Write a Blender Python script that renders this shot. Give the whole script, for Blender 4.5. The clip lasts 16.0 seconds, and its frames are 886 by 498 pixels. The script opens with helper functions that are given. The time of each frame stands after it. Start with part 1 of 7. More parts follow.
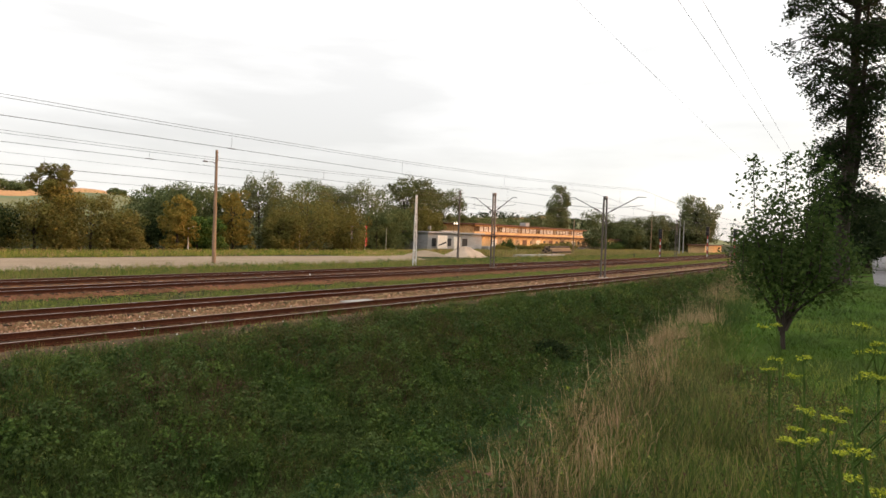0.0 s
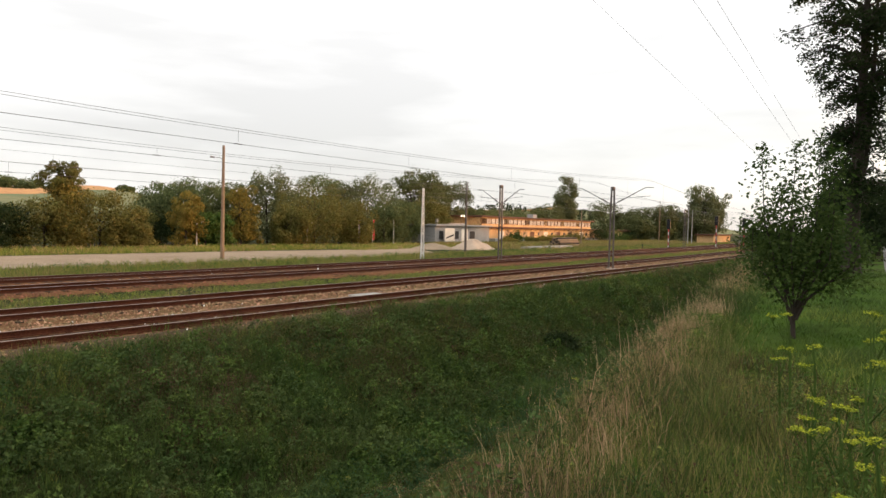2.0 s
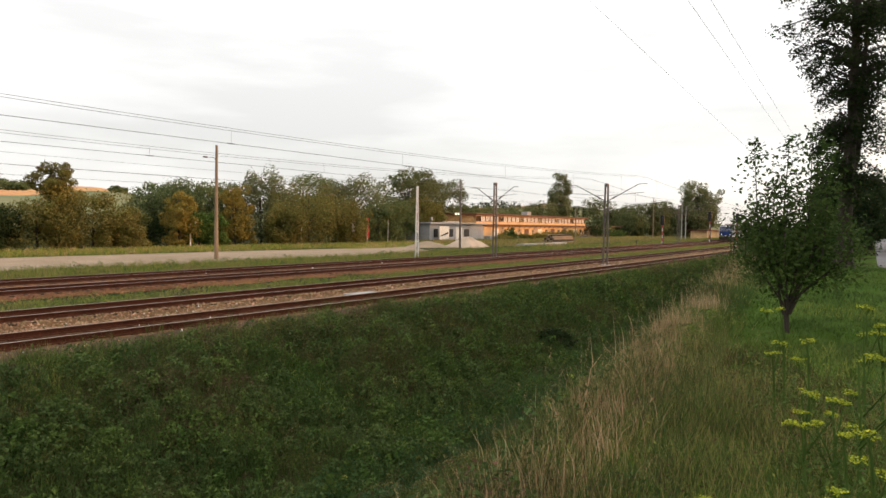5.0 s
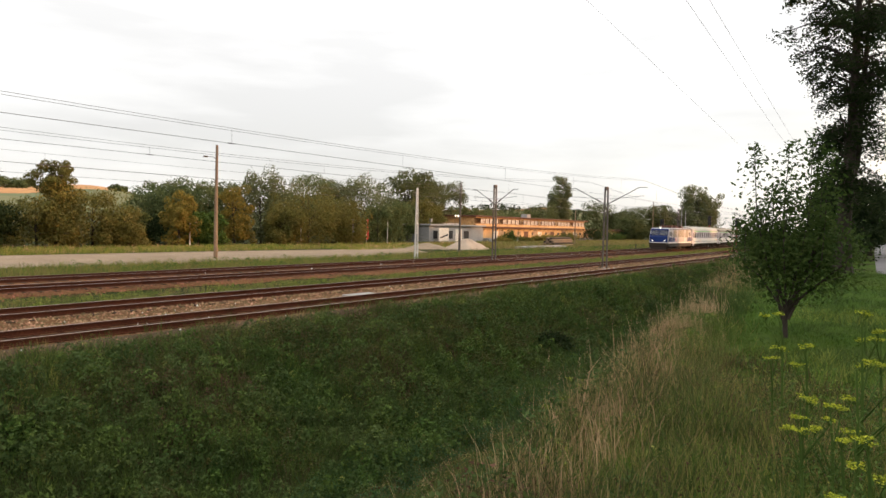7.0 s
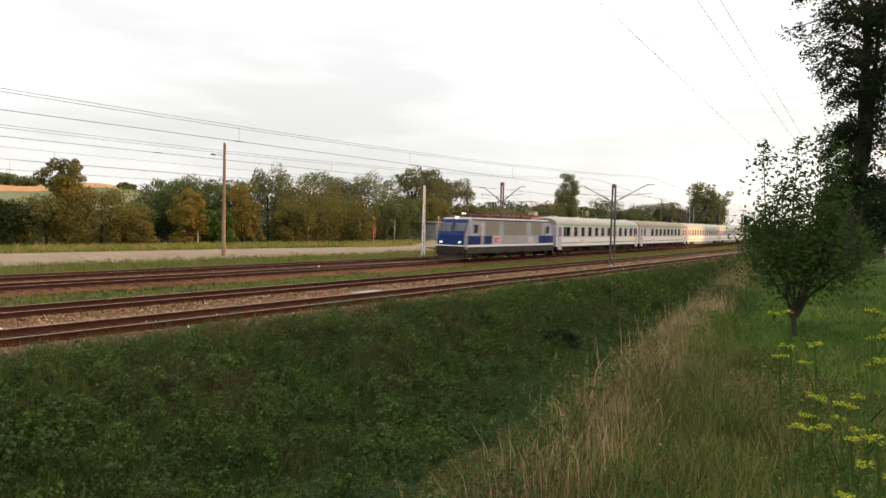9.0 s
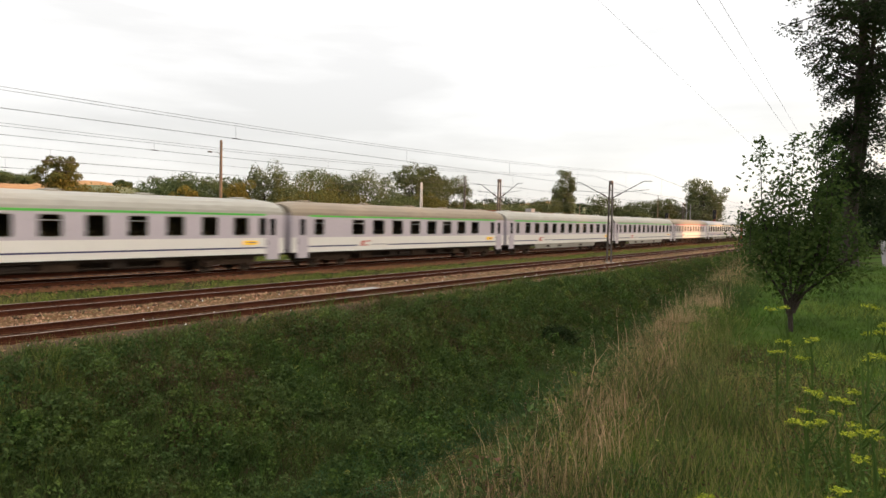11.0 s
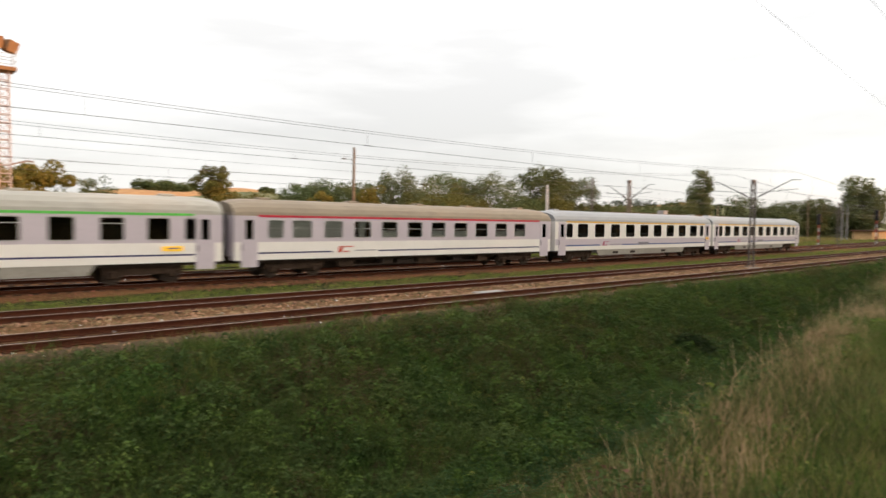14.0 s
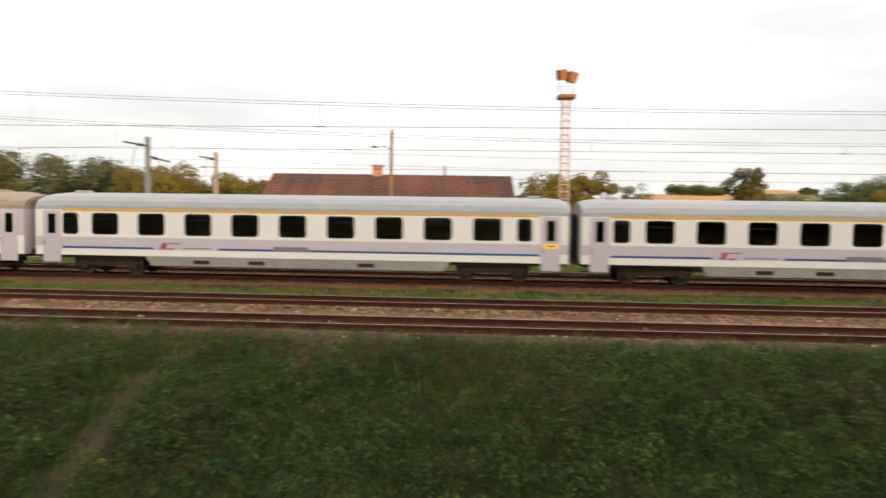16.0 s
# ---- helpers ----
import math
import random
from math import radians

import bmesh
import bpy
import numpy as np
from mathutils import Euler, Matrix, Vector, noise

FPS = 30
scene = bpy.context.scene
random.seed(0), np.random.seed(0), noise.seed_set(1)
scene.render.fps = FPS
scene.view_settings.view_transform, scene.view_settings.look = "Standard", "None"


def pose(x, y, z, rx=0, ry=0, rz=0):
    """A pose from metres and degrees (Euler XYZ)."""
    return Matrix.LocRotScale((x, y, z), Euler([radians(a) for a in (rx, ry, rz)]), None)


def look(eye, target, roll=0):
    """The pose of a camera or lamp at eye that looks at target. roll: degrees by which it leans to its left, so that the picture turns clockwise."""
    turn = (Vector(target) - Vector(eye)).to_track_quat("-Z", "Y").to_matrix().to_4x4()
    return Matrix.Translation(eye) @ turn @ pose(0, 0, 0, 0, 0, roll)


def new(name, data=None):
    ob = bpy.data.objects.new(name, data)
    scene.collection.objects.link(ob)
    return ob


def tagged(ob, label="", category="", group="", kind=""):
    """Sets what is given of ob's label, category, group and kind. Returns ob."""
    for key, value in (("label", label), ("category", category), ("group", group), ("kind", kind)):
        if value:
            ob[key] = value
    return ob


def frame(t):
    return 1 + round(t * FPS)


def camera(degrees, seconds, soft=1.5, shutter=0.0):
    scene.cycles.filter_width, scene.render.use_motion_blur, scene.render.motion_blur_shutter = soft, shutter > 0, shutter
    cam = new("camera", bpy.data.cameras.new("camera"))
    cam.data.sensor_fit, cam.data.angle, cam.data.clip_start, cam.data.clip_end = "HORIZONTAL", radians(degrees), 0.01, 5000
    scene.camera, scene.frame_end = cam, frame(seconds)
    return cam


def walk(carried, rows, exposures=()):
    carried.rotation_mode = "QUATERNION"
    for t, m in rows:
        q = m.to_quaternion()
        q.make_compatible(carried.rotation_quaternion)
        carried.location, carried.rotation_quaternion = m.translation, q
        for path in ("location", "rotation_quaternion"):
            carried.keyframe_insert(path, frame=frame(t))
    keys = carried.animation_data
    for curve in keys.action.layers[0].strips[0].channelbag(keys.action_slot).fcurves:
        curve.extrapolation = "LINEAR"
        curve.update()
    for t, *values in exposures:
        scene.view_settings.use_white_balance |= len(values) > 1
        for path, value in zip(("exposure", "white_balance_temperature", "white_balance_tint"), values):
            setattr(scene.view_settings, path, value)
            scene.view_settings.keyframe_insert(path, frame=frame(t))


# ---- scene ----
# x runs along the railway (towards the coming train), y away from the viewer, z up from the rail tops
cam = camera(69.06, 16.0, soft=1.5, shutter=0.42)
EYE = 2.947
PATH = [
    (0.0, pose(0, 0, EYE, 88.74, -1.85, -55.34)),
    (0.5, pose(0, 0, EYE, 88.48, -1.45, -55.77)),
    (1.0, pose(0, 0, EYE, 88.22, -1.15, -55.67)),
    (1.5, pose(0, 0, EYE, 88.16, -1.20, -54.94)),
    (2.0, pose(0, 0, EYE, 88.08, -1.17, -54.69)),
    (2.5, pose(0, 0, EYE, 88.04, -0.84, -54.90)),
    (3.0, pose(0, 0, EYE, 87.97, -0.83, -55.17)),
    (3.5, pose(0, 0, EYE, 87.89, -0.80, -55.13)),
    (4.0, pose(0, 0, EYE, 87.87, -0.55, -55.10)),
    (6.5, pose(0, 0, EYE, 88.06, -1.06, -55.29)),
    (7.0, pose(0, 0, EYE, 88.07, -1.20, -55.22)),
    (7.5, pose(0, 0, EYE, 88.07, -0.99, -55.03)),
    (8.0, pose(0, 0, EYE, 88.06, -1.18, -54.77)),
    (8.5, pose(0, 0, EYE, 87.90, -1.15, -54.61)),
    (11.0, pose(0, 0, EYE, 87.58, -1.02, -54.85)),
    (11.5, pose(0, 0, EYE, 87.32, -0.85, -55.45)),
    (12.0, pose(0, 0, EYE, 87.25, -0.92, -55.87)),
    (12.5, pose(0, 0, EYE, 87.29, -0.75, -55.87)),
    (13.0, pose(0, 0, EYE, 87.32, -0.45, -53.87)),
    (13.5, pose(0, 0, EYE, 87.56, -1.10, -49.58)),
    (14.0, pose(0, 0, EYE, 87.67, -0.80, -43.74)),
    (14.5, pose(0, 0, EYE, 87.61, -0.59, -34.31)),
    (15.0, pose(0, 0, EYE, 87.46, -0.76, -23.82)),
    (15.5, pose(0, 0, EYE, 87.35, -0.91, -11.18)),
    (16.0, pose(0, 0, EYE, 87.36, -0.84, 1.03)),
]
walk(cam, PATH)

# ---- world and sun ----
world = bpy.data.worlds.new("sky")
scene.world = world
world.use_nodes = True
wn, wl = world.node_tree.nodes, world.node_tree.links
wn.clear()
SUN_AZ, SUN_EL = 124.0, 7.0


def wnode(kind, **kw):
    n = wn.new(kind)
    for k, v in kw.items():
        n.inputs[k].default_value = v
    return n


w_out = wnode("ShaderNodeOutputWorld")
w_bg = wnode("ShaderNodeBackground", Strength=1.0)
w_sky = wnode("ShaderNodeTexSky")
w_sky.sky_type, w_sky.sun_disc = "NISHITA", False
w_sky.sun_elevation, w_sky.sun_rotation = radians(SUN_EL), radians(SUN_AZ)
w_co = wnode("ShaderNodeTexCoord")
w_sep = wnode("ShaderNodeSeparateXYZ")
wl.new(w_co.outputs["Generated"], w_sep.inputs[0])
# overcast layer: brighter towards the zenith
w_grad = wnode("ShaderNodeMapRange")
w_grad.inputs["From Min"].default_value, w_grad.inputs["From Max"].default_value = 0.0, 1.0
w_grad.inputs["To Min"].default_value, w_grad.inputs["To Max"].default_value = 0.84, 2.0
wl.new(w_sep.outputs[2], w_grad.inputs["Value"])
w_map = wnode("ShaderNodeMapping")
w_map.inputs["Scale"].default_value = (1.6, 1.6, 9.0)
wl.new(w_co.outputs["Generated"], w_map.inputs[0])
w_noise = wnode("ShaderNodeTexNoise", Scale=1.3, Detail=6.0, Roughness=0.5)
wl.new(w_map.outputs[0], w_noise.inputs["Vector"])
w_cr = wnode("ShaderNodeMapRange")
for k, v in (("From Min", 0.35), ("From Max", 0.62), ("To Min", 0.82), ("To Max", 1.08)):
    w_cr.inputs[k].default_value = v
wl.new(w_noise.outputs[0], w_cr.inputs["Value"])
w_mul = wnode("ShaderNodeMath")
w_mul.operation = "MULTIPLY"
wl.new(w_grad.outputs[0], w_mul.inputs[0])
wl.new(w_cr.outputs[0], w_mul.inputs[1])
w_tint = wnode("ShaderNodeVectorMath")
w_tint.operation = "SCALE"
w_tint.inputs[0].default_value = (0.99, 0.972, 0.962)
wl.new(w_mul.outputs[0], w_tint.inputs["Scale"])
w_skys = wnode("ShaderNodeVectorMath")
w_skys.operation = "SCALE"
w_skys.inputs["Scale"].default_value = 0.025
wl.new(w_sky.outputs[0], w_skys.inputs[0])
w_add = wnode("ShaderNodeVectorMath")
w_add.operation = "ADD"
wl.new(w_tint.outputs[0], w_add.inputs[0])
wl.new(w_skys.outputs[0], w_add.inputs[1])
# warm cloud glow added beside the low sun, mostly unseen, to brighten viewer-facing sides
w_dot = wnode("ShaderNodeVectorMath")
w_dot.operation = "DOT_PRODUCT"
w_dot.inputs[1].default_value = (0.57, -0.81, 0.12)
wl.new(w_co.outputs["Generated"], w_dot.inputs[0])
w_glow = wnode("ShaderNodeMapRange")
w_glow.interpolation_type = "SMOOTHSTEP"
for k, v in (("From Min", 0.45), ("From Max", 1.0), ("To Min", 0.0), ("To Max", 1.6)):
    w_glow.inputs[k].default_value = v
wl.new(w_dot.outputs["Value"], w_glow.inputs["Value"])
w_warm = wnode("ShaderNodeVectorMath")
w_warm.operation = "SCALE"
w_warm.inputs[0].default_value = (1.0, 0.72, 0.45)
wl.new(w_glow.outputs[0], w_warm.inputs["Scale"])
w_sum = wnode("ShaderNodeVectorMath")
w_sum.operation = "ADD"
wl.new(w_add.outputs[0], w_sum.inputs[0])
wl.new(w_warm.outputs[0], w_sum.inputs[1])
wl.new(w_sum.outputs[0], w_bg.inputs["Color"])
wl.new(w_bg.outputs[0], w_out.inputs["Surface"])

sun_data = bpy.data.lights.new("sun", "SUN")
sun_data.energy, sun_data.angle, sun_data.color = 4.6, radians(1.0), (1.0, 0.47, 0.19)
sun = new("sun", sun_data)
_az, _el = radians(SUN_AZ), radians(SUN_EL)
SUN_DIR = Vector((math.sin(_az) * math.cos(_el), math.cos(_az) * math.cos(_el), math.sin(_el)))
sun.matrix_world = look(SUN_DIR * 200, (0, 0, 0))


# ---- materials ----
def mat(name, a, b, scale=3.0, rough=0.8, bump=0.3, metal=0.0, fine=9.0, island=0.0, spec=0.3, c=None, emit=0.0,
        stretch=(1, 1, 1), rand=0.0, trans=0.0):
    """Procedural surface: colours a and b (and c in the fine grain) mixed by noise at two scales."""
    m = bpy.data.materials.new(name)
    m.use_nodes = True
    n, l = m.node_tree.nodes, m.node_tree.links
    p = n["Principled BSDF"]
    p.inputs["Roughness"].default_value = rough
    p.inputs["Metallic"].default_value = metal
    p.inputs["Specular IOR Level"].default_value = spec
    co = n.new("ShaderNodeTexCoord")
    mp = n.new("ShaderNodeMapping")
    mp.inputs["Scale"].default_value = stretch
    l.new(co.outputs["Object"], mp.inputs[0])
    n1, n2 = n.new("ShaderNodeTexNoise"), n.new("ShaderNodeTexNoise")
    n1.inputs["Scale"].default_value, n1.inputs["Detail"].default_value = scale, 4
    n2.inputs["Scale"].default_value, n2.inputs["Detail"].default_value = scale * fine, 3
    l.new(mp.outputs[0], n1.inputs["Vector"])
    l.new(mp.outputs[0], n2.inputs["Vector"])
    r1 = n.new("ShaderNodeMapRange")
    r1.inputs["From Min"].default_value, r1.inputs["From Max"].default_value = 0.35, 0.65
    l.new(n1.outputs[0], r1.inputs["Value"])
    mix = n.new("ShaderNodeMix")
    mix.data_type = "RGBA"
    mix.inputs["A"].default_value, mix.inputs["B"].default_value = (*a, 1), (*b, 1)
    l.new(r1.outputs[0], mix.inputs["Factor"])
    out = mix.outputs["Result"]
    r2 = n.new("ShaderNodeMapRange")
    r2.inputs["From Min"].default_value, r2.inputs["From Max"].default_value = 0.45, 0.75
    l.new(n2.outputs[0], r2.inputs["Value"])
    mix2 = n.new("ShaderNodeMix")
    mix2.data_type = "RGBA"
    cc = c or tuple(v * 0.72 for v in b)
    mix2.inputs["B"].default_value = (*cc, 1)
    l.new(out, mix2.inputs["A"])
    l.new(r2.outputs[0], mix2.inputs["Factor"])
    out = mix2.outputs["Result"]
    if island or rand:
        src = n.new("ShaderNodeNewGeometry").outputs["Random Per Island"] if island else n.new("ShaderNodeObjectInfo").outputs["Random"]
        k = island or rand
        hsv = n.new("ShaderNodeHueSaturation")
        rv = n.new("ShaderNodeMapRange")
        rv.inputs["To Min"].default_value, rv.inputs["To Max"].default_value = 1 - k, 1 + k
        l.new(src, rv.inputs["Value"])
        l.new(rv.outputs[0], hsv.inputs["Value"])
        rh = n.new("ShaderNodeMapRange")
        rh.inputs["To Min"].default_value, rh.inputs["To Max"].default_value = 0.5 + 0.05 * k, 0.5 - 0.06 * k
        l.new(src, rh.inputs["Value"])
        l.new(rh.outputs[0], hsv.inputs["Hue"])
        l.new(out, hsv.inputs["Color"])
        out = hsv.outputs[0]
    l.new(out, p.inputs["Base Color"])
    if bump:
        bp = n.new("ShaderNodeBump")
        bp.inputs["Strength"].default_value, bp.inputs["Distance"].default_value = bump, 0.02
        l.new(n2.outputs[0], bp.inputs["Height"])
        l.new(bp.outputs[0], p.inputs["Normal"])
    if emit:
        p.inputs["Emission Color"].default_value = (*a, 1)
        p.inputs["Emission Strength"].default_value = emit
    if trans:
        tr = n.new("ShaderNodeBsdfTranslucent")
        l.new(out, tr.inputs["Color"])
        ms = n.new("ShaderNodeMixShader")
        ms.inputs[0].default_value = trans
        l.new(p.outputs[0], ms.inputs[1])
        l.new(tr.outputs[0], ms.inputs[2])
        l.new(ms.outputs[0], n["Material Output"].inputs["Surface"])
    return m


M = {}
M["soil"] = mat("grassy_soil", (0.020, 0.034, 0.009), (0.034, 0.042, 0.013), 0.5, 0.95, 0.6, fine=14, c=(0.045, 0.030, 0.017), spec=0.03)
M["field"] = mat("stubble_field", (0.42, 0.24, 0.10), (0.36, 0.20, 0.09), 0.02, 0.95, 0.0, fine=9)
# paler green: the haze of distance is put into the hill colour
M["hazy_far_hill"] = mat("hazy_far_hill", (0.12, 0.155, 0.085), (0.175, 0.175, 0.095), 0.02, 0.95, 0.0, fine=6, spec=0.03)
M["dirt_road"] = mat("gravel_road", (0.30, 0.235, 0.165), (0.235, 0.18, 0.125), 0.3, 0.95, 0.3, fine=20, spec=0.05)
M["ballast"] = mat("ballast_bed", (0.135, 0.068, 0.032), (0.085, 0.043, 0.021), 0.6, 0.95, 0.9, fine=25, c=(0.20, 0.12, 0.062), spec=0.04)
M["ballast_dark"] = mat("reddish_ballast_bed", (0.150, 0.068, 0.030), (0.090, 0.044, 0.022), 0.6, 0.95, 0.9, fine=25, c=(0.18, 0.10, 0.052), spec=0.04)
M["stone"] = mat("ballast_stone", (0.34, 0.235, 0.125), (0.155, 0.097, 0.05), 2, 0.9, 0.3, island=0.62, spec=0.08)
# rust tone made darker: shade at the rails is put into the colour
M["bed_rust_shade"] = mat("rusty_shaded_bed", (0.048, 0.023, 0.014), (0.030, 0.016, 0.011), 1.2, 0.95, 0.8, fine=18, c=(0.075, 0.040, 0.022), spec=0.03)
M["shoulder"] = mat("dusty_brown_shoulder", (0.082, 0.056, 0.036), (0.052, 0.040, 0.024), 0.9, 0.95, 0.8, fine=18, c=(0.12, 0.085, 0.055), spec=0.03)
M["stone_red"] = mat("reddish_ballast_stone", (0.24, 0.125, 0.062), (0.12, 0.062, 0.034), 2, 0.9, 0.3, island=0.5, spec=0.06)
# plain dark grey tone for the bed between the main rails
M["bed_dark_grey"] = mat("dark_grey_bed", (0.062, 0.050, 0.043), (0.040, 0.032, 0.028), 1.2, 0.95, 0.8, fine=18, c=(0.10, 0.085, 0.07), spec=0.04)
M["rust"] = mat("rusty_rail", (0.070, 0.024, 0.013), (0.045, 0.016, 0.009), 2, 0.85, 0.3, c=(0.10, 0.036, 0.018), spec=0.06)
M["railtop"] = mat("worn_rail_head", (0.35, 0.27, 0.22), (0.25, 0.18, 0.14), 3, 0.45, 0.1, metal=0.6)
M["railtop_bright"] = mat("polished_rail_head", (0.34, 0.29, 0.26), (0.27, 0.22, 0.19), 3, 0.5, 0.05, metal=0.6)
M["sleeper"] = mat("weathered_sleeper", (0.078, 0.048, 0.031), (0.050, 0.032, 0.022), 4, 0.9, 0.5, stretch=(1, 0.3, 1), rand=0.3, spec=0.05)
M["concrete"] = mat("concrete", (0.36, 0.35, 0.33), (0.27, 0.26, 0.24), 1.5, 0.9, 0.3)
M["mast_steel"] = mat("weathered_mast_steel", (0.15, 0.125, 0.11), (0.10, 0.085, 0.075), 2, 0.7, 0.2, metal=0.3)
M["wood_pole"] = mat("weathered_wooden_pole", (0.27, 0.19, 0.12), (0.19, 0.13, 0.085), 3, 0.85, 0.4, stretch=(1, 1, 0.15))
M["white_pole"] = mat("light_concrete_pole", (0.66, 0.65, 0.62), (0.52, 0.51, 0.49), 2, 0.8, 0.2)
M["wire"] = mat("copper_wire", (0.17, 0.15, 0.14), (0.13, 0.115, 0.11), 2, 0.6, 0.0, metal=0.4)
M["power_wire"] = mat("aluminium_wire", (0.45, 0.45, 0.46), (0.38, 0.38, 0.39), 2, 0.5, 0.0, metal=0.4)
M["insulator"] = mat("brown_insulator", (0.08, 0.035, 0.02), (0.05, 0.025, 0.015), 5, 0.25, 0.0)
M["bark"] = mat("dark_bark", (0.050, 0.038, 0.028), (0.030, 0.024, 0.018), 6, 0.95, 0.8, stretch=(1, 1, 0.3))
GREENS = {
    "weed": ((0.046, 0.082, 0.023), (0.073, 0.106, 0.031)),
    "grass": ((0.058, 0.112, 0.023), (0.092, 0.134, 0.031)),
    "lawn": ((0.041, 0.088, 0.010), (0.056, 0.099, 0.014)),
    "teal": ((0.042, 0.112, 0.048), (0.062, 0.128, 0.053)),
    "dry": ((0.46, 0.34, 0.19), (0.34, 0.235, 0.12)),
    "mead": ((0.19, 0.18, 0.056), (0.27, 0.22, 0.085)),
    "reddish": ((0.115, 0.070, 0.042), (0.080, 0.056, 0.030)),
    "flower": ((0.33, 0.37, 0.03), (0.25, 0.31, 0.03)),
    "white": ((0.7, 0.7, 0.66), (0.6, 0.6, 0.56)),
    "leaf": ((0.042, 0.076, 0.018), (0.066, 0.098, 0.025)),
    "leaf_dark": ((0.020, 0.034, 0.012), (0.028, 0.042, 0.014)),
    "leaf_olive": ((0.120, 0.130, 0.034), (0.165, 0.145, 0.042)),
    "leaf_mid": ((0.090, 0.110, 0.042), (0.115, 0.125, 0.046)),
    "verge": ((0.14, 0.20, 0.036), (0.21, 0.225, 0.054)),
    "weed_olive": ((0.072, 0.086, 0.020), (0.105, 0.104, 0.028)),
    "leaf_belt": ((0.092, 0.130, 0.052), (0.130, 0.150, 0.058)),
    "leaf_gold": ((0.19, 0.165, 0.038), (0.23, 0.18, 0.040)),
    "leaf_grey": ((0.118, 0.142, 0.062), (0.152, 0.162, 0.070)),
}
for _k, (_a, _b) in GREENS.items():
    M[_k] = mat(_k + "_foliage", _a, _b, 0.35 if _k in ("weed", "grass", "dry", "mead", "lawn") else 0.5, 0.75, 0.0, island=0.30 if _k in ("weed", "grass", "teal", "weed_olive") or _k.startswith("leaf") else 0.42, fine=8, trans=0.42 if _k.startswith("leaf") else 0.25, spec=0.02 if _k == "lawn" else 0.08)


# ---- mesh helpers ----
class Shape:
    """Collects vertices and faces, with a material slot per face."""

    def __init__(self):
        self.v, self.f, self.m = [], [], []

    def add(self, verts, faces, slot=0):
        o = len(self.v)
        self.v += [tuple(p) for p in verts]
        self.f += [tuple(i + o for i in f) for f in faces]
        self.m += [slot] * len(faces)
        return self

    def box(self, x0, x1, y0, y1, z0, z1, slot=0, bev=0.0):
        if not bev:
            v = [(x, y, z) for z in (z0, z1) for y in (y0, y1) for x in (x0, x1)]
            return self.add(v, [(0, 2, 3, 1), (4, 5, 7, 6), (0, 1, 5, 4), (2, 6, 7, 3), (0, 4, 6, 2), (1, 3, 7, 5)], slot)
        b = bev
        ring = lambda e, z: [(x0 + e, y0 + b, z), (x0 + b, y0 + e, z), (x1 - b, y0 + e, z), (x1 - e, y0 + b, z),
                             (x1 - e, y1 - b, z), (x1 - b, y1 - e, z), (x0 + b, y1 - e, z), (x0 + e, y1 - b, z)]
        return self.loft([ring(b, z0), ring(0, z0 + b), ring(0, z1 - b), ring(b, z1)], slot)

    def loft(self, rings, slot=0, caps=True, closed=True):
        n = len(rings[0])
        f = []
        for r in range(len(rings) - 1):
            for i in range(n if closed else n - 1):
                j = (i + 1) % n
                f.append((r * n + i, r * n + j, (r + 1) * n + j, (r + 1) * n + i))
        if caps:
            f.append(tuple(range(n - 1, -1, -1)))
            f.append(tuple(range((len(rings) - 1) * n, len(rings) * n)))
        return self.add([p for r in rings for p in r], f, slot)

    def tube(self, pts, radii, sides=6, slot=0, caps=True):
        pts = [Vector(p) for p in pts]
        if not hasattr(radii, "__len__"):
            radii = [radii] * len(pts)
        rings = []
        for i, p in enumerate(pts):
            d = (pts[min(i + 1, len(pts) - 1)] - pts[max(i - 1, 0)]).normalized()
            a = d.cross(Vector((0, 0, 1)) if abs(d.z) < 0.9 else Vector((1, 0, 0))).normalized()
            b = d.cross(a)
            rings.append([p + (a * math.cos(2 * math.pi * k / sides) + b * math.sin(2 * math.pi * k / sides)) * radii[i] for k in range(sides)])
        return self.loft(rings, slot, caps)

    def mesh(self, name, mats, smooth=False):
        me = bpy.data.meshes.new(name)
        me.from_pydata(self.v, [], self.f)
        for m in (mats if isinstance(mats, (list, tuple)) else [mats]):
            me.materials.append(m)
        me.polygons.foreach_set("material_index", self.m)
        if smooth:
            me.polygons.foreach_set("use_smooth", [True] * len(self.f))
        me.update()
        return me


def part(name, shape, material, parent, label="", smooth=False):
    """One mesh under a thing or a part."""
    data = shape.mesh(name, material, smooth) if isinstance(shape, Shape) else shape
    ob = new(name, data)
    ob.parent = parent
    return tagged(ob, label)


def thing(name, label, category, group="", at=None):
    """An empty base for a thing with parts."""
    ob = tagged(new(name), label, category, group)
    ob.empty_display_size = 0.3
    if at is not None:
        ob.matrix_basis = at
    return ob


def solo(name, shape, material, label, category="", group="", kind="", smooth=False, at=None):
    ob = tagged(new(name, shape.mesh(name, material, smooth) if isinstance(shape, Shape) else shape), label, category, group, kind)
    if at is not None:
        ob.matrix_basis = at
    return ob


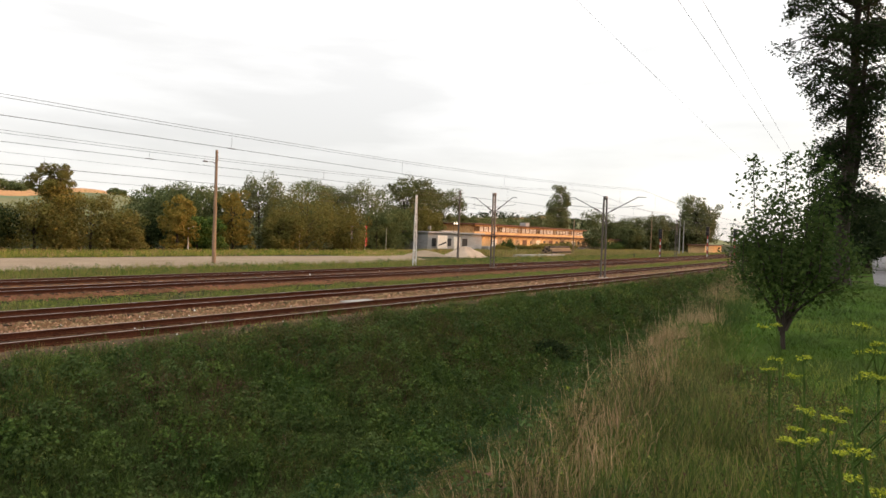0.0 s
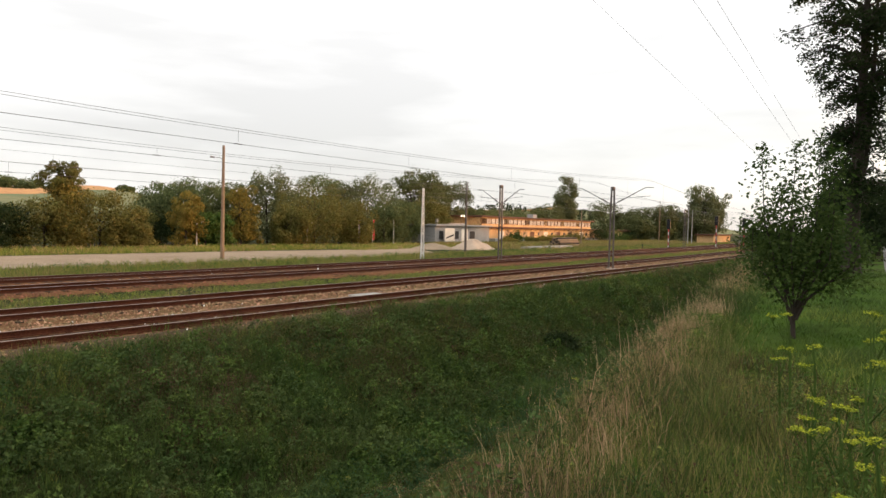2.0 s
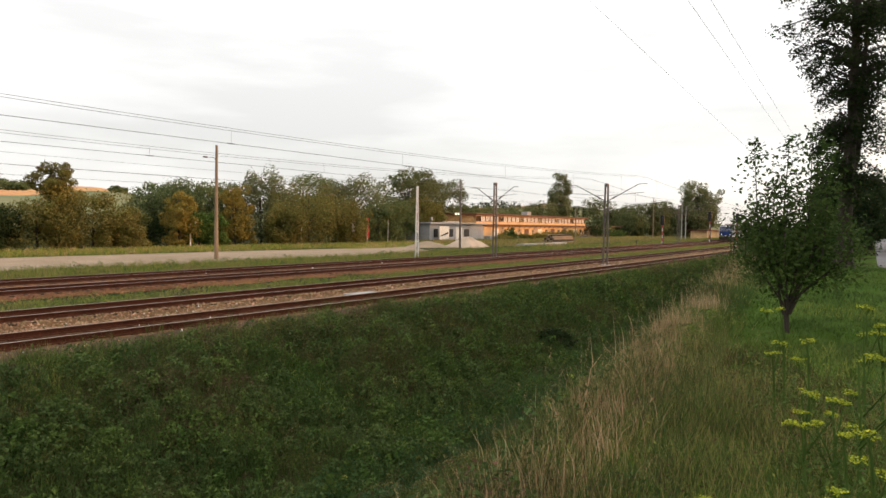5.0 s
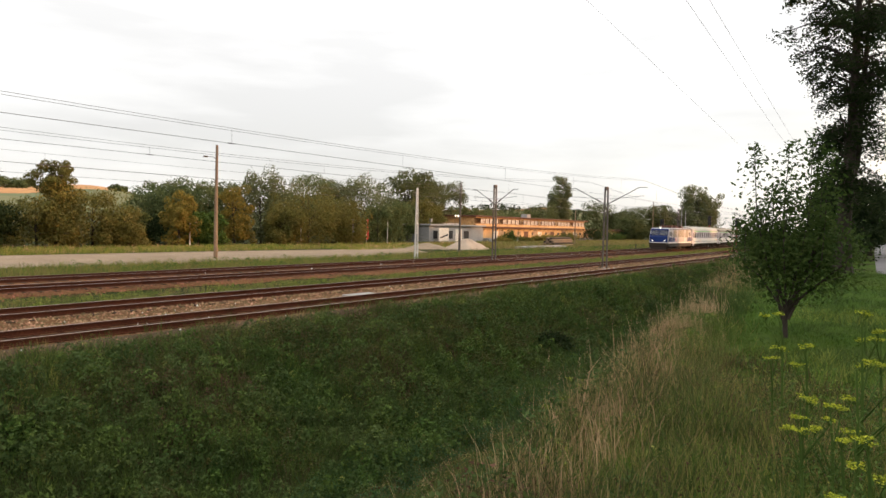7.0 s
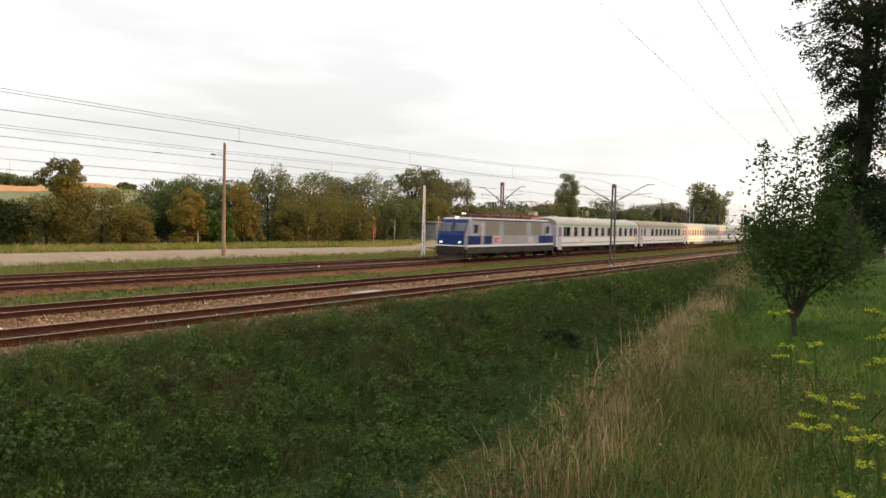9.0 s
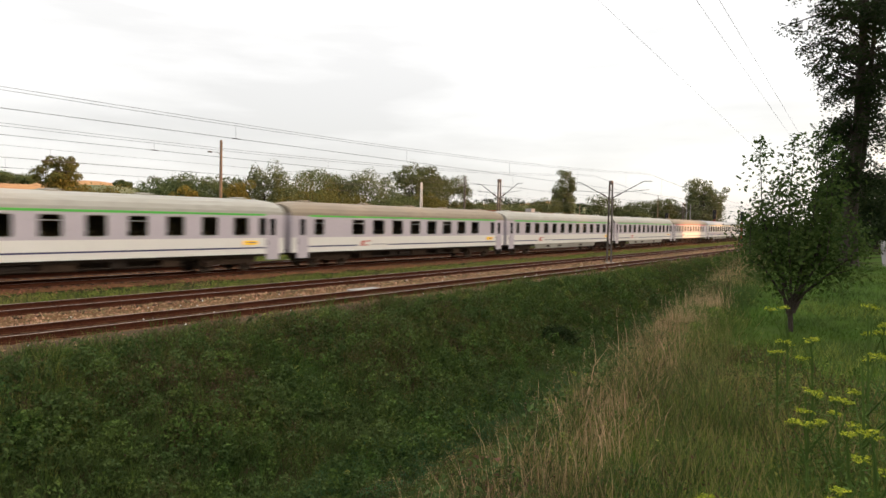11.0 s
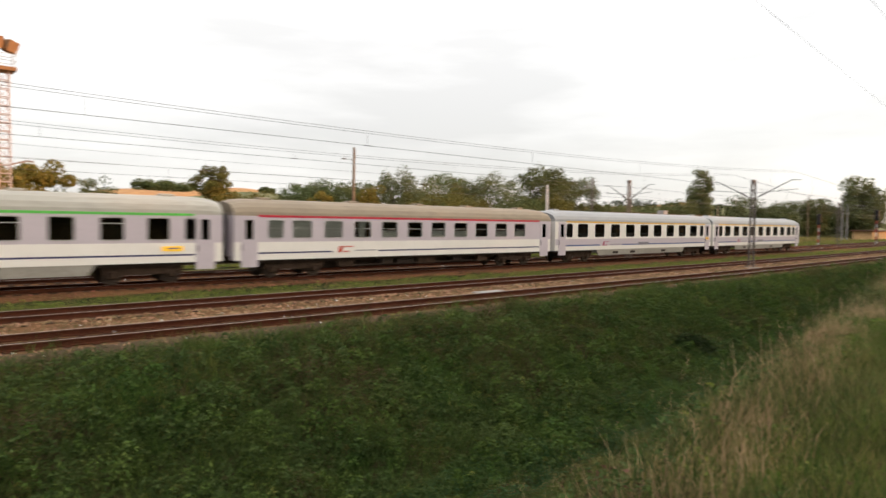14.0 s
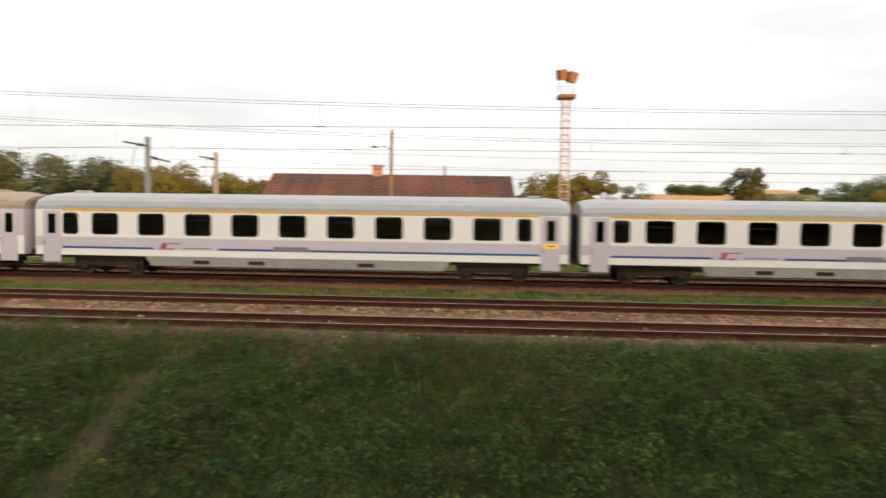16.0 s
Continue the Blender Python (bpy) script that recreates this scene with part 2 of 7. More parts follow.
def quick_mesh(name, verts, faces, material, slots=None):
    """A mesh from numpy arrays; faces: (n, 3) or (n, 4)."""
    me = bpy.data.meshes.new(name)
    n, k = faces.shape
    me.vertices.add(len(verts))
    me.vertices.foreach_set("co", np.ascontiguousarray(verts, dtype=np.float32).ravel())
    me.loops.add(n * k)
    me.loops.foreach_set("vertex_index", np.ascontiguousarray(faces, dtype=np.int32).ravel())
    me.polygons.add(n)
    me.polygons.foreach_set("loop_start", np.arange(0, n * k, k, dtype=np.int32))
    for m in (material if isinstance(material, (list, tuple)) else [material]):
        me.materials.append(m)
    if slots is not None:
        me.polygons.foreach_set("material_index", np.ascontiguousarray(slots, dtype=np.int32))
    me.update(calc_edges=True)
    return me


RNG = np.random.default_rng(7)


def leaf_arrays(c, size, flat=0.0, slim=0.45, rng=RNG, tri=False):
    """Pointed leaf quads at the places c; flat: how far they lie level."""
    n = len(c)
    u = rng.normal(size=(n, 3))
    u[:, 2] *= 1 - flat
    u /= np.linalg.norm(u, axis=1, keepdims=True)
    w = rng.normal(size=(n, 3))
    w[:, 2] *= 1 - flat
    w -= u * np.sum(u * w, axis=1, keepdims=True)
    w /= np.linalg.norm(w, axis=1, keepdims=True) + 1e-9
    s = (np.asarray(size) * np.ones(n))[:, None]
    if tri:
        v = np.stack([c - u * s * 0.5, c + w * s * 0.4, c + u * s * 0.5 - w * s * 0.1], 1).reshape(-1, 3)
        return v, np.arange(3 * n).reshape(n, 3)
    v = np.stack([c - u * s * 0.5, c + w * s * 0.5 * slim + u * s * 0.06, c + u * s * 0.5, c - w * s * 0.5 * slim + u * s * 0.06], 1).reshape(-1, 3)
    return v, np.arange(4 * n).reshape(n, 4)


def blade_arrays(base, height, width, lean=0.35, rng=RNG, bent=False):
    """Slim grass blades standing on base."""
    n = len(base)
    a = rng.uniform(0, 2 * np.pi, n)
    b = rng.uniform(0, 2 * np.pi, n)
    hgt = np.asarray(height) * np.ones(n)
    wid = np.asarray(width) * np.ones(n)
    side = np.stack([np.cos(a), np.sin(a), 0 * a], 1) * wid[:, None] * 0.5
    ln = np.stack([np.cos(b), np.sin(b), 0 * b], 1) * (hgt * lean * rng.uniform(0.2, 1.5, n))[:, None]
    up = np.stack([0 * a, 0 * a, hgt], 1)
    mid = base + up * 0.6 + ln * 0.35
    tip = base + up * rng.uniform(0.85, 1.05, (n, 1)) + ln
    if bent:
        v = np.stack([base - side, base + side, mid + side * 0.8, mid - side * 0.8, tip + side * 0.12, tip - side * 0.12], 1).reshape(-1, 3)
        i = np.arange(n)[:, None] * 6
        return v, np.concatenate([i + [0, 1, 2, 3], i + [3, 2, 4, 5]], 0)
    v = np.stack([base - side, base + side, tip], 1).reshape(-1, 3)
    return v, np.arange(3 * n).reshape(n, 3)


# ---- railway line: a gentle curve ----
BEND, BEND_X = 1 / 1783.6, 76.58


def off(x):
    return BEND * (x - BEND_X) ** 2 / 2


def heading(x):
    return math.degrees(math.atan(BEND * (x - BEND_X)))


TRACK_A, TRACK_B, TRACK_C, TRACK_D = 16.80, 21.60, 29.90, 34.60


# ---- ground ----
def bumps(x, y):
    return (np.sin(x * 0.9 + 1.3 * np.sin(y * 0.7)) * np.sin(y * 1.1 + 0.8 * np.sin(x * 0.45)) * 0.5
            + 0.3 * np.sin(x * 2.3 + y * 1.7) * np.sin(y * 2.9 - x * 0.6) + 0.2 * np.sin(x * 0.21 + 2) * np.cos(y * 0.33))


def ditch_y(x):
    return 8.1 + 0.06 * np.clip(x, -30, 90)


def ditch_z(x):
    return -3.0 + 0.014 * np.clip(x, 0, 90)


def edge_y(x):
    return 1.5 + 0.13 * np.clip(x, -10, 40)


LAWN = 1.38
BED = [15.0, 15.45, 18.3, 18.8, 20.0, 20.4, 23.0, 23.6, 28.0, 28.5, 31.4, 32.0, 33.0, 33.3, 36.0, 36.8, 45, 60, 400]
BED_Z = [-0.45, -0.215, -0.215, -0.33, -0.33, -0.215, -0.215, -0.42, -0.42, -0.22, -0.22, -0.34, -0.34, -0.22, -0.22, -0.45, -0.45, -0.5, -0.5]


def ground_z(x, y):
    x, y = np.asarray(x, float), np.asarray(y, float)
    yr = y - off(np.clip(x, -160, 330))
    yd, zd, ye = ditch_y(x), ditch_z(x), edge_y(x)
    ys = 15.0 + off(np.clip(x, -160, 330))
    s = np.clip((y - yd) / (ys - yd), 0, 1)
    z = np.interp(yr, BED, BED_Z)
    slope = zd + (-0.45 - zd) * (s - 0.10 * np.sin(s * 2 * np.pi))
    q = np.clip((y - ye) / (yd - ye), 0, 1)
    bank = LAWN + (zd - LAWN) * (1 - (1 - q) ** 1.75)
    z = np.where(y < yd, bank, np.where(y < ys, slope, z))
    rough = np.where((y > ye + 0.5) & (yr < 14.7), 0.27, np.where((yr > 23.8) & (yr < 27.8), 0.05, np.where((y < ye) | (yr > 38), 0.03, 0.0)))
    return z + bumps(x, y) * rough


def grid(name, xs, ys, material, label, kind="structure", zf=ground_z, category=""):
    X, Y = np.meshgrid(xs, ys, indexing="ij")
    V = np.stack([X, Y, zf(X, Y)], -1).reshape(-1, 3)
    n, m = X.shape
    i = (np.arange(n - 1)[:, None] * m + np.arange(m - 1)[None]).ravel()
    me = quick_mesh(name, V, np.stack([i, i + m, i + m + 1, i + 1], 1), material)
    me.polygons.foreach_set("use_smooth", np.ones(len(i), bool))
    return tagged(new(name, me), label, category, "", kind)


xs = np.concatenate([[-3000, -1200, -500, -250], np.arange(-160, -40, 4), np.arange(-40, 110, 0.6), np.arange(110, 330, 4), [400, 600, 1200, 3000]])
ys = np.concatenate([[-3000, -900, -300, -120, -60, -30, -15], np.arange(-8, 20, 0.35), np.arange(20, 46, 0.5), np.arange(46, 110, 4), [150, 300, 800, 3000]])
ground = grid("ground", xs, ys, M["soil"], "grass-covered ground with ditch and railway embankment")


def strip(name, y0, y1, x0, x1, lift, material, label, step=1.5, cols=7, curve=True, wob=0.0):
    """A thin bed that follows the line, just above the ground."""
    xs_ = np.arange(x0, x1 + step, step)
    ts = np.linspace(0, 1, cols)
    X, T = np.meshgrid(xs_, ts, indexing="ij")
    w = wob * np.sin(X * 0.7 + 3 * np.sin(X * 0.23))
    Y = y0 + (y1 - y0) * T + (off(X) if curve else 0) + w * np.where(T < 0.5, -1, 1)
    Z = ground_z(X, Y) + np.where((T > 0.001) & (T < 0.999), lift, -0.05)
    V = np.stack([X, Y, Z], -1).reshape(-1, 3)
    n, m = X.shape
    i = (np.arange(n - 1)[:, None] * m + np.arange(m - 1)[None]).ravel()
    me = quick_mesh(name, V, np.stack([i, i + m, i + m + 1, i + 1], 1), material)
    return tagged(new(name, me), label, "", "", "structure")


strip("ballast_bed", 14.55, 24.0, -130, 330, 0.03, M["ballast"], "brown gravel ballast under the two near tracks", cols=24, wob=0.25)
strip("ballast_bed", 27.9, 36.9, -130, 330, 0.03, M["ballast_dark"], "reddish ballast under the main tracks", cols=24, wob=0.2)
strip("path_shoulder", 14.35, 15.82, -130, 330, 0.05, M["shoulder"], "dusty brown shoulder at the crest of the embankment", cols=9, wob=0.1)
# rust-dark strips, reaching just outside the near rail, carry painted rail shade
for _y, _k, _l in ((TRACK_A, "bed_rust_shade", "rusty ground between the near siding's rails, darkened for shade"), (TRACK_B, "bed_rust_shade", "rusty ground between the second siding's rails, darkened for shade"),
                   (TRACK_C, "bed_dark_grey", "dark grey ballast between the main rails"), (TRACK_D, "bed_rust_shade", "rusty ground between the far rails, darkened for shade")):
    strip("track_bed", _y - 1.02, _y + 0.86, -130, 330, 0.045, M[_k], _l, cols=6, wob=0.06)


def rail_shape(y, x0, x1, step=4.0):
    """Two-part rail: rusty foot and web, worn head."""
    prof = [(-0.062, -0.172), (0.062, -0.172), (0.062, -0.155), (0.012, -0.135), (0.012, -0.045), (0.036, -0.035), (0.036, -0.004),
            (0.026, 0.0), (-0.026, 0.0), (-0.036, -0.004), (-0.036, -0.035), (-0.012, -0.045), (-0.012, -0.135), (-0.062, -0.155)]
    s = Shape()
    rings = [[(x, y + off(x) + a, b) for a, b in prof] for x in np.arange(x0, x1 + step, step)]
    s.loft(rings)
    k = len(prof)
    for fi, f in enumerate(s.f):
        if len(f) == 4 and all(i % k in (6, 7, 8, 9) for i in f):
            s.m[fi] = 1
    return s


def sleeper_mesh():
    s = Shape()
    s.box(-0.12, 0.12, -1.28, 1.28, -0.34, -0.184, 0, 0.012)
    for y in (-0.75, 0.75):
        s.box(-0.07, 0.07, y - 0.16, y + 0.16, -0.185, -0.164, 1)
    return s.mesh("sleeper", [M["sleeper"], M["rust"]])


SLEEPER = sleeper_mesh()


def railway_track(label, y, head, near_sleepers):
    t = thing("railway_track", label, "railway track", "railway tracks")
    t["kind"] = "structure"
    for d in (-0.7175 - 0.036, 0.7175 + 0.036):
        part("rail", rail_shape(y + d, -130, 420), [M["rust"], M[head]], t)
    far = Shape()
    x = -126.0
    while x < 330:
        if near_sleepers and -22 < x < 68:
            o = part("sleeper", SLEEPER, None, t)
            o.matrix_basis = pose(x, y + off(x), random.uniform(-0.012, 0.004), 0, 0, heading(x) + random.uniform(-1, 1))
        else:
            far.box(x - 0.12, x + 0.12, y + off(x) - 1.28, y + off(x) + 1.28, -0.3, -0.178)
        x += 0.62
    part("sleepers_beyond", far, M["sleeper"], t)["kind"] = "stuff"
    return t


# ---- train ----
M["paint_white"] = mat("coach_white_paint", (0.82, 0.79, 0.735), (0.79, 0.755, 0.70), 0.5, 0.35, 0.02, fine=10, c=(0.77, 0.74, 0.685), spec=0.5)
M["paint_lilac"] = mat("coach_lilac_grey_paint", (0.56, 0.50, 0.54), (0.53, 0.475, 0.51), 0.5, 0.35, 0.02, fine=10, c=(0.52, 0.468, 0.50), spec=0.5)
M["paint_navy"] = mat("coach_navy_paint", (0.05, 0.05, 0.13), (0.045, 0.045, 0.12), 1, 0.35, 0.0, spec=0.5)
M["paint_blue"] = mat("coach_blue_paint", (0.025, 0.070, 0.25), (0.022, 0.062, 0.22), 1, 0.35, 0.0, spec=0.5)
M["paint_yellow"] = mat("stripe_yellow", (0.78, 0.45, 0.05), (0.74, 0.42, 0.05), 1, 0.4, 0.0)
M["paint_green"] = mat("stripe_green", (0.14, 0.58, 0.10), (0.13, 0.54, 0.10), 1, 0.4, 0.0)
M["paint_red"] = mat("stripe_red", (0.58, 0.03, 0.06), (0.54, 0.03, 0.06), 1, 0.4, 0.0)
M["roof_grey"] = mat("grey_coach_roof", (0.345, 0.35, 0.35), (0.325, 0.33, 0.33), 0.6, 0.5, 0.02, stretch=(0.3, 1, 1), fine=7, c=(0.305, 0.31, 0.31))
M["roof_tan"] = mat("dirty_tan_coach_roof", (0.31, 0.255, 0.185), (0.27, 0.22, 0.16), 0.6, 0.7, 0.02, stretch=(0.3, 1, 1), fine=7, c=(0.25, 0.205, 0.15))
M["roof_cream"] = mat("pale_dusty_coach_roof", (0.40, 0.385, 0.335), (0.35, 0.335, 0.285), 0.6, 0.6, 0.02, stretch=(0.3, 1, 1), fine=7, c=(0.32, 0.305, 0.26))
M["skirt"] = mat("dusty_grey_skirt", (0.40, 0.38, 0.34), (0.33, 0.31, 0.27), 0.8, 0.6, 0.05, c=(0.28, 0.26, 0.22))
M["under"] = mat("grimy_underframe", (0.045, 0.036, 0.030), (0.030, 0.025, 0.022), 2, 0.9, 0.3, c=(0.06, 0.042, 0.03), spec=0.08)
M["bogie"] = mat("rusty_bogie", (0.075, 0.050, 0.034), (0.045, 0.031, 0.023), 2, 0.9, 0.3, spec=0.08)
M["rubber"] = mat("black_rubber", (0.016, 0.016, 0.017), (0.012, 0.012, 0.012), 3, 0.7, 0.0)
M["alu"] = mat("window_frame_aluminium", (0.52, 0.52, 0.51), (0.45, 0.45, 0.44), 3, 0.4, 0.0, metal=0.5)
M["interior"] = mat("dim_coach_interior", (0.26, 0.18, 0.11), (0.17, 0.12, 0.08), 2, 0.9, 0.0)
# pale tone that stands in for reflections in the older coach's windows
M["curtain"] = mat("pale_window_reflection", (0.80, 0.82, 0.74), (0.72, 0.74, 0.66), 2, 0.9, 0.0)
M["seat_red"] = mat("red_seat_cloth", (0.34, 0.04, 0.04), (0.28, 0.03, 0.03), 2, 0.9, 0.0)
M["logo_red"] = mat("logo_red", (0.62, 0.10, 0.06), (0.58, 0.09, 0.06), 2, 0.4, 0.0)
M["logo_violet"] = mat("logo_violet_red", (0.42, 0.10, 0.16), (0.38, 0.09, 0.15), 2, 0.4, 0.0)
M["logo_grey"] = mat("grey_marking", (0.22, 0.21, 0.24), (0.20, 0.19, 0.22), 2, 0.5, 0.0)
M["board"] = mat("amber_route_display", (1.0, 0.55, 0.03), (1.0, 0.60, 0.03), 2, 0.4, 0.0, emit=0.35)
M["steel_wheel"] = mat("wheel_steel", (0.085, 0.064, 0.05), (0.06, 0.045, 0.036), 3, 0.7, 0.1, metal=0.2, spec=0.15)


def glass_material(name, tint, gloss, ior=1.45):
    m = bpy.data.materials.new(name)
    m.use_nodes = True
    n, l = m.node_tree.nodes, m.node_tree.links
    n.remove(n["Principled BSDF"])
    tr, gl, mx, fr = (n.new("ShaderNode" + k) for k in ("BsdfTransparent", "BsdfGlossy", "MixShader", "Fresnel"))
    tr.inputs[0].default_value = (*tint, 1)
    gl.inputs["Color"].default_value = (gloss, gloss, gloss, 1)
    gl.inputs["Roughness"].default_value = 0.03
    fr.inputs[0].default_value = ior
    l.new(fr.outputs[0], mx.inputs[0])
    l.new(tr.outputs[0], mx.inputs[1])
    l.new(gl.outputs[0], mx.inputs[2])
    l.new(mx.outputs[0], n["Material Output"].inputs["Surface"])
    return m


M["glass"] = glass_material("tinted_coach_glass", (0.42, 0.41, 0.39), 0.8)
M["window_glass"] = glass_material("window_glass", (0.55, 0.57, 0.57), 0.9)
M["windscreen"] = glass_material("heated_windscreen_glass", (0.42, 0.45, 0.48), 0.85, 1.9)


def rounded(x0, x1, z0, z1, r, k=3):
    pts = []
    for cx, cz, a0 in ((x1 - r, z1 - r, 0), (x0 + r, z1 - r, 90), (x0 + r, z0 + r, 180), (x1 - r, z0 + r, 270)):
        for i in range(k + 1):
            a = radians(a0 + 90 * i / k)
            pts.append((cx + r * math.cos(a), cz + r * math.sin(a)))
    return pts


def window_frame(w, h, r, lip, depth):
    """A ring round an opening centred on the origin, facing -y."""
    s = Shape()
    outer = rounded(-w / 2 - lip, w / 2 + lip, -h / 2 - lip, h / 2 + lip, r + lip)
    inner = rounded(-w / 2 + 0.015, w / 2 - 0.015, -h / 2 + 0.015, h / 2 - 0.015, r)
    n = len(outer)
    rings = [[(x, 0.002, z) for x, z in outer], [(x, -0.012, z) for x, z in outer], [(x, -0.012, z) for x, z in inner], [(x, depth, z) for x, z in inner]]
    s.loft(rings, caps=False)
    return s


def wall_shape(length, holes, bands, y, z1=3.16):
    """A coach side with openings cut through; bands: (z from, z to, slot)."""
    s = Shape()
    xs_ = sorted({-length / 2, length / 2, *[v for h_ in holes for v in h_[:2]]})
    zs = sorted({*[b[0] for b in bands], bands[-1][1], *[v for h_ in holes for v in h_[2:4]]})
    idx = {}

    def vid(x, z):
        if (x, z) not in idx:
            idx[(x, z)] = len(s.v)
            s.v.append((x, y, z))
        return idx[(x, z)]

    for i in range(len(xs_) - 1):
        for j in range(len(zs) - 1):
            mx, mz = (xs_[i] + xs_[i + 1]) / 2, (zs[j] + zs[j + 1]) / 2
            if any(a < mx < b and c < mz < d for a, b, c, d in holes):
                continue
            slot = next(k for a, b, k in bands if a <= mz <= b)
            f = (vid(xs_[i], zs[j]), vid(xs_[i + 1], zs[j]), vid(xs_[i + 1], zs[j + 1]), vid(xs_[i], zs[j + 1]))
            s.f.append(f if y < 0 else f[::-1])
            s.m.append(slot)
    return s


ROOF = [(1.41, 3.16), (1.385, 3.36), (1.27, 3.60), (1.02, 3.82), (0.62, 3.97), (0.0, 4.04), (-0.62, 3.97), (-1.02, 3.82), (-1.27, 3.60), (-1.385, 3.36), (-1.41, 3.16)]


def bogie_parts(parent, x):
    """A two-axle bogie: side frames with springs, wheels."""
    b = thing("bogie", "", "")
    b.parent = parent
    b.matrix_basis = pose(x, 0, 0)
    for y in (-1.0, 1.0):
        s = Shape()
        s.loft([[(-1.75, y - d, 0.62), (-1.2, y - d, 0.52), (-0.5, y - d, 0.42), (0.5, y - d, 0.42), (1.2, y - d, 0.52), (1.75, y - d, 0.62),
                 (1.75, y - d, 0.80), (0.6, y - d, 0.84), (-0.6, y - d, 0.84), (-1.75, y - d, 0.80)] for d in (0.07, -0.07)])
        part("side_frame", s, M["bogie"], b)
        for a in (-1.62, -0.88, 0.88, 1.62):
            part("spring", Shape().tube([(a, y, 0.45), (a, y, 0.85)], 0.11, 8), M["bogie"], b)
        for a in (-1.25, 1.25):
            part("axle_box", Shape().box(a - 0.19, a + 0.19, y - 0.13, y + 0.13, 0.30, 0.62, 0, 0.03), M["bogie"], b)
    for a in (-1.25, 1.25):
        for y in (-0.75, 0.75):
            w = Shape()
            w.tube([(a, y - 0.065, 0.46), (a, y + 0.065, 0.46)], 0.46, 20)
            part("wheel", w, M["steel_wheel"], b)
        ax = Shape()
        ax.tube([(a, -0.68, 0.46), (a, 0.68, 0.46)], 0.08, 8)
        part("axle", ax, M["steel_wheel"], b)
    return b


def window_mesh_set(w, h, r, style):
    frame_mat = M["rubber"] if style == "Y" else M["alu"]
    fr = window_frame(w, h, r, 0.035 if style == "Y" else 0.03, 0.05).mesh("window_frame", frame_mat)
    g = Shape()
    g.add([(-w / 2, 0.03, -h / 2), (w / 2, 0.03, -h / 2), (w / 2, 0.03, h / 2), (-w / 2, 0.03, h / 2)], [(0, 1, 2, 3)])
    gl = g.mesh("pane", M["glass"] if style != "R" else M["window_glass"])
    bar = Shape()
    zb = 0.22 if style != "R" else 0.03
    bar.box(-w / 2 + 0.01, w / 2 - 0.01, 0.0, 0.035, h * zb, h * zb + 0.035)
    return fr, gl, bar.mesh("window_bar", M["rubber"] if style == "Y" else M["alu"])


def coach(length, style, roof, skirted, label, pale=(), red_last=False, board=True):
    t = thing("passenger_coach", label, "railway coach", "coaches of the train")
    half = length / 2
    upper, lower = ("paint_white", "paint_lilac") if style == "Y" else ("paint_lilac", "paint_white")
    line = "paint_blue" if style == "Y" else "paint_navy"
    stripe = {"Y": "paint_yellow", "G": "paint_green", "H": "paint_green", "R": "paint_red"}[style]
    body_l = length - 0.5
    bx = body_l / 2
    z0, z1 = (2.01, 2.98) if style != "R" else (2.07, 2.95)
    if style == "Y":
        wins = [(-9.37 + 2.31 * i, 1.25) for i in range(9)] + [(-11.11, 0.70), (10.84, 0.62)]
    elif style == "G":
        wins = [(half - 3.2 - 1.915 * i, 0.95) for i in range(11)] + [(half - 1.75, 0.55), (half - 24.2 + (26.5 - length), 0.55)]
    elif style == "H":
        wins = [(-6.45 + 1.99 * i, 1.12) for i in range(8)] + [(-9.9, 0.8), (10.2, 0.55)]
    else:
        wins = [(-8.45 + 1.91 * i, 1.10) for i in range(10)] + [(-9.97, 0.83)]
    door_x = bx - 0.85 if style != "R" else bx - 0.80
    holes = [(x - w / 2, x + w / 2, z0, z1) for x, w in wins]
    holes += [(s * door_x - 0.20, s * door_x + 0.20, 2.0, 2.95) for s in (-1, 1)]
    if style == "Y":
        bands = [(0.96, 1.285, 0), (1.285, 1.385, 2), (1.385, 1.84, 1), (1.84, 3.16, 0)]
    else:
        bands = [(0.96, 1.265, 1), (1.265, 1.345, 2), (1.345, 1.86, 1), (1.86, 3.16, 0)]
    mats_ = [M[upper], M[lower], M[line]]
    for y in (-1.41, 1.41):
        part("side_wall", wall_shape(body_l, holes, bands, y), mats_, t)
        sets = {}
        for x, w in wins:
            if w not in sets:
                sets[w] = window_mesh_set(w, z1 - z0, 0.13 if style == "Y" else 0.06, style)
            fr, gl, bar = sets[w]
            win = part("window", fr, None, t)
            win.matrix_basis = pose(x, y, (z0 + z1) / 2, 0, 0, 0 if y < 0 else 180)
            part("pane", gl, None, win)
            if style == "R" or (round(x * 7) % 3 == 0):
                part("window_bar", bar, None, win)
    roof_s = Shape()
    rings = []
    for x, k in ((-bx, 0.80), (-bx + 0.35, 0.93), (-bx + 1.0, 1.0), (0, 1.0), (bx - 1.0, 1.0), (bx - 0.35, 0.93), (bx, 0.80)):
        rings.append([(x, a, 3.16 + (b - 3.16) * k) for a, b in ROOF])
    roof_s.loft(rings)
    part("roof", roof_s, M[roof], t, smooth=False)
    x = -bx + 1.5
    while x < bx - 1:
        part("roof_rib", Shape().loft([[(x + d, a * 1.003, b + 0.008) for a, b in ROOF] for d in (-0.02, 0.02)], caps=False, closed=False), M[roof], t)
        x += 2.4
    for x in ([-bx + 1.6, bx - 1.6] if style == "Y" else [-bx + 2.2, -4.5, 0.5, 4.8, bx - 2.2]):
        part("roof_vent", Shape().box(x - 0.32, x + 0.32, -0.3, 0.3, 3.98, 4.13, 0, 0.03), M[roof], t)
    for s_ in (-1, 1):
        end = Shape()
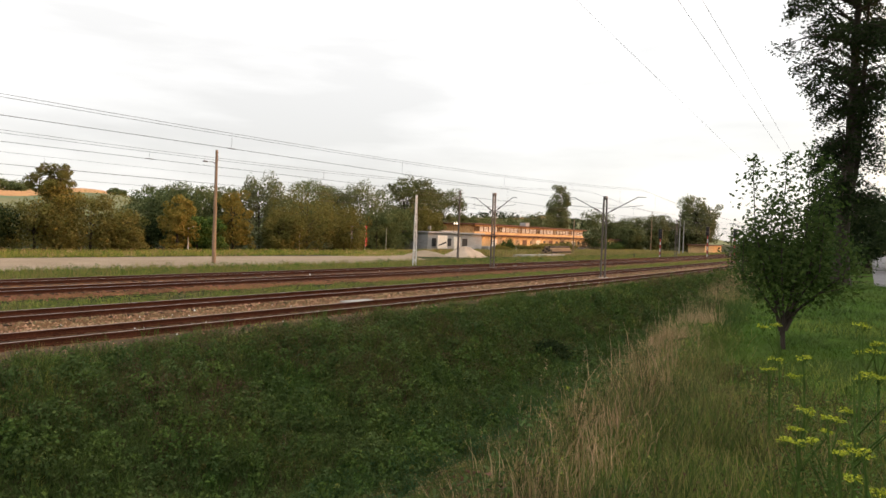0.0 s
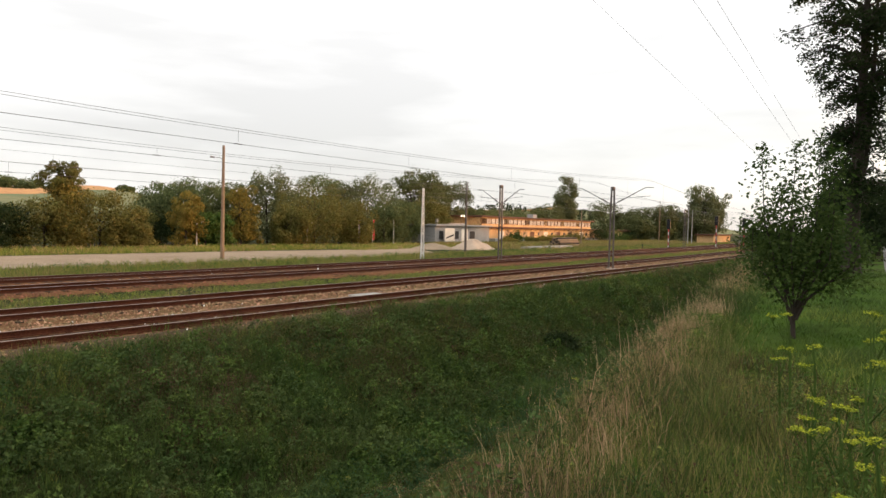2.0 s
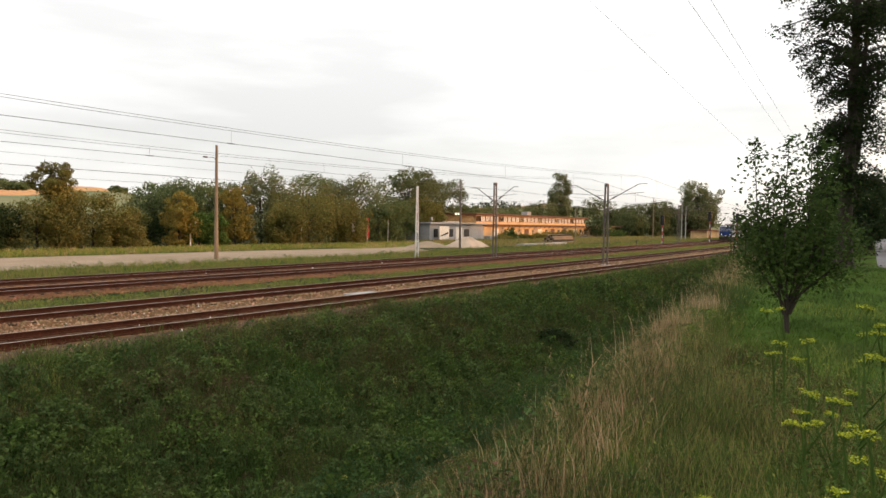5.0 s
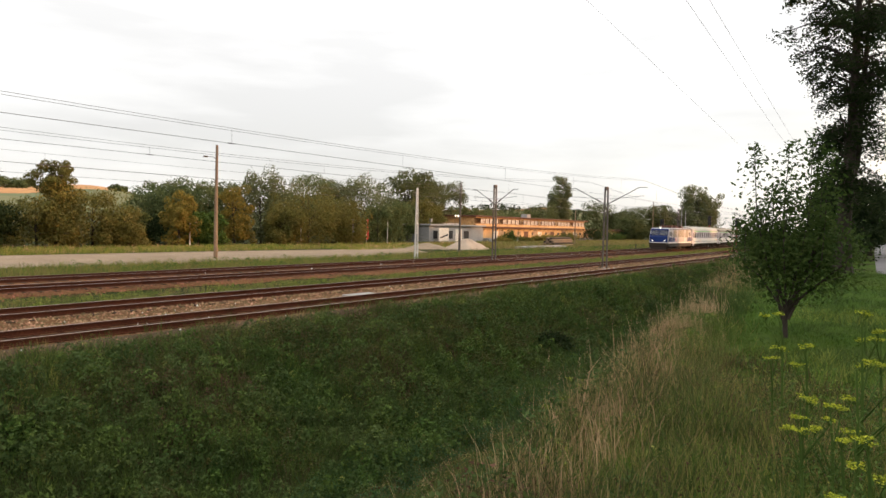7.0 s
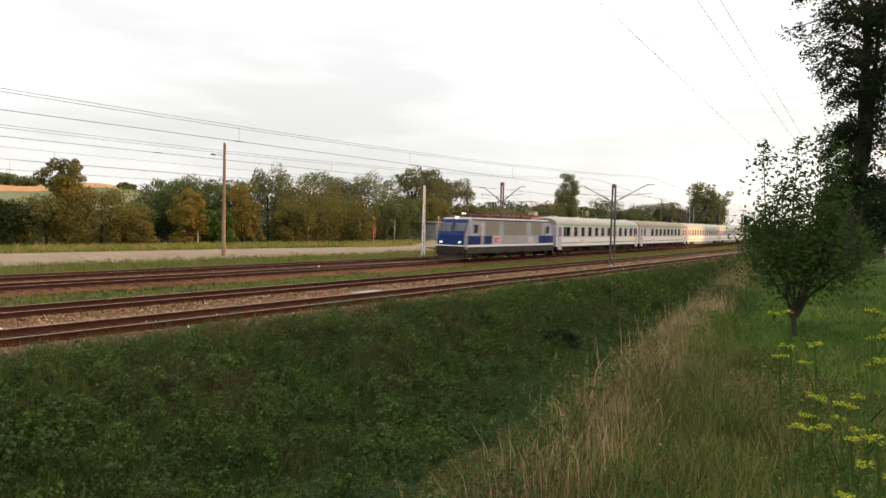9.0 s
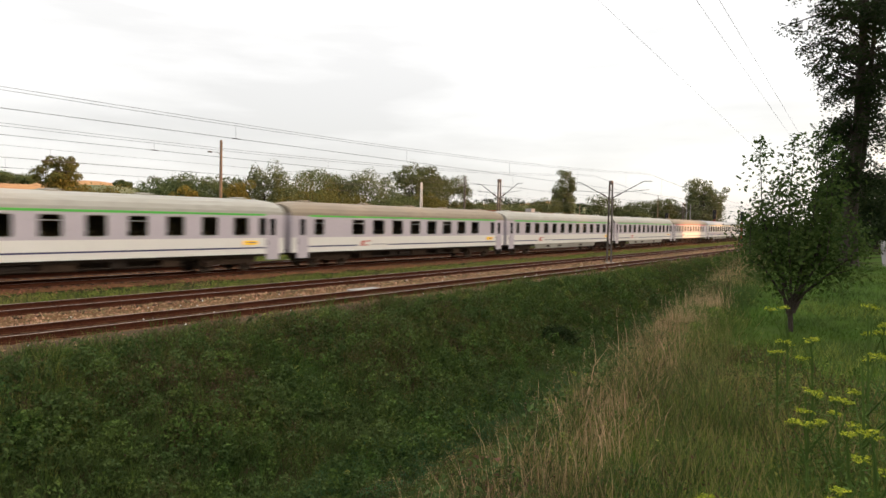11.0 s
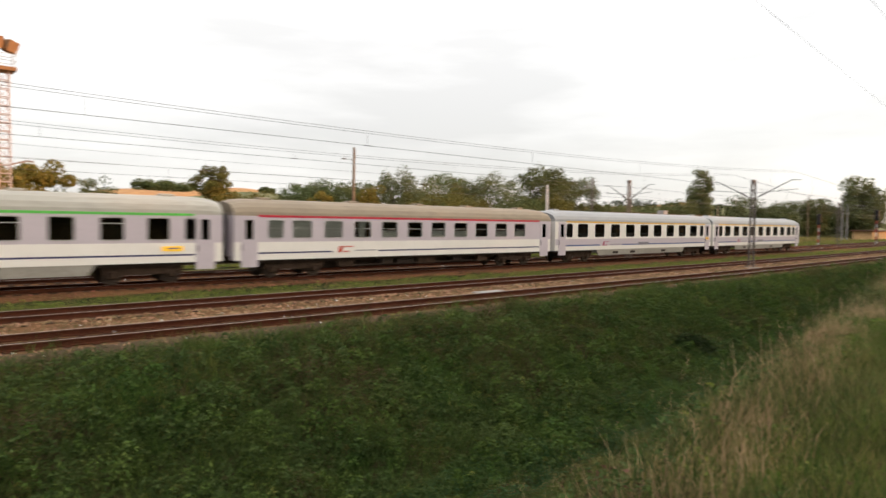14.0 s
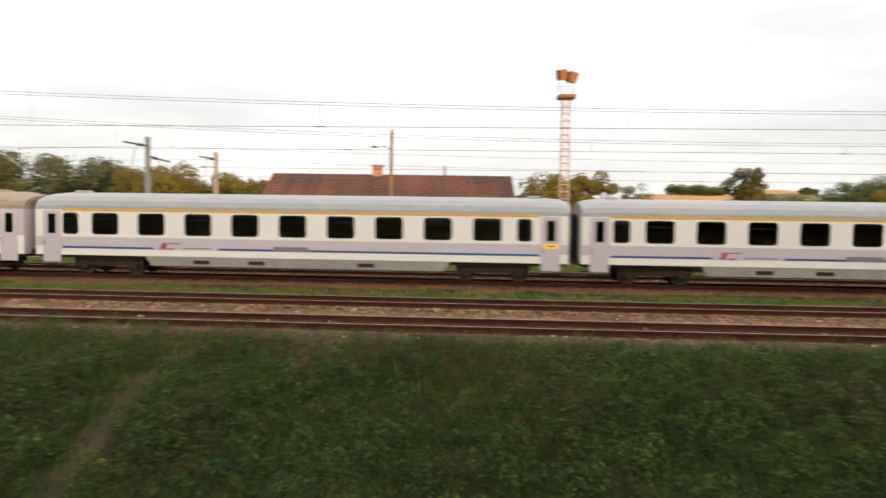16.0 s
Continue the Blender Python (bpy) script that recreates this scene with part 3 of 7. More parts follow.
        end.loft([[(s_ * bx, a, b) for a, b in [(-1.41, 0.96), (1.41, 0.96)] + [(a, 3.16 + (b - 3.16) * 0.8) for a, b in ROOF]],
                  [(s_ * (bx - 0.04), a, b) for a, b in [(-1.41, 0.96), (1.41, 0.96)] + [(a, 3.16 + (b - 3.16) * 0.8) for a, b in ROOF]]])
        part("end_wall", end, M[upper], t)
        g = Shape()
        for d in (0.03, 0.12, 0.21):
            g.loft([[(s_ * (bx + d + dd), a * q, 1.1 + (b - 1.1) * q) for a, b in [(-0.62, 1.05), (0.62, 1.05), (0.62, 3.15), (0.3, 3.3), (-0.3, 3.3), (-0.62, 3.15)]] for dd, q in ((-0.05, 0.95), (0, 1.0), (0.05, 0.95))])
        part("gangway", g, M["rubber"], t)
        for y in (-0.87, 0.87):
            bf = Shape()
            bf.tube([(s_ * bx, y, 1.06), (s_ * (half - 0.04), y, 1.06)], 0.09, 10)
            bf.tube([(s_ * (half - 0.05), y, 1.06), (s_ * (half - 0.005), y, 1.06)], 0.22, 12)
            part("buffer", bf, M["under"], t)
        for y in (-1.425, 1.425):
            d = Shape()
            f = -1 if y < 0 else 1
            x0, x1 = s_ * door_x - 0.44, s_ * door_x + 0.44
            for a, b, c_, e_ in ((x0, x1, 0.62, 2.0), (x0, x1, 2.95, 3.12), (x0, x0 + 0.24, 2.0, 2.95), (x1 - 0.24, x1, 2.0, 2.95)):
                d.box(a, b, y - 0.012, y + 0.012, c_, e_)
            dr = part("door", d, M["paint_lilac"], t)
            p_ = Shape()
            p_.box(s_ * door_x - 0.2, s_ * door_x + 0.2, y - 0.005 - f * 0.01, y + 0.005 - f * 0.01, 2.0, 2.95)
            part("door_pane", p_, M["glass"], dr)
            h_ = Shape()
            h_.tube([(x0 + 0.08, y + f * 0.02, 1.45), (x0 + 0.08, y + f * 0.04, 1.65), (x0 + 0.08, y + f * 0.02, 1.75)], 0.018, 6)
            part("door_handle", h_, M["rubber"], dr)
            part("step_panel", Shape().box(x0 - 0.02, x1 + 0.02, y - f * 0.30 - 0.15, y - f * 0.30 + 0.15, 0.42, 0.46), M["under"], t)
    xa, xb = -door_x + 0.5, door_x - 0.5
    for y in (-1.414, 1.414):
        f = -1 if y < 0 else 1
        part("stripe", Shape().box(xa, xb, min(y, y + f * 0.006), max(y, y + f * 0.006), 3.10, 3.21), M[stripe], t)
        # plain patches behind doors and the emblem interrupt the thin line
        cov = M[lower]
        lz = (1.28, 1.39) if style == "Y" else (1.26, 1.35)
        for a, b in ((-bx, xa), (xb, bx), (-half * 0.53, -half * 0.285)):
            part("panel", Shape().box(a, b, min(y, y + f * 0.004), max(y, y + f * 0.004), *lz), M["paint_white"] if style == "Y" and a in (-bx, xb) else cov, t)
        lx = -half * 0.505
        lg = M["logo_violet"] if style == "Y" else M["logo_red"]
        lo = Shape()
        zc = lz[0] - 0.02
        for pts in ([(0, 0.02), (0.28, 0.02), (0.40, 0.36), (0.12, 0.36)], [(0.34, 0.02), (0.72, 0.02), (0.74, 0.10), (0.44, 0.10)],
                    [(0.42, 0.30), (1.0, 0.30), (1.02, 0.36), (0.44, 0.36)]):
            lo.add([(lx + a, y + f * 0.008, zc + b) for a, b in pts], [(0, 1, 2, 3) if f < 0 else (3, 2, 1, 0)])
        part("emblem", lo, lg, t)
        tx = Shape()
        tx.box(lx + 1.15, lx + 2.6, min(y, y + f * 0.007), max(y, y + f * 0.007), zc + 0.08, zc + 0.13)
        part("lettering_bar", tx, M["logo_grey"], t)
        if style == "Y":
            v = Shape()
            v.box(-1.05, 0.65, min(y, y + f * 0.01), max(y, y + f * 0.01), 1.29, 1.52)
            part("vent_grille", v, M["logo_grey"], t)
        if board:
            bx_, bz_, bw_ = (door_x, 1.76, 0.33) if style == "Y" else (door_x - 1.5, 1.60, 0.46)
            rb = part("route_board", Shape().box(bx_ - bw_, bx_ + bw_, min(y, y + f * 0.02) + f * 0.012, max(y, y + f * 0.02) + f * 0.012, bz_ - 0.11, bz_ + 0.11), M["board"], t)
            part("lettering_bar", Shape().box(bx_ - bw_ * 0.55, bx_ + bw_ * 0.7, min(y, y + f * 0.024) + f * 0.012, max(y, y + f * 0.024) + f * 0.012, bz_ - 0.03, bz_ + 0.045), M["logo_grey"], rb)
    under = Shape()
    under.box(-bx + 0.1, bx - 0.1, -1.25, 1.25, 0.82, 0.97)
    part("underframe", under, M["under"], t)
    bog = half - 3.75
    if skirted:
        for y in (-1.36, 1.36):
            sk = Shape()
            f = -1 if y < 0 else 1
            sk.loft([[(-bog + 2.0, y + f * 0.03, 0.97), (-bog + 2.3, y - f * 0.03, 0.50), (bog - 2.3, y - f * 0.03, 0.50), (bog - 2.0, y + f * 0.03, 0.97)],
                     [(-bog + 2.0, y - f * 0.02, 0.97), (-bog + 2.3, y - f * 0.08, 0.50), (bog - 2.3, y - f * 0.08, 0.50), (bog - 2.0, y - f * 0.02, 0.97)]])
            part("skirt", sk, M["skirt"], t)
            for x in (-4.6, -1.9, 3.4):
                part("hatch", Shape().box(x - 0.4, x + 0.4, min(y + f * 0.01, y - f * 0.04), max(y + f * 0.01, y - f * 0.04), 0.62, 0.80, 0, 0.01), M["under"], t)
    else:
        for k, x in enumerate((-bog + 3.2, -2.6, 0.4, 3.0, bog - 3.4)):
            w = (1.1, 0.8, 1.5, 0.7, 0.9)[k]
            part("equipment_box", Shape().box(x - w / 2, x + w / 2, -1.15, 1.15, 0.42 + 0.06 * (k % 2), 0.86, 0, 0.04), M["under"] if k % 2 else M["bogie"], t)
        part("brake_rigging", Shape().box(-bog + 1.9, bog - 1.9, -0.55, 0.55, 0.36, 0.84, 0, 0.04), M["under"], t)
        part("air_tank", Shape().tube([(-1.9, -0.95, 0.62), (-0.6, -0.95, 0.62)], 0.2, 10), M["under"], t)
        part("truss", Shape().tube([(-bog + 1.9, -1.1, 0.85), (-bog + 3.6, -1.1, 0.5), (bog - 3.6, -1.1, 0.5), (bog - 1.9, -1.1, 0.85)], 0.035), M["under"], t)
    bogie_parts(t, -bog)
    bogie_parts(t, bog)
    inner = Shape()
    inner.box(-bx + 0.1, bx - 0.1, -1.36, 1.36, 1.10, 1.16)
    inner.box(-bx + 0.1, bx - 0.1, -1.30, 1.30, 3.05, 3.12)
    part("floor_and_ceiling", inner, M["interior"], t)
    part("corridor_wall", Shape().box(-bx + 1.9, bx - 1.9, 0.30, 0.34, 1.16, 3.05), M["interior"], t)
    x = -bx + 2.6
    while x < bx - 2.2:
        part("seat_row", Shape().box(x - 0.14, x + 0.14, -1.25, 0.25, 1.2, 2.25, 0, 0.05), M["seat_red"] if (red_last and x > bx - 5) else M["interior"], t)
        x += 1.95
    # pale sheets added behind the panes imitate the reflection in the glass
    for x, w in pale:
        part("curtain", Shape().box(x - w / 2, x + w / 2, -1.345, -1.33, 2.0, 2.96 if x < -4 else 2.46), M["curtain"], t)
    return t


def locomotive():
    """Four-axle electric locomotive, front towards -x."""
    M["loco_blue"] = mat("loco_blue_paint", (0.008, 0.030, 0.15), (0.007, 0.024, 0.125), 1, 0.5, 0.0, spec=0.2)
    M["loco_white"] = mat("loco_light_grey_paint", (0.42, 0.40, 0.42), (0.35, 0.335, 0.35), 0.8, 0.4, 0.02, spec=0.4)
    M["loco_grille"] = mat("loco_grille", (0.27, 0.24, 0.185), (0.22, 0.195, 0.15), 3, 0.6, 0.2, stretch=(1, 1, 8))
    M["loco_skirt"] = mat("dusty_dark_skirt", (0.075, 0.065, 0.058), (0.050, 0.044, 0.040), 1, 0.8, 0.1, spec=0.1)
    M["loco_dark"] = mat("sooty_roof_sheet", (0.10, 0.085, 0.08), (0.07, 0.06, 0.056), 1, 0.8, 0.1, spec=0.1)
    M["loco_roof"] = mat("rusty_red_roof_gear", (0.16, 0.060, 0.042), (0.10, 0.05, 0.04), 2, 0.8, 0.2)
    M["headlight"] = mat("lit_headlight", (1.0, 0.93, 0.78), (1.0, 0.93, 0.78), 2, 0.3, 0.0, emit=1.7)
    t = thing("electric_locomotive", "blue and light grey electric locomotive with lit headlights", "locomotive")
    hl = 7.95
    prof = [(-hl + 0.10, 0.95), (hl - 0.10, 0.95), (hl, 1.15), (hl - 0.05, 2.15), (hl - 0.75, 3.45), (hl - 1.1, 3.62), (-hl + 1.1, 3.62), (-hl + 0.75, 3.45), (-hl + 0.05, 2.15), (-hl, 1.15)]
    s = Shape()
    s.loft([[(x * q, y, 0.95 + (z - 0.95) * q2) for x, z in prof] for y, q, q2 in ((-1.50, 0.975, 0.955), (-1.40, 0.995, 0.99), (-0.9, 1.0, 1.0), (0.9, 1.0, 1.0), (1.40, 0.995, 0.99), (1.50, 0.975, 0.955))])
    part("body", s, M["loco_white"], t)
    for e in (-1, 1):
        f_ = Shape()
        f_.add([(e * (hl + 0.012), -1.38, 1.15), (e * (hl + 0.012), 1.38, 1.15), (e * (hl - 0.036), 1.38, 2.15), (e * (hl - 0.036), -1.38, 2.15)], [(0, 1, 2, 3) if e > 0 else (3, 2, 1, 0)])
        f_.add([(e * (hl - 0.036), -1.38, 2.15), (e * (hl - 0.036), 1.38, 2.15), (e * (hl - 0.73), 1.36, 3.45), (e * (hl - 0.73), -1.36, 3.45)], [(0, 1, 2, 3) if e > 0 else (3, 2, 1, 0)])
        part("cab_front", f_, M["loco_blue"], t)
        for y in (-0.68, 0.68):
            w = Shape()
            a, b = 0.22, 0.80
            zz = lambda u: (e * (hl - 0.02 - 0.694 * u), 2.15 + 1.3 * u)
            (xa, za), (xb, zb) = zz(a), zz(b)
            w.add([(xa, y - 0.58, za), (xa, y + 0.58, za), (xb, y + 0.55, zb), (xb, y - 0.55, zb)], [(0, 1, 2, 3) if e > 0 else (3, 2, 1, 0)])
            part("windscreen", w, M["windscreen"], t)
            fm = Shape()
            ring = [Vector((xa, y - 0.60, za - 0.02)), Vector((xa, y + 0.60, za - 0.02)), Vector((xb, y + 0.57, zb + 0.02)), Vector((xb, y - 0.57, zb + 0.02))]
            for k_ in range(4):
                fm.tube([ring[k_], ring[(k_ + 1) % 4]], 0.035, 5)
            part("windscreen_frame", fm, M["rubber"], t)
            part("wiper", Shape().tube([(e * (hl + 0.02), y, 2.22), (xa * 0.3 + xb * 0.7 + e * 0.04, y + 0.25, za * 0.3 + zb * 0.7)], 0.015, 4), M["rubber"], t)
            h_ = Shape()
            h_.tube([(e * (hl + 0.0), y * 1.35, 1.55), (e * (hl + 0.07), y * 1.35, 1.55)], 0.075, 12)
            part("headlight", h_, M["headlight"] if e < 0 else M["rubber"], t)
        part("top_light", Shape().tube([(e * (hl - 0.95), 0, 3.60), (e * (hl - 0.80), 0, 3.58)], 0.10, 10), M["headlight"] if e < 0 else M["rubber"], t)
        part("white_band", Shape().box(e * hl - 0.03, e * hl + 0.03, -1.42, 1.42, 1.23, 1.31), M["paint_white"], t)
        part("buffer_beam", Shape().box(e * hl - 0.12, e * hl + 0.12, -1.42, 1.42, 0.50, 1.22, 0, 0.03), M["under"], t)
        pl = Shape()
        pl.loft([[(e * (hl + 0.18), -1.2, 0.16), (e * (hl + 0.18), 1.2, 0.16), (e * (hl + 0.02), 1.3, 0.62), (e * (hl + 0.02), -1.3, 0.62)], [(e * (hl + 0.12), -1.2, 0.16), (e * (hl + 0.12), 1.2, 0.16), (e * (hl - 0.04), 1.3, 0.62), (e * (hl - 0.04), -1.3, 0.62)]])
        part("snow_plough", pl, M["under"], t)
        for y in (-0.87, 0.87):
            bf = Shape()
            bf.tube([(e * hl, y, 1.06 - 0.2), (e * (hl + 0.38), y, 1.06 - 0.2)], 0.1, 10)
            bf.tube([(e * (hl + 0.36), y, 0.86), (e * (hl + 0.41), y, 0.86)], 0.23, 12)
            part("buffer", bf, M["under"], t)
    for y in (-1.503, 1.503):
        f = -1 if y < 0 else 1
        lo, hi = min(y, y + f * 0.006), max(y, y + f * 0.006)
        part("white_band", Shape().box(-hl + 0.25, hl - 0.25, lo, hi, 1.17, 1.33), M["paint_white"], t)
        part("side_skirt", Shape().box(-hl + 0.25, hl - 0.25, lo - 0.004, hi + 0.004, 0.62, 1.15), M["loco_skirt"], t)
        for a, b in ((-hl + 0.28, -3.9), (4.6, hl - 0.28)):
            part("blue_panel", Shape().box(a, b, lo, hi, 1.37, 2.08), M["loco_blue"], t)
        for x, w in ((-3.9, 2.2), (-0.95, 1.95), (1.1, 1.95), (4.2, 2.1)):
            g = Shape()
            for k in range(8):
                z = 2.14 + k * 0.15
                g.box(x - w / 2, x + w / 2, lo - 0.01, hi + 0.01, z, z + 0.12)
            part("vent_grille", g, M["loco_grille"], t)
        part("roof_gutter", Shape().box(-hl + 0.9, hl - 0.9, lo - 0.02, hi + 0.02, 3.36, 3.46), M["loco_dark"], t)
        for x in (-hl + 0.42, -hl + 2.15, hl - 2.15):
            part("handrail", Shape().tube([(x, y + f * 0.05, 1.3), (x, y + f * 0.05, 2.9)], 0.02, 5), M["rubber"], t)
        part("body_door", Shape().box(-hl + 2.2, -hl + 2.75, lo, hi, 1.36, 3.2), M["paint_lilac"], t)
        for x in (-6.3, -3.0, -2.2, 2.2, 3.0, 6.3):
            part("sand_box", Shape().box(x - 0.22, x + 0.22, min(y * 0.88, y * 0.97), max(y * 0.88, y * 0.97), 0.38, 0.80, 0, 0.03), M["under"], t)
        for x in (-hl + 1.5, hl - 1.5):
            part("side_window", Shape().box(x - 0.32, x + 0.32, lo, hi, 2.3, 3.0), M["rubber"], t)
        part("emblem_panel", Shape().box(-3.75, -2.35, lo, hi, 1.37, 2.08), M["paint_lilac"], t)
        em = Shape()
        em.box(-3.5, -3.1, lo - 0.004, hi + 0.004, 1.48, 1.92)
        em.box(-3.0, -2.6, lo - 0.004, hi + 0.004, 1.48, 1.60)
        em.box(-3.0, -2.6, lo - 0.004, hi + 0.004, 1.80, 1.92)
        part("emblem", em, M["logo_red"], t)
        for x in (-1.2, 0.2, 1.6, 3.0):
            part("side_hatch", Shape().box(x - 0.55, x + 0.55, lo, hi, 1.42, 2.02), M["loco_white"] if x < 2 else M["paint_lilac"], t)
    part("underframe", Shape().box(-hl + 0.2, hl - 0.2, -1.4, 1.4, 0.78, 0.98), M["under"], t)
    part("roof", Shape().loft([[(-hl + 1.05, y, z), (hl - 1.05, y, z)] for y, z in ((-1.49, 3.42), (-1.40, 3.60), (-0.9, 3.66), (0.9, 3.66), (1.40, 3.60), (1.49, 3.42))], caps=False, closed=False), M["loco_dark"], t)
    part("transformer_box", Shape().box(-1.6, 1.6, -1.25, 1.25, 0.35, 0.8, 0, 0.05), M["under"], t)
    rf = Shape()
    for x, w in ((-3.0, 1.4), (0.0, 2.2), (3.4, 1.6)):
        rf.box(x - w / 2, x + w / 2, -0.8, 0.8, 3.55, 3.86, 0, 0.06)
    for x in np.arange(-4.6, 4.7, 0.92):
        for y in (-0.55, 0.55):
            rf.tube([(float(x), y, 3.6), (float(x), y, 4.02)], 0.07, 6)
    rf.tube([(-5.2, -0.55, 4.04), (5.2, -0.55, 4.04)], 0.03, 5)
    rf.tube([(-6, -0.5, 3.80), (6, -0.5, 3.80)], 0.04, 6)
    rf.tube([(-6, 0.5, 3.80), (6, 0.5, 3.80)], 0.04, 6)
    part("roof_equipment", rf, M["loco_roof"], t)
    for x, up in ((-5.3, 0.18), (5.3, 1.45)):
        pg = thing("pantograph", "", "")
        pg.parent = t
        for y in (-0.5, 0.5):
            part("arm", Shape().tube([(x - 0.6, y, 3.78), (x + 0.7, y * 0.8, 3.85 + up * 0.5), (x - 0.2, y * 0.6, 3.9 + up)], 0.045, 6), M["loco_dark"], pg)
        part("collector", Shape().tube([(x - 0.2, -0.85, 3.84 + up), (x - 0.2, -0.6, 3.94 + up), (x - 0.2, 0.6, 3.94 + up), (x - 0.2, 0.85, 3.84 + up)], 0.03, 6), M["under"], pg)
    bogie_parts(t, -4.2)
    bogie_parts(t, 4.2)
    return t


SPEED = 29.79
# rear coupling of each vehicle along the line at 11 s, front to back
COUPLINGS = [-16.3, 0.2, 25.7, 50.4, 77.0, 103.4, 128.3, 154.6, 181.0]
TRAIN = []


def build_train():
    TRAIN.append(locomotive())
    kinds = [("G", "roof_cream", False, "white and lilac passenger coach with green stripe and pale roof", True),
             ("H", "roof_tan", False, "white and lilac passenger coach with green stripe and tan roof", True),
             ("G", "roof_cream", True, "white and lilac passenger coach with green stripe and grey skirt", True),
             ("G", "roof_cream", True, "white and lilac passenger coach with green stripe and route display", True),
             ("R", "roof_tan", False, "older lilac and white coach with red stripe and tan roof", False),
             ("Y", "roof_grey", True, "white first-class coach with yellow stripe and grey roof", True),
             ("Y", "roof_grey", True, "white rear coach with yellow stripe and blue line", False)]
    for i, (style, roof, skirted, label, board) in enumerate(kinds):
        length = COUPLINGS[i + 2] - COUPLINGS[i + 1]
        pale = [(-9.97, 0.9), (-8.45, 1.1), (-6.54, 1.1), (-4.63, 0.45), (-2.72, 1.1), (1.1, 1.1), (3.01, 1.1), (6.83, 1.1), (8.74, 1.1)] if style == "R" else []
        c_ = coach(length, style, roof, skirted, label, pale=pale, red_last=style == "R", board=board)
        TRAIN.append(c_)


def motions():
    for i, v in enumerate(TRAIN):
        mid = (COUPLINGS[i] + COUPLINGS[i + 1]) / 2
        rows = []
        for k in range(33):
            t = k * 0.5
            x = mid - SPEED * (t - 11)
            rows.append((t, pose(x, TRACK_C + off(x), 0, 0, 0, heading(x))))
        walk(v, rows)


railway_track("rusty siding track beside the embankment", TRACK_A, "railtop", True)
railway_track("rusty second siding track on brown ballast", TRACK_B, "railtop", True)
railway_track("main running track with polished rails", TRACK_C, "railtop_bright", False)
railway_track("rusty far track beside the grass verge", TRACK_D, "railtop", False)
build_train()


# ---- roads and far land ----
def sheet(name, outline, lift, material, label, inner=None):
    """A flat patch of ground with a thin edge."""
    s = Shape()
    top = [(x, y, float(ground_z(x, y)) + lift) for x, y in outline]
    low = [(x, y, z - 0.12) for x, y, z in top]
    n = len(top)
    s.add(low + top, [tuple(range(n, 2 * n))] + [(i, (i + 1) % n, n + (i + 1) % n, n + i) for i in range(n)])
    return solo(name, s, material, label, kind="structure")


sheet("road", [(-200, 46.5), (-100, 47), (0, 48), (18, 48.5), (40, 46.5), (54, 46), (64, 47.5), (70, 51), (78, 60), (90, 74), (84, 76), (70, 62.5), (50, 65), (20, 66.3), (-100, 66.3), (-200, 66.3)], 0.05, M["dirt_road"], "pale gravel yard road beyond the tracks")
M["asphalt"] = mat("worn_asphalt", (0.15, 0.147, 0.155), (0.12, 0.118, 0.122), 0.5, 0.85, 0.2, fine=25)
sheet("road", [(30.6, -8), (30.6, -1.2), (31.4, -0.1), (33.5, 0.42), (60, 0.95), (110, 1.7), (170, 1.7), (170, -10), (60, -9)], 0.02, M["asphalt"], "grey asphalt road beyond the big tree")


def hill(name, x0, x1, y0, y1, top, material, label, seed):
    xs_, ts = np.linspace(x0, x1, 60), np.linspace(0, 1, 14)
    X, T = np.meshgrid(xs_, ts, indexing="ij")
    ridge = top * (0.82 + 0.12 * np.sin(X / (x1 - x0) * 9 + seed) + 0.06 * np.sin(X / (x1 - x0) * 23 + seed * 2))
    fade = np.sin(np.clip((X - x0) / (x1 - x0), 0, 1) * np.pi) ** 0.35
    Z = -1 + (ridge * fade + 1) * np.sin(T * np.pi / 2) ** 1.2
    Y = y0 + (y1 - y0) * T
    V = np.stack([X, Y, Z], -1).reshape(-1, 3)
    n, m = X.shape
    i = (np.arange(n - 1)[:, None] * m + np.arange(m - 1)[None]).ravel()
    me = quick_mesh(name, V, np.stack([i, i + m, i + m + 1, i + 1], 1), material)
    return tagged(new(name, me), label, "hill", "", "structure")


hill("backdrop", -500, 620, 380, 640, 28, M["hazy_far_hill"], "wooded green hillside in the distance", 1.0)
hill("backdrop", 130, 520, 420, 632, 32.5, M["hazy_far_hill"], "hazy wooded slope below the grain field", 0.9)
hill("backdrop", 60, 640, 640, 760, 44, M["field"], "ripe ochre grain field on a far hill", 2.6)
hill("backdrop", 420, 1500, 420, 700, 34, M["hazy_far_hill"], "distant hillside with hedges", 0.4)
hill("backdrop", 600, 1500, 700, 800, 45, M["field"], "pale far field on the ridge", 3.3)
hill("backdrop", 900, 3300, 520, 780, 66, M["hazy_far_hill"], "far wooded ridge beyond the warehouse", 1.7)
hill("backdrop", 1000, 3300, 790, 900, 76, M["field"], "pale fields on the far ridge", 0.5)
hill("backdrop", -620, -110, 230, 420, 34, M["hazy_far_hill"], "green hill beyond the line", 4.0)
hill("backdrop", -1500, -500, 500, 900, 60, M["hazy_far_hill"], "far hills along the valley", 2.0)


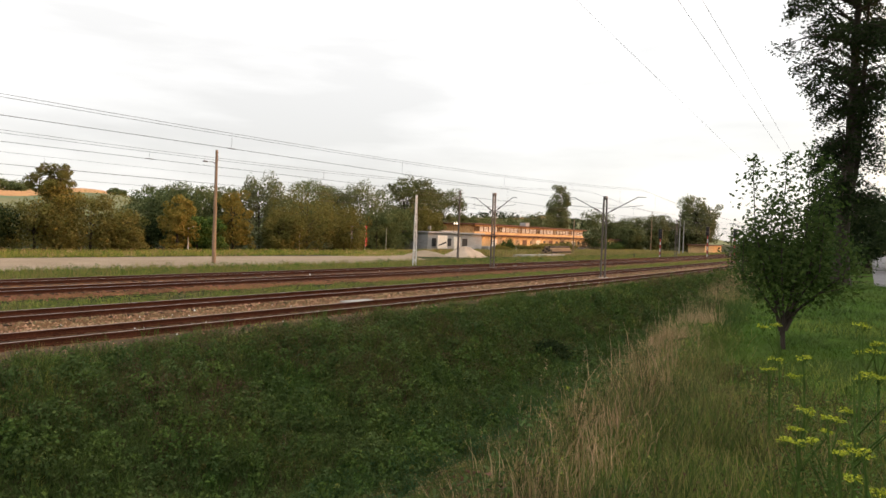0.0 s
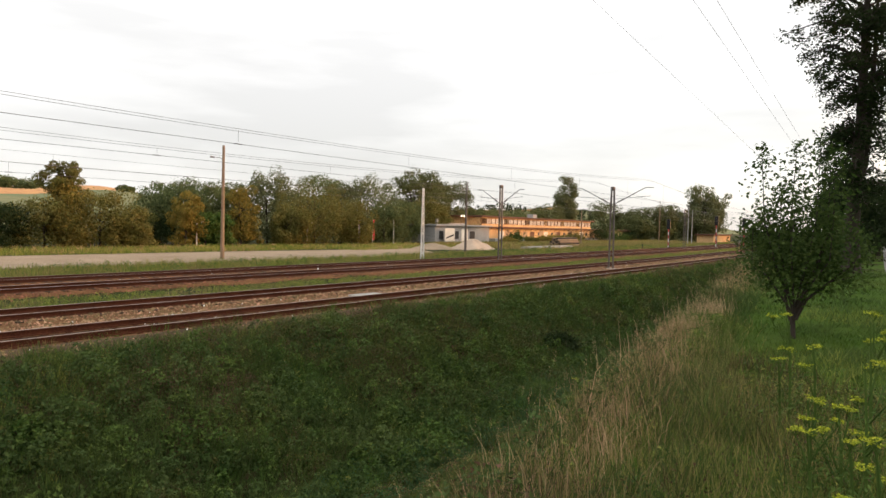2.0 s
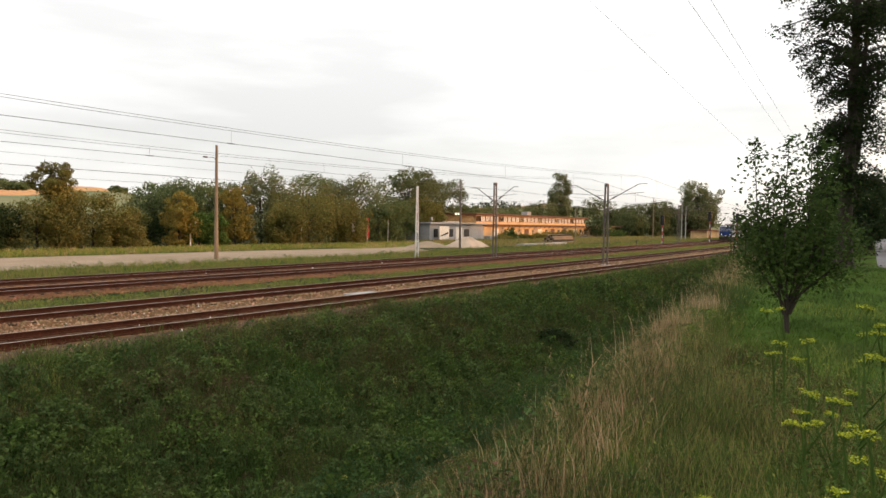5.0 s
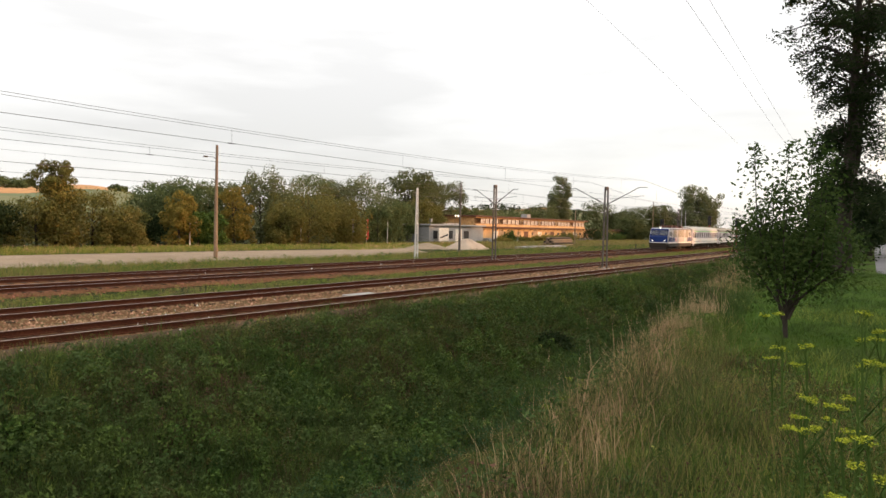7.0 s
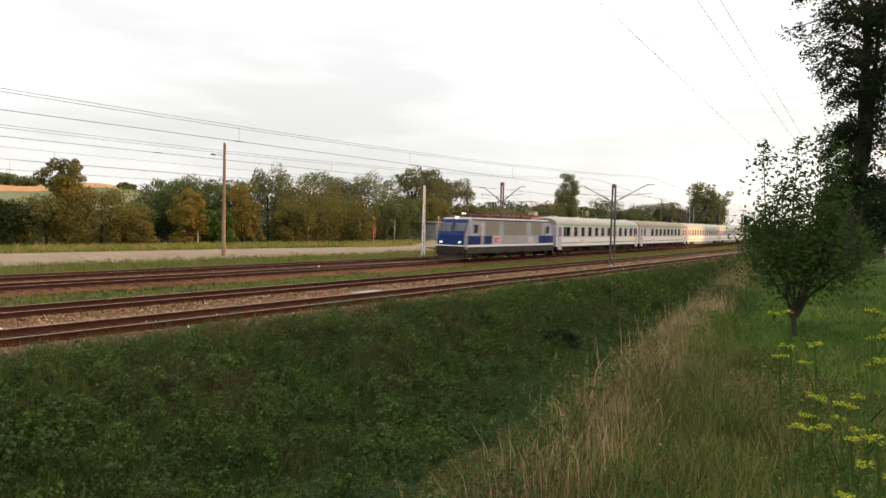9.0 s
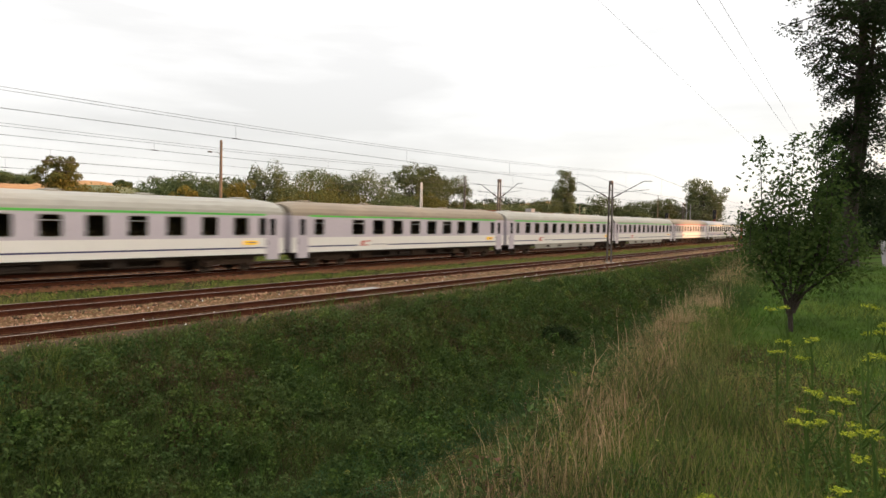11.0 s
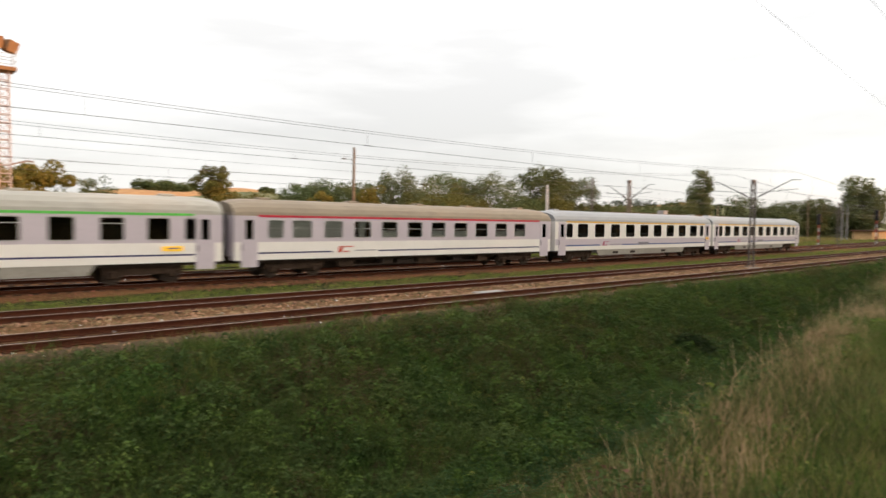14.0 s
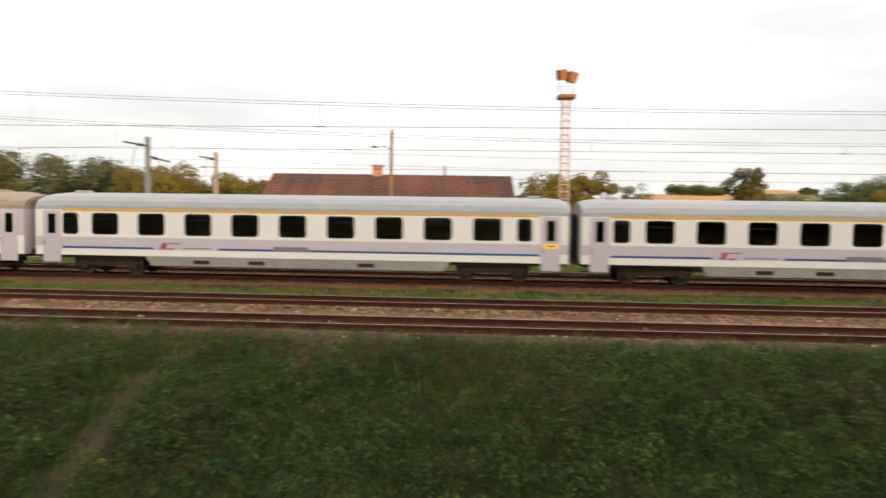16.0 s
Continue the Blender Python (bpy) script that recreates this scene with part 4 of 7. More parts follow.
# ---- trees ----
def shell_leaves(P, out, size, rng):
    """Three-cornered leaves that face roughly outwards, with some flutter."""
    nrm = out + rng.normal(size=P.shape) * 0.5
    u = np.cross(nrm, rng.normal(size=P.shape))
    u /= np.linalg.norm(u, axis=1, keepdims=True) + 1e-9
    w = np.cross(nrm, u)
    w /= np.linalg.norm(w, axis=1, keepdims=True) + 1e-9
    s = size[:, None]
    v = np.stack([P - u * s * 0.5, P + w * s * 0.55, P + u * s * 0.5 - w * s * 0.1], 1).reshape(-1, 3)
    return v, np.arange(3 * len(P)).reshape(-1, 3)


def tree(name, label, x, y, top, rad, leaf, shape="round", n=2600, size=0.33, base=0.0, z0=None, seed=0, clumps=64, group="trees by the yard", trunk_r=0.16):
    """Tapered trunk with limbs under a crown of many leaf sprays."""
    rng = np.random.default_rng(1000 + seed)
    z0 = float(ground_z(x, y)) if z0 is None else z0
    hgt = top - z0
    t = thing(name, label, "tree", group, pose(x, y, z0))
    bark = Shape()
    lean = rng.normal(0, 0.03, 2)
    pts = [(lean[0] * hgt * k, lean[1] * hgt * k, hgt * 0.86 * k) for k in (0, 0.08, 0.3, 0.6, 1.0)]
    bark.tube(pts, [trunk_r * 1.5, trunk_r, trunk_r * 0.85, trunk_r * 0.5, trunk_r * 0.12], 8)
    lo = hgt * base
    cz, ch = (lo + hgt) / 2, (hgt - lo) / 2
    th = rng.uniform(0, 2 * np.pi, clumps)
    u = rng.uniform(-0.92, 0.90, clumps)
    rr = np.sqrt(1 - np.abs(u) ** 2.6)
    if base < 0.05:
        rr = np.where(u < 0, 0.85 + 0.15 * rng.random(clumps), rr)
    if shape == "poplar":
        rr = np.sqrt(1 - np.abs(u) ** 2.3)
    f = rng.uniform(0.35, 1.0, clumps) ** 0.6
    lob = 1 + 0.28 * np.sin(th * 3 + seed) + 0.2 * np.sin(th * 5 + u * 4 + seed * 2)
    if shape == "poplar":
        lob = 1 + 0.3 * (lob - 1)
    C = np.stack([np.cos(th) * rr * rad * f * lob, np.sin(th) * rr * rad * f * lob, cz + u * ch * (0.9 + 0.1 * f)], 1)
    for k in range(min(14, clumps)):
        a = 0.25 + 0.6 * k / 14
        p0 = Vector((lean[0] * hgt * a, lean[1] * hgt * a, hgt * 0.8 * a))
        p1 = Vector(C[k])
        mid = (p0 + p1) / 2 + Vector((0, 0, 0.06 * hgt))
        bark.tube([p0, mid, p1], [trunk_r * 0.4, trunk_r * 0.22, trunk_r * 0.05], 5)
    part("trunk", bark, M["bark"], t)
    per = int(n * (1.9 if shape == "sparse" else 2.2)) // clumps
    ball = rad * (0.33 if shape != "sparse" else 0.27) * rng.uniform(0.7, 1.3, clumps)
    g_ = rng.normal(size=(clumps * per, 3))
    g_ /= np.linalg.norm(g_, axis=1, keepdims=True)
    depth = np.where(rng.random(len(g_)) < 0.8, rng.uniform(0.78, 1.06, len(g_)), rng.uniform(0.95, 1.35, len(g_)))
    P = np.repeat(C, per, 0) + g_ * (depth * np.repeat(ball, per))[:, None] * np.array([1, 1, 0.8 if shape != "willow" else 1.35])
    P[:, 2] = np.maximum(P[:, 2], max(lo * 0.8, 0.1))
    v, fc = shell_leaves(P, g_, rng.uniform(0.7, 1.3, len(P)) * size * np.where(depth < 1.06, 1.0, 0.62), rng)
    part("crown", quick_mesh("crown", v, fc, M[leaf]), None, t)
    return t


_seed = 0


def trees(rows, label, leaf, **kw):
    global _seed
    for x, y, top, rad in rows:
        _seed += 1
        tree("tree", label, x, y, top, rad, leaf, seed=_seed, **kw)


trees([(37.7, 84.0, 10.15, 2.2)], "tall lopped tree with a small round crown above bushes", "leaf_olive", base=0.62, clumps=56, n=3000, shape="sparse", size=0.3)
trees([(37.8, 84.0, 8.3, 1.3), (38.0, 83.0, 7.4, 3.0)], "narrow autumn-tinged tree below the lopped crown", "leaf_gold", n=2600, size=0.28, base=0.02, shape="poplar")
trees([(41.2, 82.0, 6.3, 4.0), (35.2, 83.0, 5.4, 3.3), (44.8, 81.6, 4.6, 3.0)], "broad autumn-tinged bushy tree at the yard edge", "leaf_olive", n=4200, size=0.28, base=0.02)
trees([(30.5, 84.0, 4.6, 3.2), (26.0, 86.0, 5.0, 3.5), (49.3, 86.0, 3.8, 3.2), (21, 88, 4.6, 3.4)], "low dark green bushy tree", "leaf_dark", n=2600, base=0.02)
trees([(54.1, 90.0, 8.8, 3.8), (58.5, 88.0, 9.5, 4.2), (65.4, 92.0, 8.6, 3.6), (60, 94, 9.0, 4)], "green broadleaf tree in the tree belt", "leaf_belt", n=4200, base=0.03)
trees([(51.8, 80.0, 7.2, 1.9), (62.5, 82.0, 8.6, 2.2)], "slender golden-green tree in the tree belt", "leaf_gold", n=2600, base=0.02)
trees([(55.5, 81, 4.4, 1.8), (58, 80.5, 4.2, 1.6)], "bright green shrub below the trees", "grass", n=1400, base=0.02)
trees([(72.4, 88.0, 11.2, 4.1), (67, 90, 9.0, 3.2), (97.8, 88.0, 12.0, 5.0), (93, 91, 10.5, 4)], "grey-green willow in the tree belt", "leaf_grey", n=4600, size=0.38, base=0.03, shape="willow")
trees([(70.3, 80.0, 5.6, 2.9), (77.6, 82.0, 9.1, 5.2), (84.6, 80.0, 6.5, 3.5)], "drooping olive willow at the yard edge", "leaf_olive", n=4200, base=0.02, shape="willow")
trees([(87.0, 93.0, 12.6, 5.2), (93, 95, 12.4, 4.4), (102.1, 84.0, 8.4, 4.0), (96, 82, 7.0, 3.6), (107, 86, 7.5, 3.6), (81, 90, 9, 4)], "dark green dense tree in the tree belt", "leaf_belt", n=4200, base=0.03)
trees([(118.7, 92.0, 16.3, 6.0), (114, 90, 14.0, 5.0), (124, 93, 14.5, 5.0), (141.3, 98.0, 15.4, 5.4), (134, 97, 14.8, 4.6)], "tall open-crowned poplar with gaps in the crown", "leaf_mid", n=4800, base=0.14, shape="sparse", clumps=52, trunk_r=0.3, size=0.40)
trees([(112, 84, 9.0, 3.2), (118, 86, 8.0, 3.4)], "green tree beside the grey building", "leaf_olive", n=3000, base=0.02)
trees([(284.2, 130.0, 28.6, 5.4), (285.5, 131, 20, 5.0)], "tall rounded poplar behind the warehouse", "leaf_grey", n=6500, size=0.6, base=0.06, shape="poplar", trunk_r=0.4, clumps=150)
trees([(242.9, 95.0, 13.6, 6.4), (246.1, 88.0, 10.2, 5.0), (267.0, 130.0, 14.5, 7.0)], "broad tree behind the warehouse", "leaf_mid", n=3000, size=0.6, base=0.03)
trees([(240.8, 80.0, 11.2, 6.4), (236.7, 70.0, 12.4, 4.2), (252, 72.0, 13.2, 4.4), (228, 76, 9, 5), (262, 72, 11, 5), (272, 66, 10, 6)], "mid-green pointed tree along the line", "leaf_mid", n=3000, size=0.55, base=0.03, shape="poplar")
trees([(264.3, 62.0, 21.4, 7.0), (270, 63, 17, 6)], "tall loose-crowned tree by the signals", "leaf_grey", n=6500, size=0.6, base=0.10, trunk_r=0.4, shape="sparse", clumps=90)
trees([(165.4, 105.0, 9.0, 3.4), (234.1, 140.0, 10.0, 8.0), (200, 130, 9.5, 7), (302.2, 160.0, 13.0, 11.0), (215, 118, 8, 5)], "distant tree behind the warehouse roofs", "leaf_mid", n=2400, size=0.7, base=0.03)
trees([(10.1, 75.0, 8.1, 3.6), (16.6, 80.0, 9.0, 3.3), (13, 79, 7.5, 3)], "yellowing tree behind the station roof", "leaf_gold", n=4200, size=0.42, base=0.03)
trees([(27.4, 100.0, 8.8, 2.2), (22, 98, 6.6, 3)], "grey-green tree beyond the yard", "leaf_grey", n=2000, base=0.03)
trees([(-40.1, 90.0, 9.7, 4.8), (-34, 93, 8.8, 4.0), (-47, 95, 9.2, 4.5), (-28, 92, 8.0, 3.2)], "autumn-gold tree behind the line", "leaf_gold", n=4200, size=0.46, base=0.03)
trees([(-60.7, 110.0, 12.1, 5.6), (-72.5, 110.0, 12.8, 7.4), (-84, 112, 13.4, 7.0), (-53, 108, 10.5, 5)], "olive-green tree on the slope", "leaf_mid", n=4600, size=0.55, base=0.03)
trees([(-23.9, 80.0, 7.8, 1.8), (-27, 82, 6.5, 2.2)], "thin-topped tree beside the station house", "leaf_olive", n=1500, base=0.1, shape="sparse")
# tree rows on the far hill
trees([(222, 650, 38.5, 12), (236, 652, 39, 13), (250, 650, 38.5, 12), (262, 650, 37.5, 9), (345, 640, 38.5, 5), (352, 642, 37, 5)], "far hedgerow tree on the hill", "leaf_belt", n=700, size=1.8, base=0.03, clumps=24, z0=31)
trees([(860, 500, 42, 16), (900, 500, 43, 16), (940, 505, 42, 14), (1000, 510, 41, 16), (820, 500, 38, 14), (1050, 515, 43, 14), (1120, 520, 44, 15), (1190, 525, 45, 16), (1260, 530, 46, 16), (1330, 540, 46, 16)], "far woodland tree on the ridge", "leaf_dark", n=700, size=2.6, base=0.03, clumps=24)

# young fruit tree on the lawn: several upright leaders
YX, YY = 10.95, 1.25


def young_tree():
    rng = np.random.default_rng(42)
    z0 = float(ground_z(YX, YY))
    t = thing("young_fruit_tree", "young fruit tree with upright leafy shoots on the lawn", "tree", "", pose(YX, YY, z0))
    bark = Shape()
    bark.tube([(0, 0, -0.05), (0.02, 0.01, 0.25), (0.0, 0.0, 0.5)], [0.042, 0.033, 0.028], 8)
    bark.tube([(0.0, 0.03, 0.22), (0.02, 0.12, 0.6), (0.05, 0.16, 1.1)], [0.026, 0.021, 0.015], 7)
    bark.tube([(0.0, -0.03, 0.3), (0.0, -0.16, 0.62), (0.02, -0.5, 0.95), (0.02, -0.75, 1.2)], [0.024, 0.020, 0.016, 0.010], 7)
    tips = []
    for ang, out, hgt in ((95, 0.56, 2.92), (70, 0.12, 2.95), (-95, 0.32, 3.05), (-85, 0.58, 2.85), (-90, 0.50, 2.6), (170, 0.30, 2.25), (-120, 0.66, 1.95), (100, 0.74, 1.75), (60, 0.55, 1.95), (-60, 0.60, 2.0), (-95, 0.92, 1.60), (-20, 0.45, 2.1), (90, 0.30, 2.3)):
        a = radians(ang)
        out *= 0.84
        d = Vector((math.cos(a), math.sin(a), 0))
        p0 = Vector((0, 0, 0.30 + 0.2 * rng.random()))
        p1 = d * out * 0.6 + Vector((0, 0, 0.62 + hgt * 0.18))
        p2 = d * out * 0.95 + Vector((0, 0, hgt * 0.62))
        p3 = d * out * 1.0 + Vector((rng.normal() * 0.05, rng.normal() * 0.05, hgt))
        bark.tube([p0, p1, p2, p3], [0.019, 0.014, 0.009, 0.004], 5)
        tips.append((p0, p1, p2, p3))
    P = []
    for p0, p1, p2, p3 in tips:
        for k in range(620):
            u = rng.random() ** 0.62 * 3
            a, b, f = ((p0, p1, u), (p1, p2, u - 1), (p2, p3, u - 2))[min(int(u), 2)]
            if u < 0.5:
                continue
            p = a.lerp(b, f)
            w = 0.17 if u < 2 else 0.16 * (1.2 - (u - 2)) + 0.03
            P.append((p.x + rng.normal() * w, p.y + rng.normal() * w, max(p.z + rng.normal() * w * 0.9, 0.5)))
    part("trunk", bark, M["bark"], t)
    v, f = leaf_arrays(np.array(P), rng.uniform(0.05, 0.095, len(P)), 0.2, 0.5, rng)
    part("crown", quick_mesh("crown", v, f, M["leaf"]), None, t)


young_tree()


def big_tree():
    """Old spruce-like broadleaf at the road with a dark, layered crown."""
    rng = np.random.default_rng(5)
    x, y = 32.0, 1.62
    z0 = float(ground_z(x, y))
    t = thing("large_tree", "large dark tree with layered drooping branches by the road", "tree", "", pose(x, y, z0))
    bark = Shape()
    bark.tube([(0, 0, -0.1), (0, 0, 0.35), (0.05, 0.02, 2.0), (0.0, -0.15, 6.0), (0.1, -0.2, 11), (0.1, -0.2, 17)], [0.50, 0.36, 0.30, 0.20, 0.12, 0.03], 12)
    bark.tube([(0, 0, 3.2), (0.3, -0.35, 4.6), (0.3, -0.5, 8.0), (0.2, -0.6, 13)], [0.16, 0.13, 0.10, 0.03], 8)
    P = []
    for k in range(180):
        h_ = 3.0 + 13.5 * rng.random()
        a = rng.uniform(0, 2 * np.pi)
        ln = float(np.interp(h_, [3.0, 4.5, 6.0, 7.4, 8.2, 9.4, 10.7, 12.0, 13.0, 17.0], [1.5, 1.5, 1.4, 1.6, 2.3, 3.0, 2.9, 2.6, 2.4, 1.2])) * rng.uniform(0.5, 1.0) ** 0.7
        d = Vector((math.cos(a), math.sin(a), 0))
        p0 = Vector((0.05, -0.1, h_))
        lift = rng.uniform(-0.1, 0.9)
        p1 = p0 + d * ln * 0.5 + Vector((0, 0, 0.25 + 0.5 * lift))
        p2 = p0 + d * ln + Vector((0, 0, -0.45 + lift))
        bark.tube([p0, p1, p2], [0.07, 0.04, 0.01], 5)
        for j in range(int(4 + ln * 3.2)):
            u = 0.22 + 0.78 * rng.random() ** 0.75
            p = p0.lerp(p1, u * 2) if u < 0.5 else p1.lerp(p2, u * 2 - 1)
            side = Vector((-d.y, d.x, 0.25)) * rng.normal() * 0.38
            tip = p + side + d * 0.16 + Vector((0, 0, -0.10 - 0.18 * rng.random()))
            bark.tube([p, (p + tip) / 2 + Vector((0, 0, 0.04)), tip], [0.012, 0.009, 0.004], 3)
            for q in range(26):
                c_ = p.lerp(tip, rng.random() ** 0.6)
                P.append((c_.x + rng.normal() * 0.15, c_.y + rng.normal() * 0.15, c_.z + rng.normal() * 0.16 - 0.06))
    part("trunk", bark, M["bark"], t)
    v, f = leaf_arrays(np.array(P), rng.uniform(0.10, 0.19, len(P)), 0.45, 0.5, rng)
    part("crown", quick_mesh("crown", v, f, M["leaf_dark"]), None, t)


big_tree()


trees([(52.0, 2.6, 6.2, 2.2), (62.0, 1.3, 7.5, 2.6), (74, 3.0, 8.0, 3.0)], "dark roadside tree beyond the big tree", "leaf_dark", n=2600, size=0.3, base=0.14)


# shrubs behind the lawn
def bush(label, x, y, hgt, rad, leaf, n=1800, size=0.12, seed=1, group=""):
    rng = np.random.default_rng(seed)
    z0 = float(ground_z(x, y)) - 0.05
    t = thing("bush", label, "bush", group, pose(x, y, z0))
    st = Shape()
    C = []
    for k in range(16):
        a, r = rng.uniform(0, 6.283), rad * rng.random() ** 0.5
        p = (math.cos(a) * r, math.sin(a) * r, hgt * rng.uniform(0.35, 0.9) * (1 - 0.45 * (r / rad) ** 2))
        st.tube([(0.15 * p[0], 0.15 * p[1], 0), (0.6 * p[0], 0.6 * p[1], p[2] * 0.6), p], [0.02, 0.014, 0.004], 4)
        C.append(p)
    part("stems", st, M["bark"], t)
    P = np.repeat(np.array(C), n // 16, 0)
    P = P + rng.normal(size=P.shape) * np.array([rad * 0.28, rad * 0.28, hgt * 0.18])
    P[:, 2] = np.abs(P[:, 2])
    v, f = leaf_arrays(P, rng.uniform(0.7, 1.3, len(P)) * size, 0.3, 0.6, rng)
    part("foliage", quick_mesh("foliage", v, f, M[leaf]), None, t)


bush("dark green bush on the embankment slope", 24.9, 11.6, 0.75, 0.75, "leaf_dark", seed=3, n=2600)
bush("small leafy bush in the ditch", 27.5, 11.2, 0.6, 0.5, "weed", seed=4)
for k, (bx_, by_, bh_, br_) in enumerate(((35, 4.2, 1.6, 1.6), (38, 5.0, 2.0, 1.8), (41, 3.4, 2.2, 1.7), (44, 6.0, 2.4, 2.0), (36, 2.6, 1.2, 1.1), (48, 2.4, 2.4, 1.6))):
    bush("dense green bush behind the lawn", bx_, by_, bh_, br_, "leaf_dark" if k % 2 else "leaf", n=3000, size=0.16, seed=20 + k, group="bushes behind the lawn")


# unseen row of tall trees added along the road behind the viewer, with one gap, to shade the line from the low sun
for k, rx in enumerate(list(np.arange(14, 181, 7.5)) + list(np.arange(209, 330, 8))):
    # taller between x 258 and 284 so that their shade covers the workshop
    tree("tree", "tall dense tree added unseen behind the viewer for shade", float(rx), -26.0 + 2 * math.sin(k * 2.3), (27.0 if 258 < rx < 284 else 16.5) + 1.5 * math.sin(k * 1.7), 5.2, "leaf_dark", n=520, size=1.9, base=0.03, clumps=50, seed=300 + k, group="roadside trees", trunk_r=0.35)


# ---- overhead line ----
def catenary_mast(x, yr, hgt, arms, label="double-legged steel overhead line mast with bracket arms", ext=0.0, level=False):
    """Two-legged mast with insulated bracket arms reaching over the tracks; arms: y offsets to the contact wires."""
    body = M["concrete"] if level else M["mast_steel"]
    t = thing("overhead_line_mast", label, "overhead line mast", "overhead line masts", pose(x, yr + off(x), -0.35))
    for dy in (-0.19, 0.19):
        leg = Shape()
        leg.loft([[(a, dy * k + b, z) for a, b in ((-0.06, -0.06), (0.06, -0.06), (0.06, 0.06), (-0.06, 0.06))] for z, k in ((0.0, 1.0), (hgt + ext, 0.62))])
        part("leg", leg, body, t)
    for k in range(9):
        z = 0.6 + k * (hgt - 0.6) / 9
        w = 0.19 * (1 - 0.38 * z / hgt)
        part("lacing_bar", Shape().box(-0.02, 0.02, -w, w, z, z + 0.05), body, t)
    part("foundation", Shape().box(-0.3, 0.3, -0.4, 0.4, -0.2, 0.10, 0, 0.04), M["concrete"], t)
    top = Shape()
    cw = 0.12 if level else 0.22
    top.box(-cw, cw, -0.12, 0.12, hgt + ext - 0.15, hgt + ext + (0.05 if level else 0.15), 0, 0.02)
    part("cap", top, body, t)
    for dy in arms:
        s = 1 if dy > 0 else -1
        arm = thing("bracket_arm", "", "")
        arm.parent = t
        if level:
            z_ = hgt - 0.1 if s < 0 else hgt - 0.65
            part("strut", Shape().tube([(0, s * 0.1, z_), (0, dy * 1.1, z_ - 0.05)], 0.05, 6), M["mast_steel"], arm)
            part("tie", Shape().tube([(0, dy * 0.55, z_), (0, dy * 0.75, z_ - 1.1)], 0.02, 6), M["mast_steel"], arm)
            part("insulator", Shape().tube([(0, dy * 0.25, z_ - 0.005), (0, dy * 0.42, z_ - 0.015)], 0.085, 8), M["insulator"], arm)
            continue
        part("strut", Shape().tube([(0, s * 0.1, hgt - 1.35), (0, dy * 0.9, hgt + 0.05)], 0.035, 6), M["mast_steel"], arm)
        part("tie", Shape().tube([(0, dy * 0.9, hgt + 0.05), (0, dy * 1.12, hgt + 0.03)], 0.03, 6), M["mast_steel"], arm)
        part("registration_tube", Shape().tube([(0, s * 0.1, hgt - 0.9), (0, dy * 1.05, hgt - 0.65)], 0.02, 6), M["mast_steel"], arm)
        ins = Shape()
        for k in range(5):
            u = 0.16 + 0.03 * k
            c_ = Vector((0, dy * 0.9 * u + s * 0.1 * (1 - u), hgt - 1.35 + 1.4 * u))
            ins.tube([c_, c_ + Vector((0, s * 0.03, 0.025))], 0.075, 8)
        part("insulator", ins, M["insulator"], arm)
    return t


for mx in (-85.0, -16.0, 54.6, 124, 193):
    catenary_mast(mx - 1.3 if mx > 0 else mx - 12, 19.9 if mx < 100 else 19.2, 6.9, (-3.1, 3.1))
    catenary_mast(mx + 0.9 if mx > 0 else mx - 0.6, 32.2, 7.1, (-2.3, 2.4), "slim steel overhead line mast with twin arms", 0.35, mx == -16.0)
catenary_mast(-14.9, 40.0 - off(-14.9), 6.9, (-2.4,), "slim concrete line mast with one level arm", 0.3, True)


def wire(name, label, pts, r, material, group):
    s = Shape()
    s.tube(pts, r, 4, caps=False)
    return solo(name, s, material, label, "wire", group)


def overhead_line(y, contact, messenger, twin, label, rise=0.5, mid=19.3, half=35.0):
    """Contact wire, sagging messenger and droppers over one track."""
    t = thing("overhead_line", label, "overhead line", "overhead lines")
    xs_ = np.arange(-120, 300, 3.0)
    part("contact_wire", Shape().tube([(x, y + off(x), contact) for x in xs_], 0.008, 4, caps=False), M["wire"], t)
    sag = lambda x: messenger + rise * ((((x - mid + half) / (2 * half)) % 1.0) * 2 - 1) ** 2
    offs = (-0.12, 0.12) if twin else (0,)
    for d in offs:
        part("messenger_wire", Shape().tube([(x, y + d + off(x), sag(x) + d * 0.5) for x in xs_], 0.006, 4, caps=False), M["wire"], t)
    dr = Shape()
    for x in np.arange(-117, 297, 8.7):
        dr.tube([(x, y + off(x), contact), (x, y + off(x), sag(x))], 0.005, 3)
        if int(x) % 2:
            dr.tube([(x - 0.15, y + off(x), contact), (x + 0.15, y + off(x), contact)], 0.018, 5)
    part("droppers", dr, M["wire"], t)["kind"] = "stuff"
    return t


overhead_line(TRACK_A, 5.56, 6.02, True, "overhead contact line above the near siding", 1.2, 12.6, 40.6)
overhead_line(TRACK_B, 5.42, 5.72, True, "overhead contact line above the second siding", 1.5, 12.6, 40.6)
overhead_line(TRACK_C, 5.36, 5.84, False, "overhead contact line above the main track", 0.6)
overhead_line(TRACK_D, 5.22, 5.70, False, "overhead contact line above the far track")

for pts in ([(-12, 4.7), (15.3, 6.73), (50.7, 8.87), (110, 12.4)], [(-12, 2.4), (16.85, 4.04), (48.6, 5.39), (110, 8)], [(-12, 2.8), (16.8, 4.56), (41.6, 5.67), (110, 8.6)]):
    P_ = []
    for (xa, ya), (xb, yb) in zip(pts[:-1], pts[1:]):
        for k in range(8):
            P_.append((xa + (xb - xa) * k / 8, ya + (yb - ya) * k / 8, 9.0))
    wire("power_line_wire", "thin grey power line crossing the sky", P_, 0.006, M["power_wire"], "power line wires")


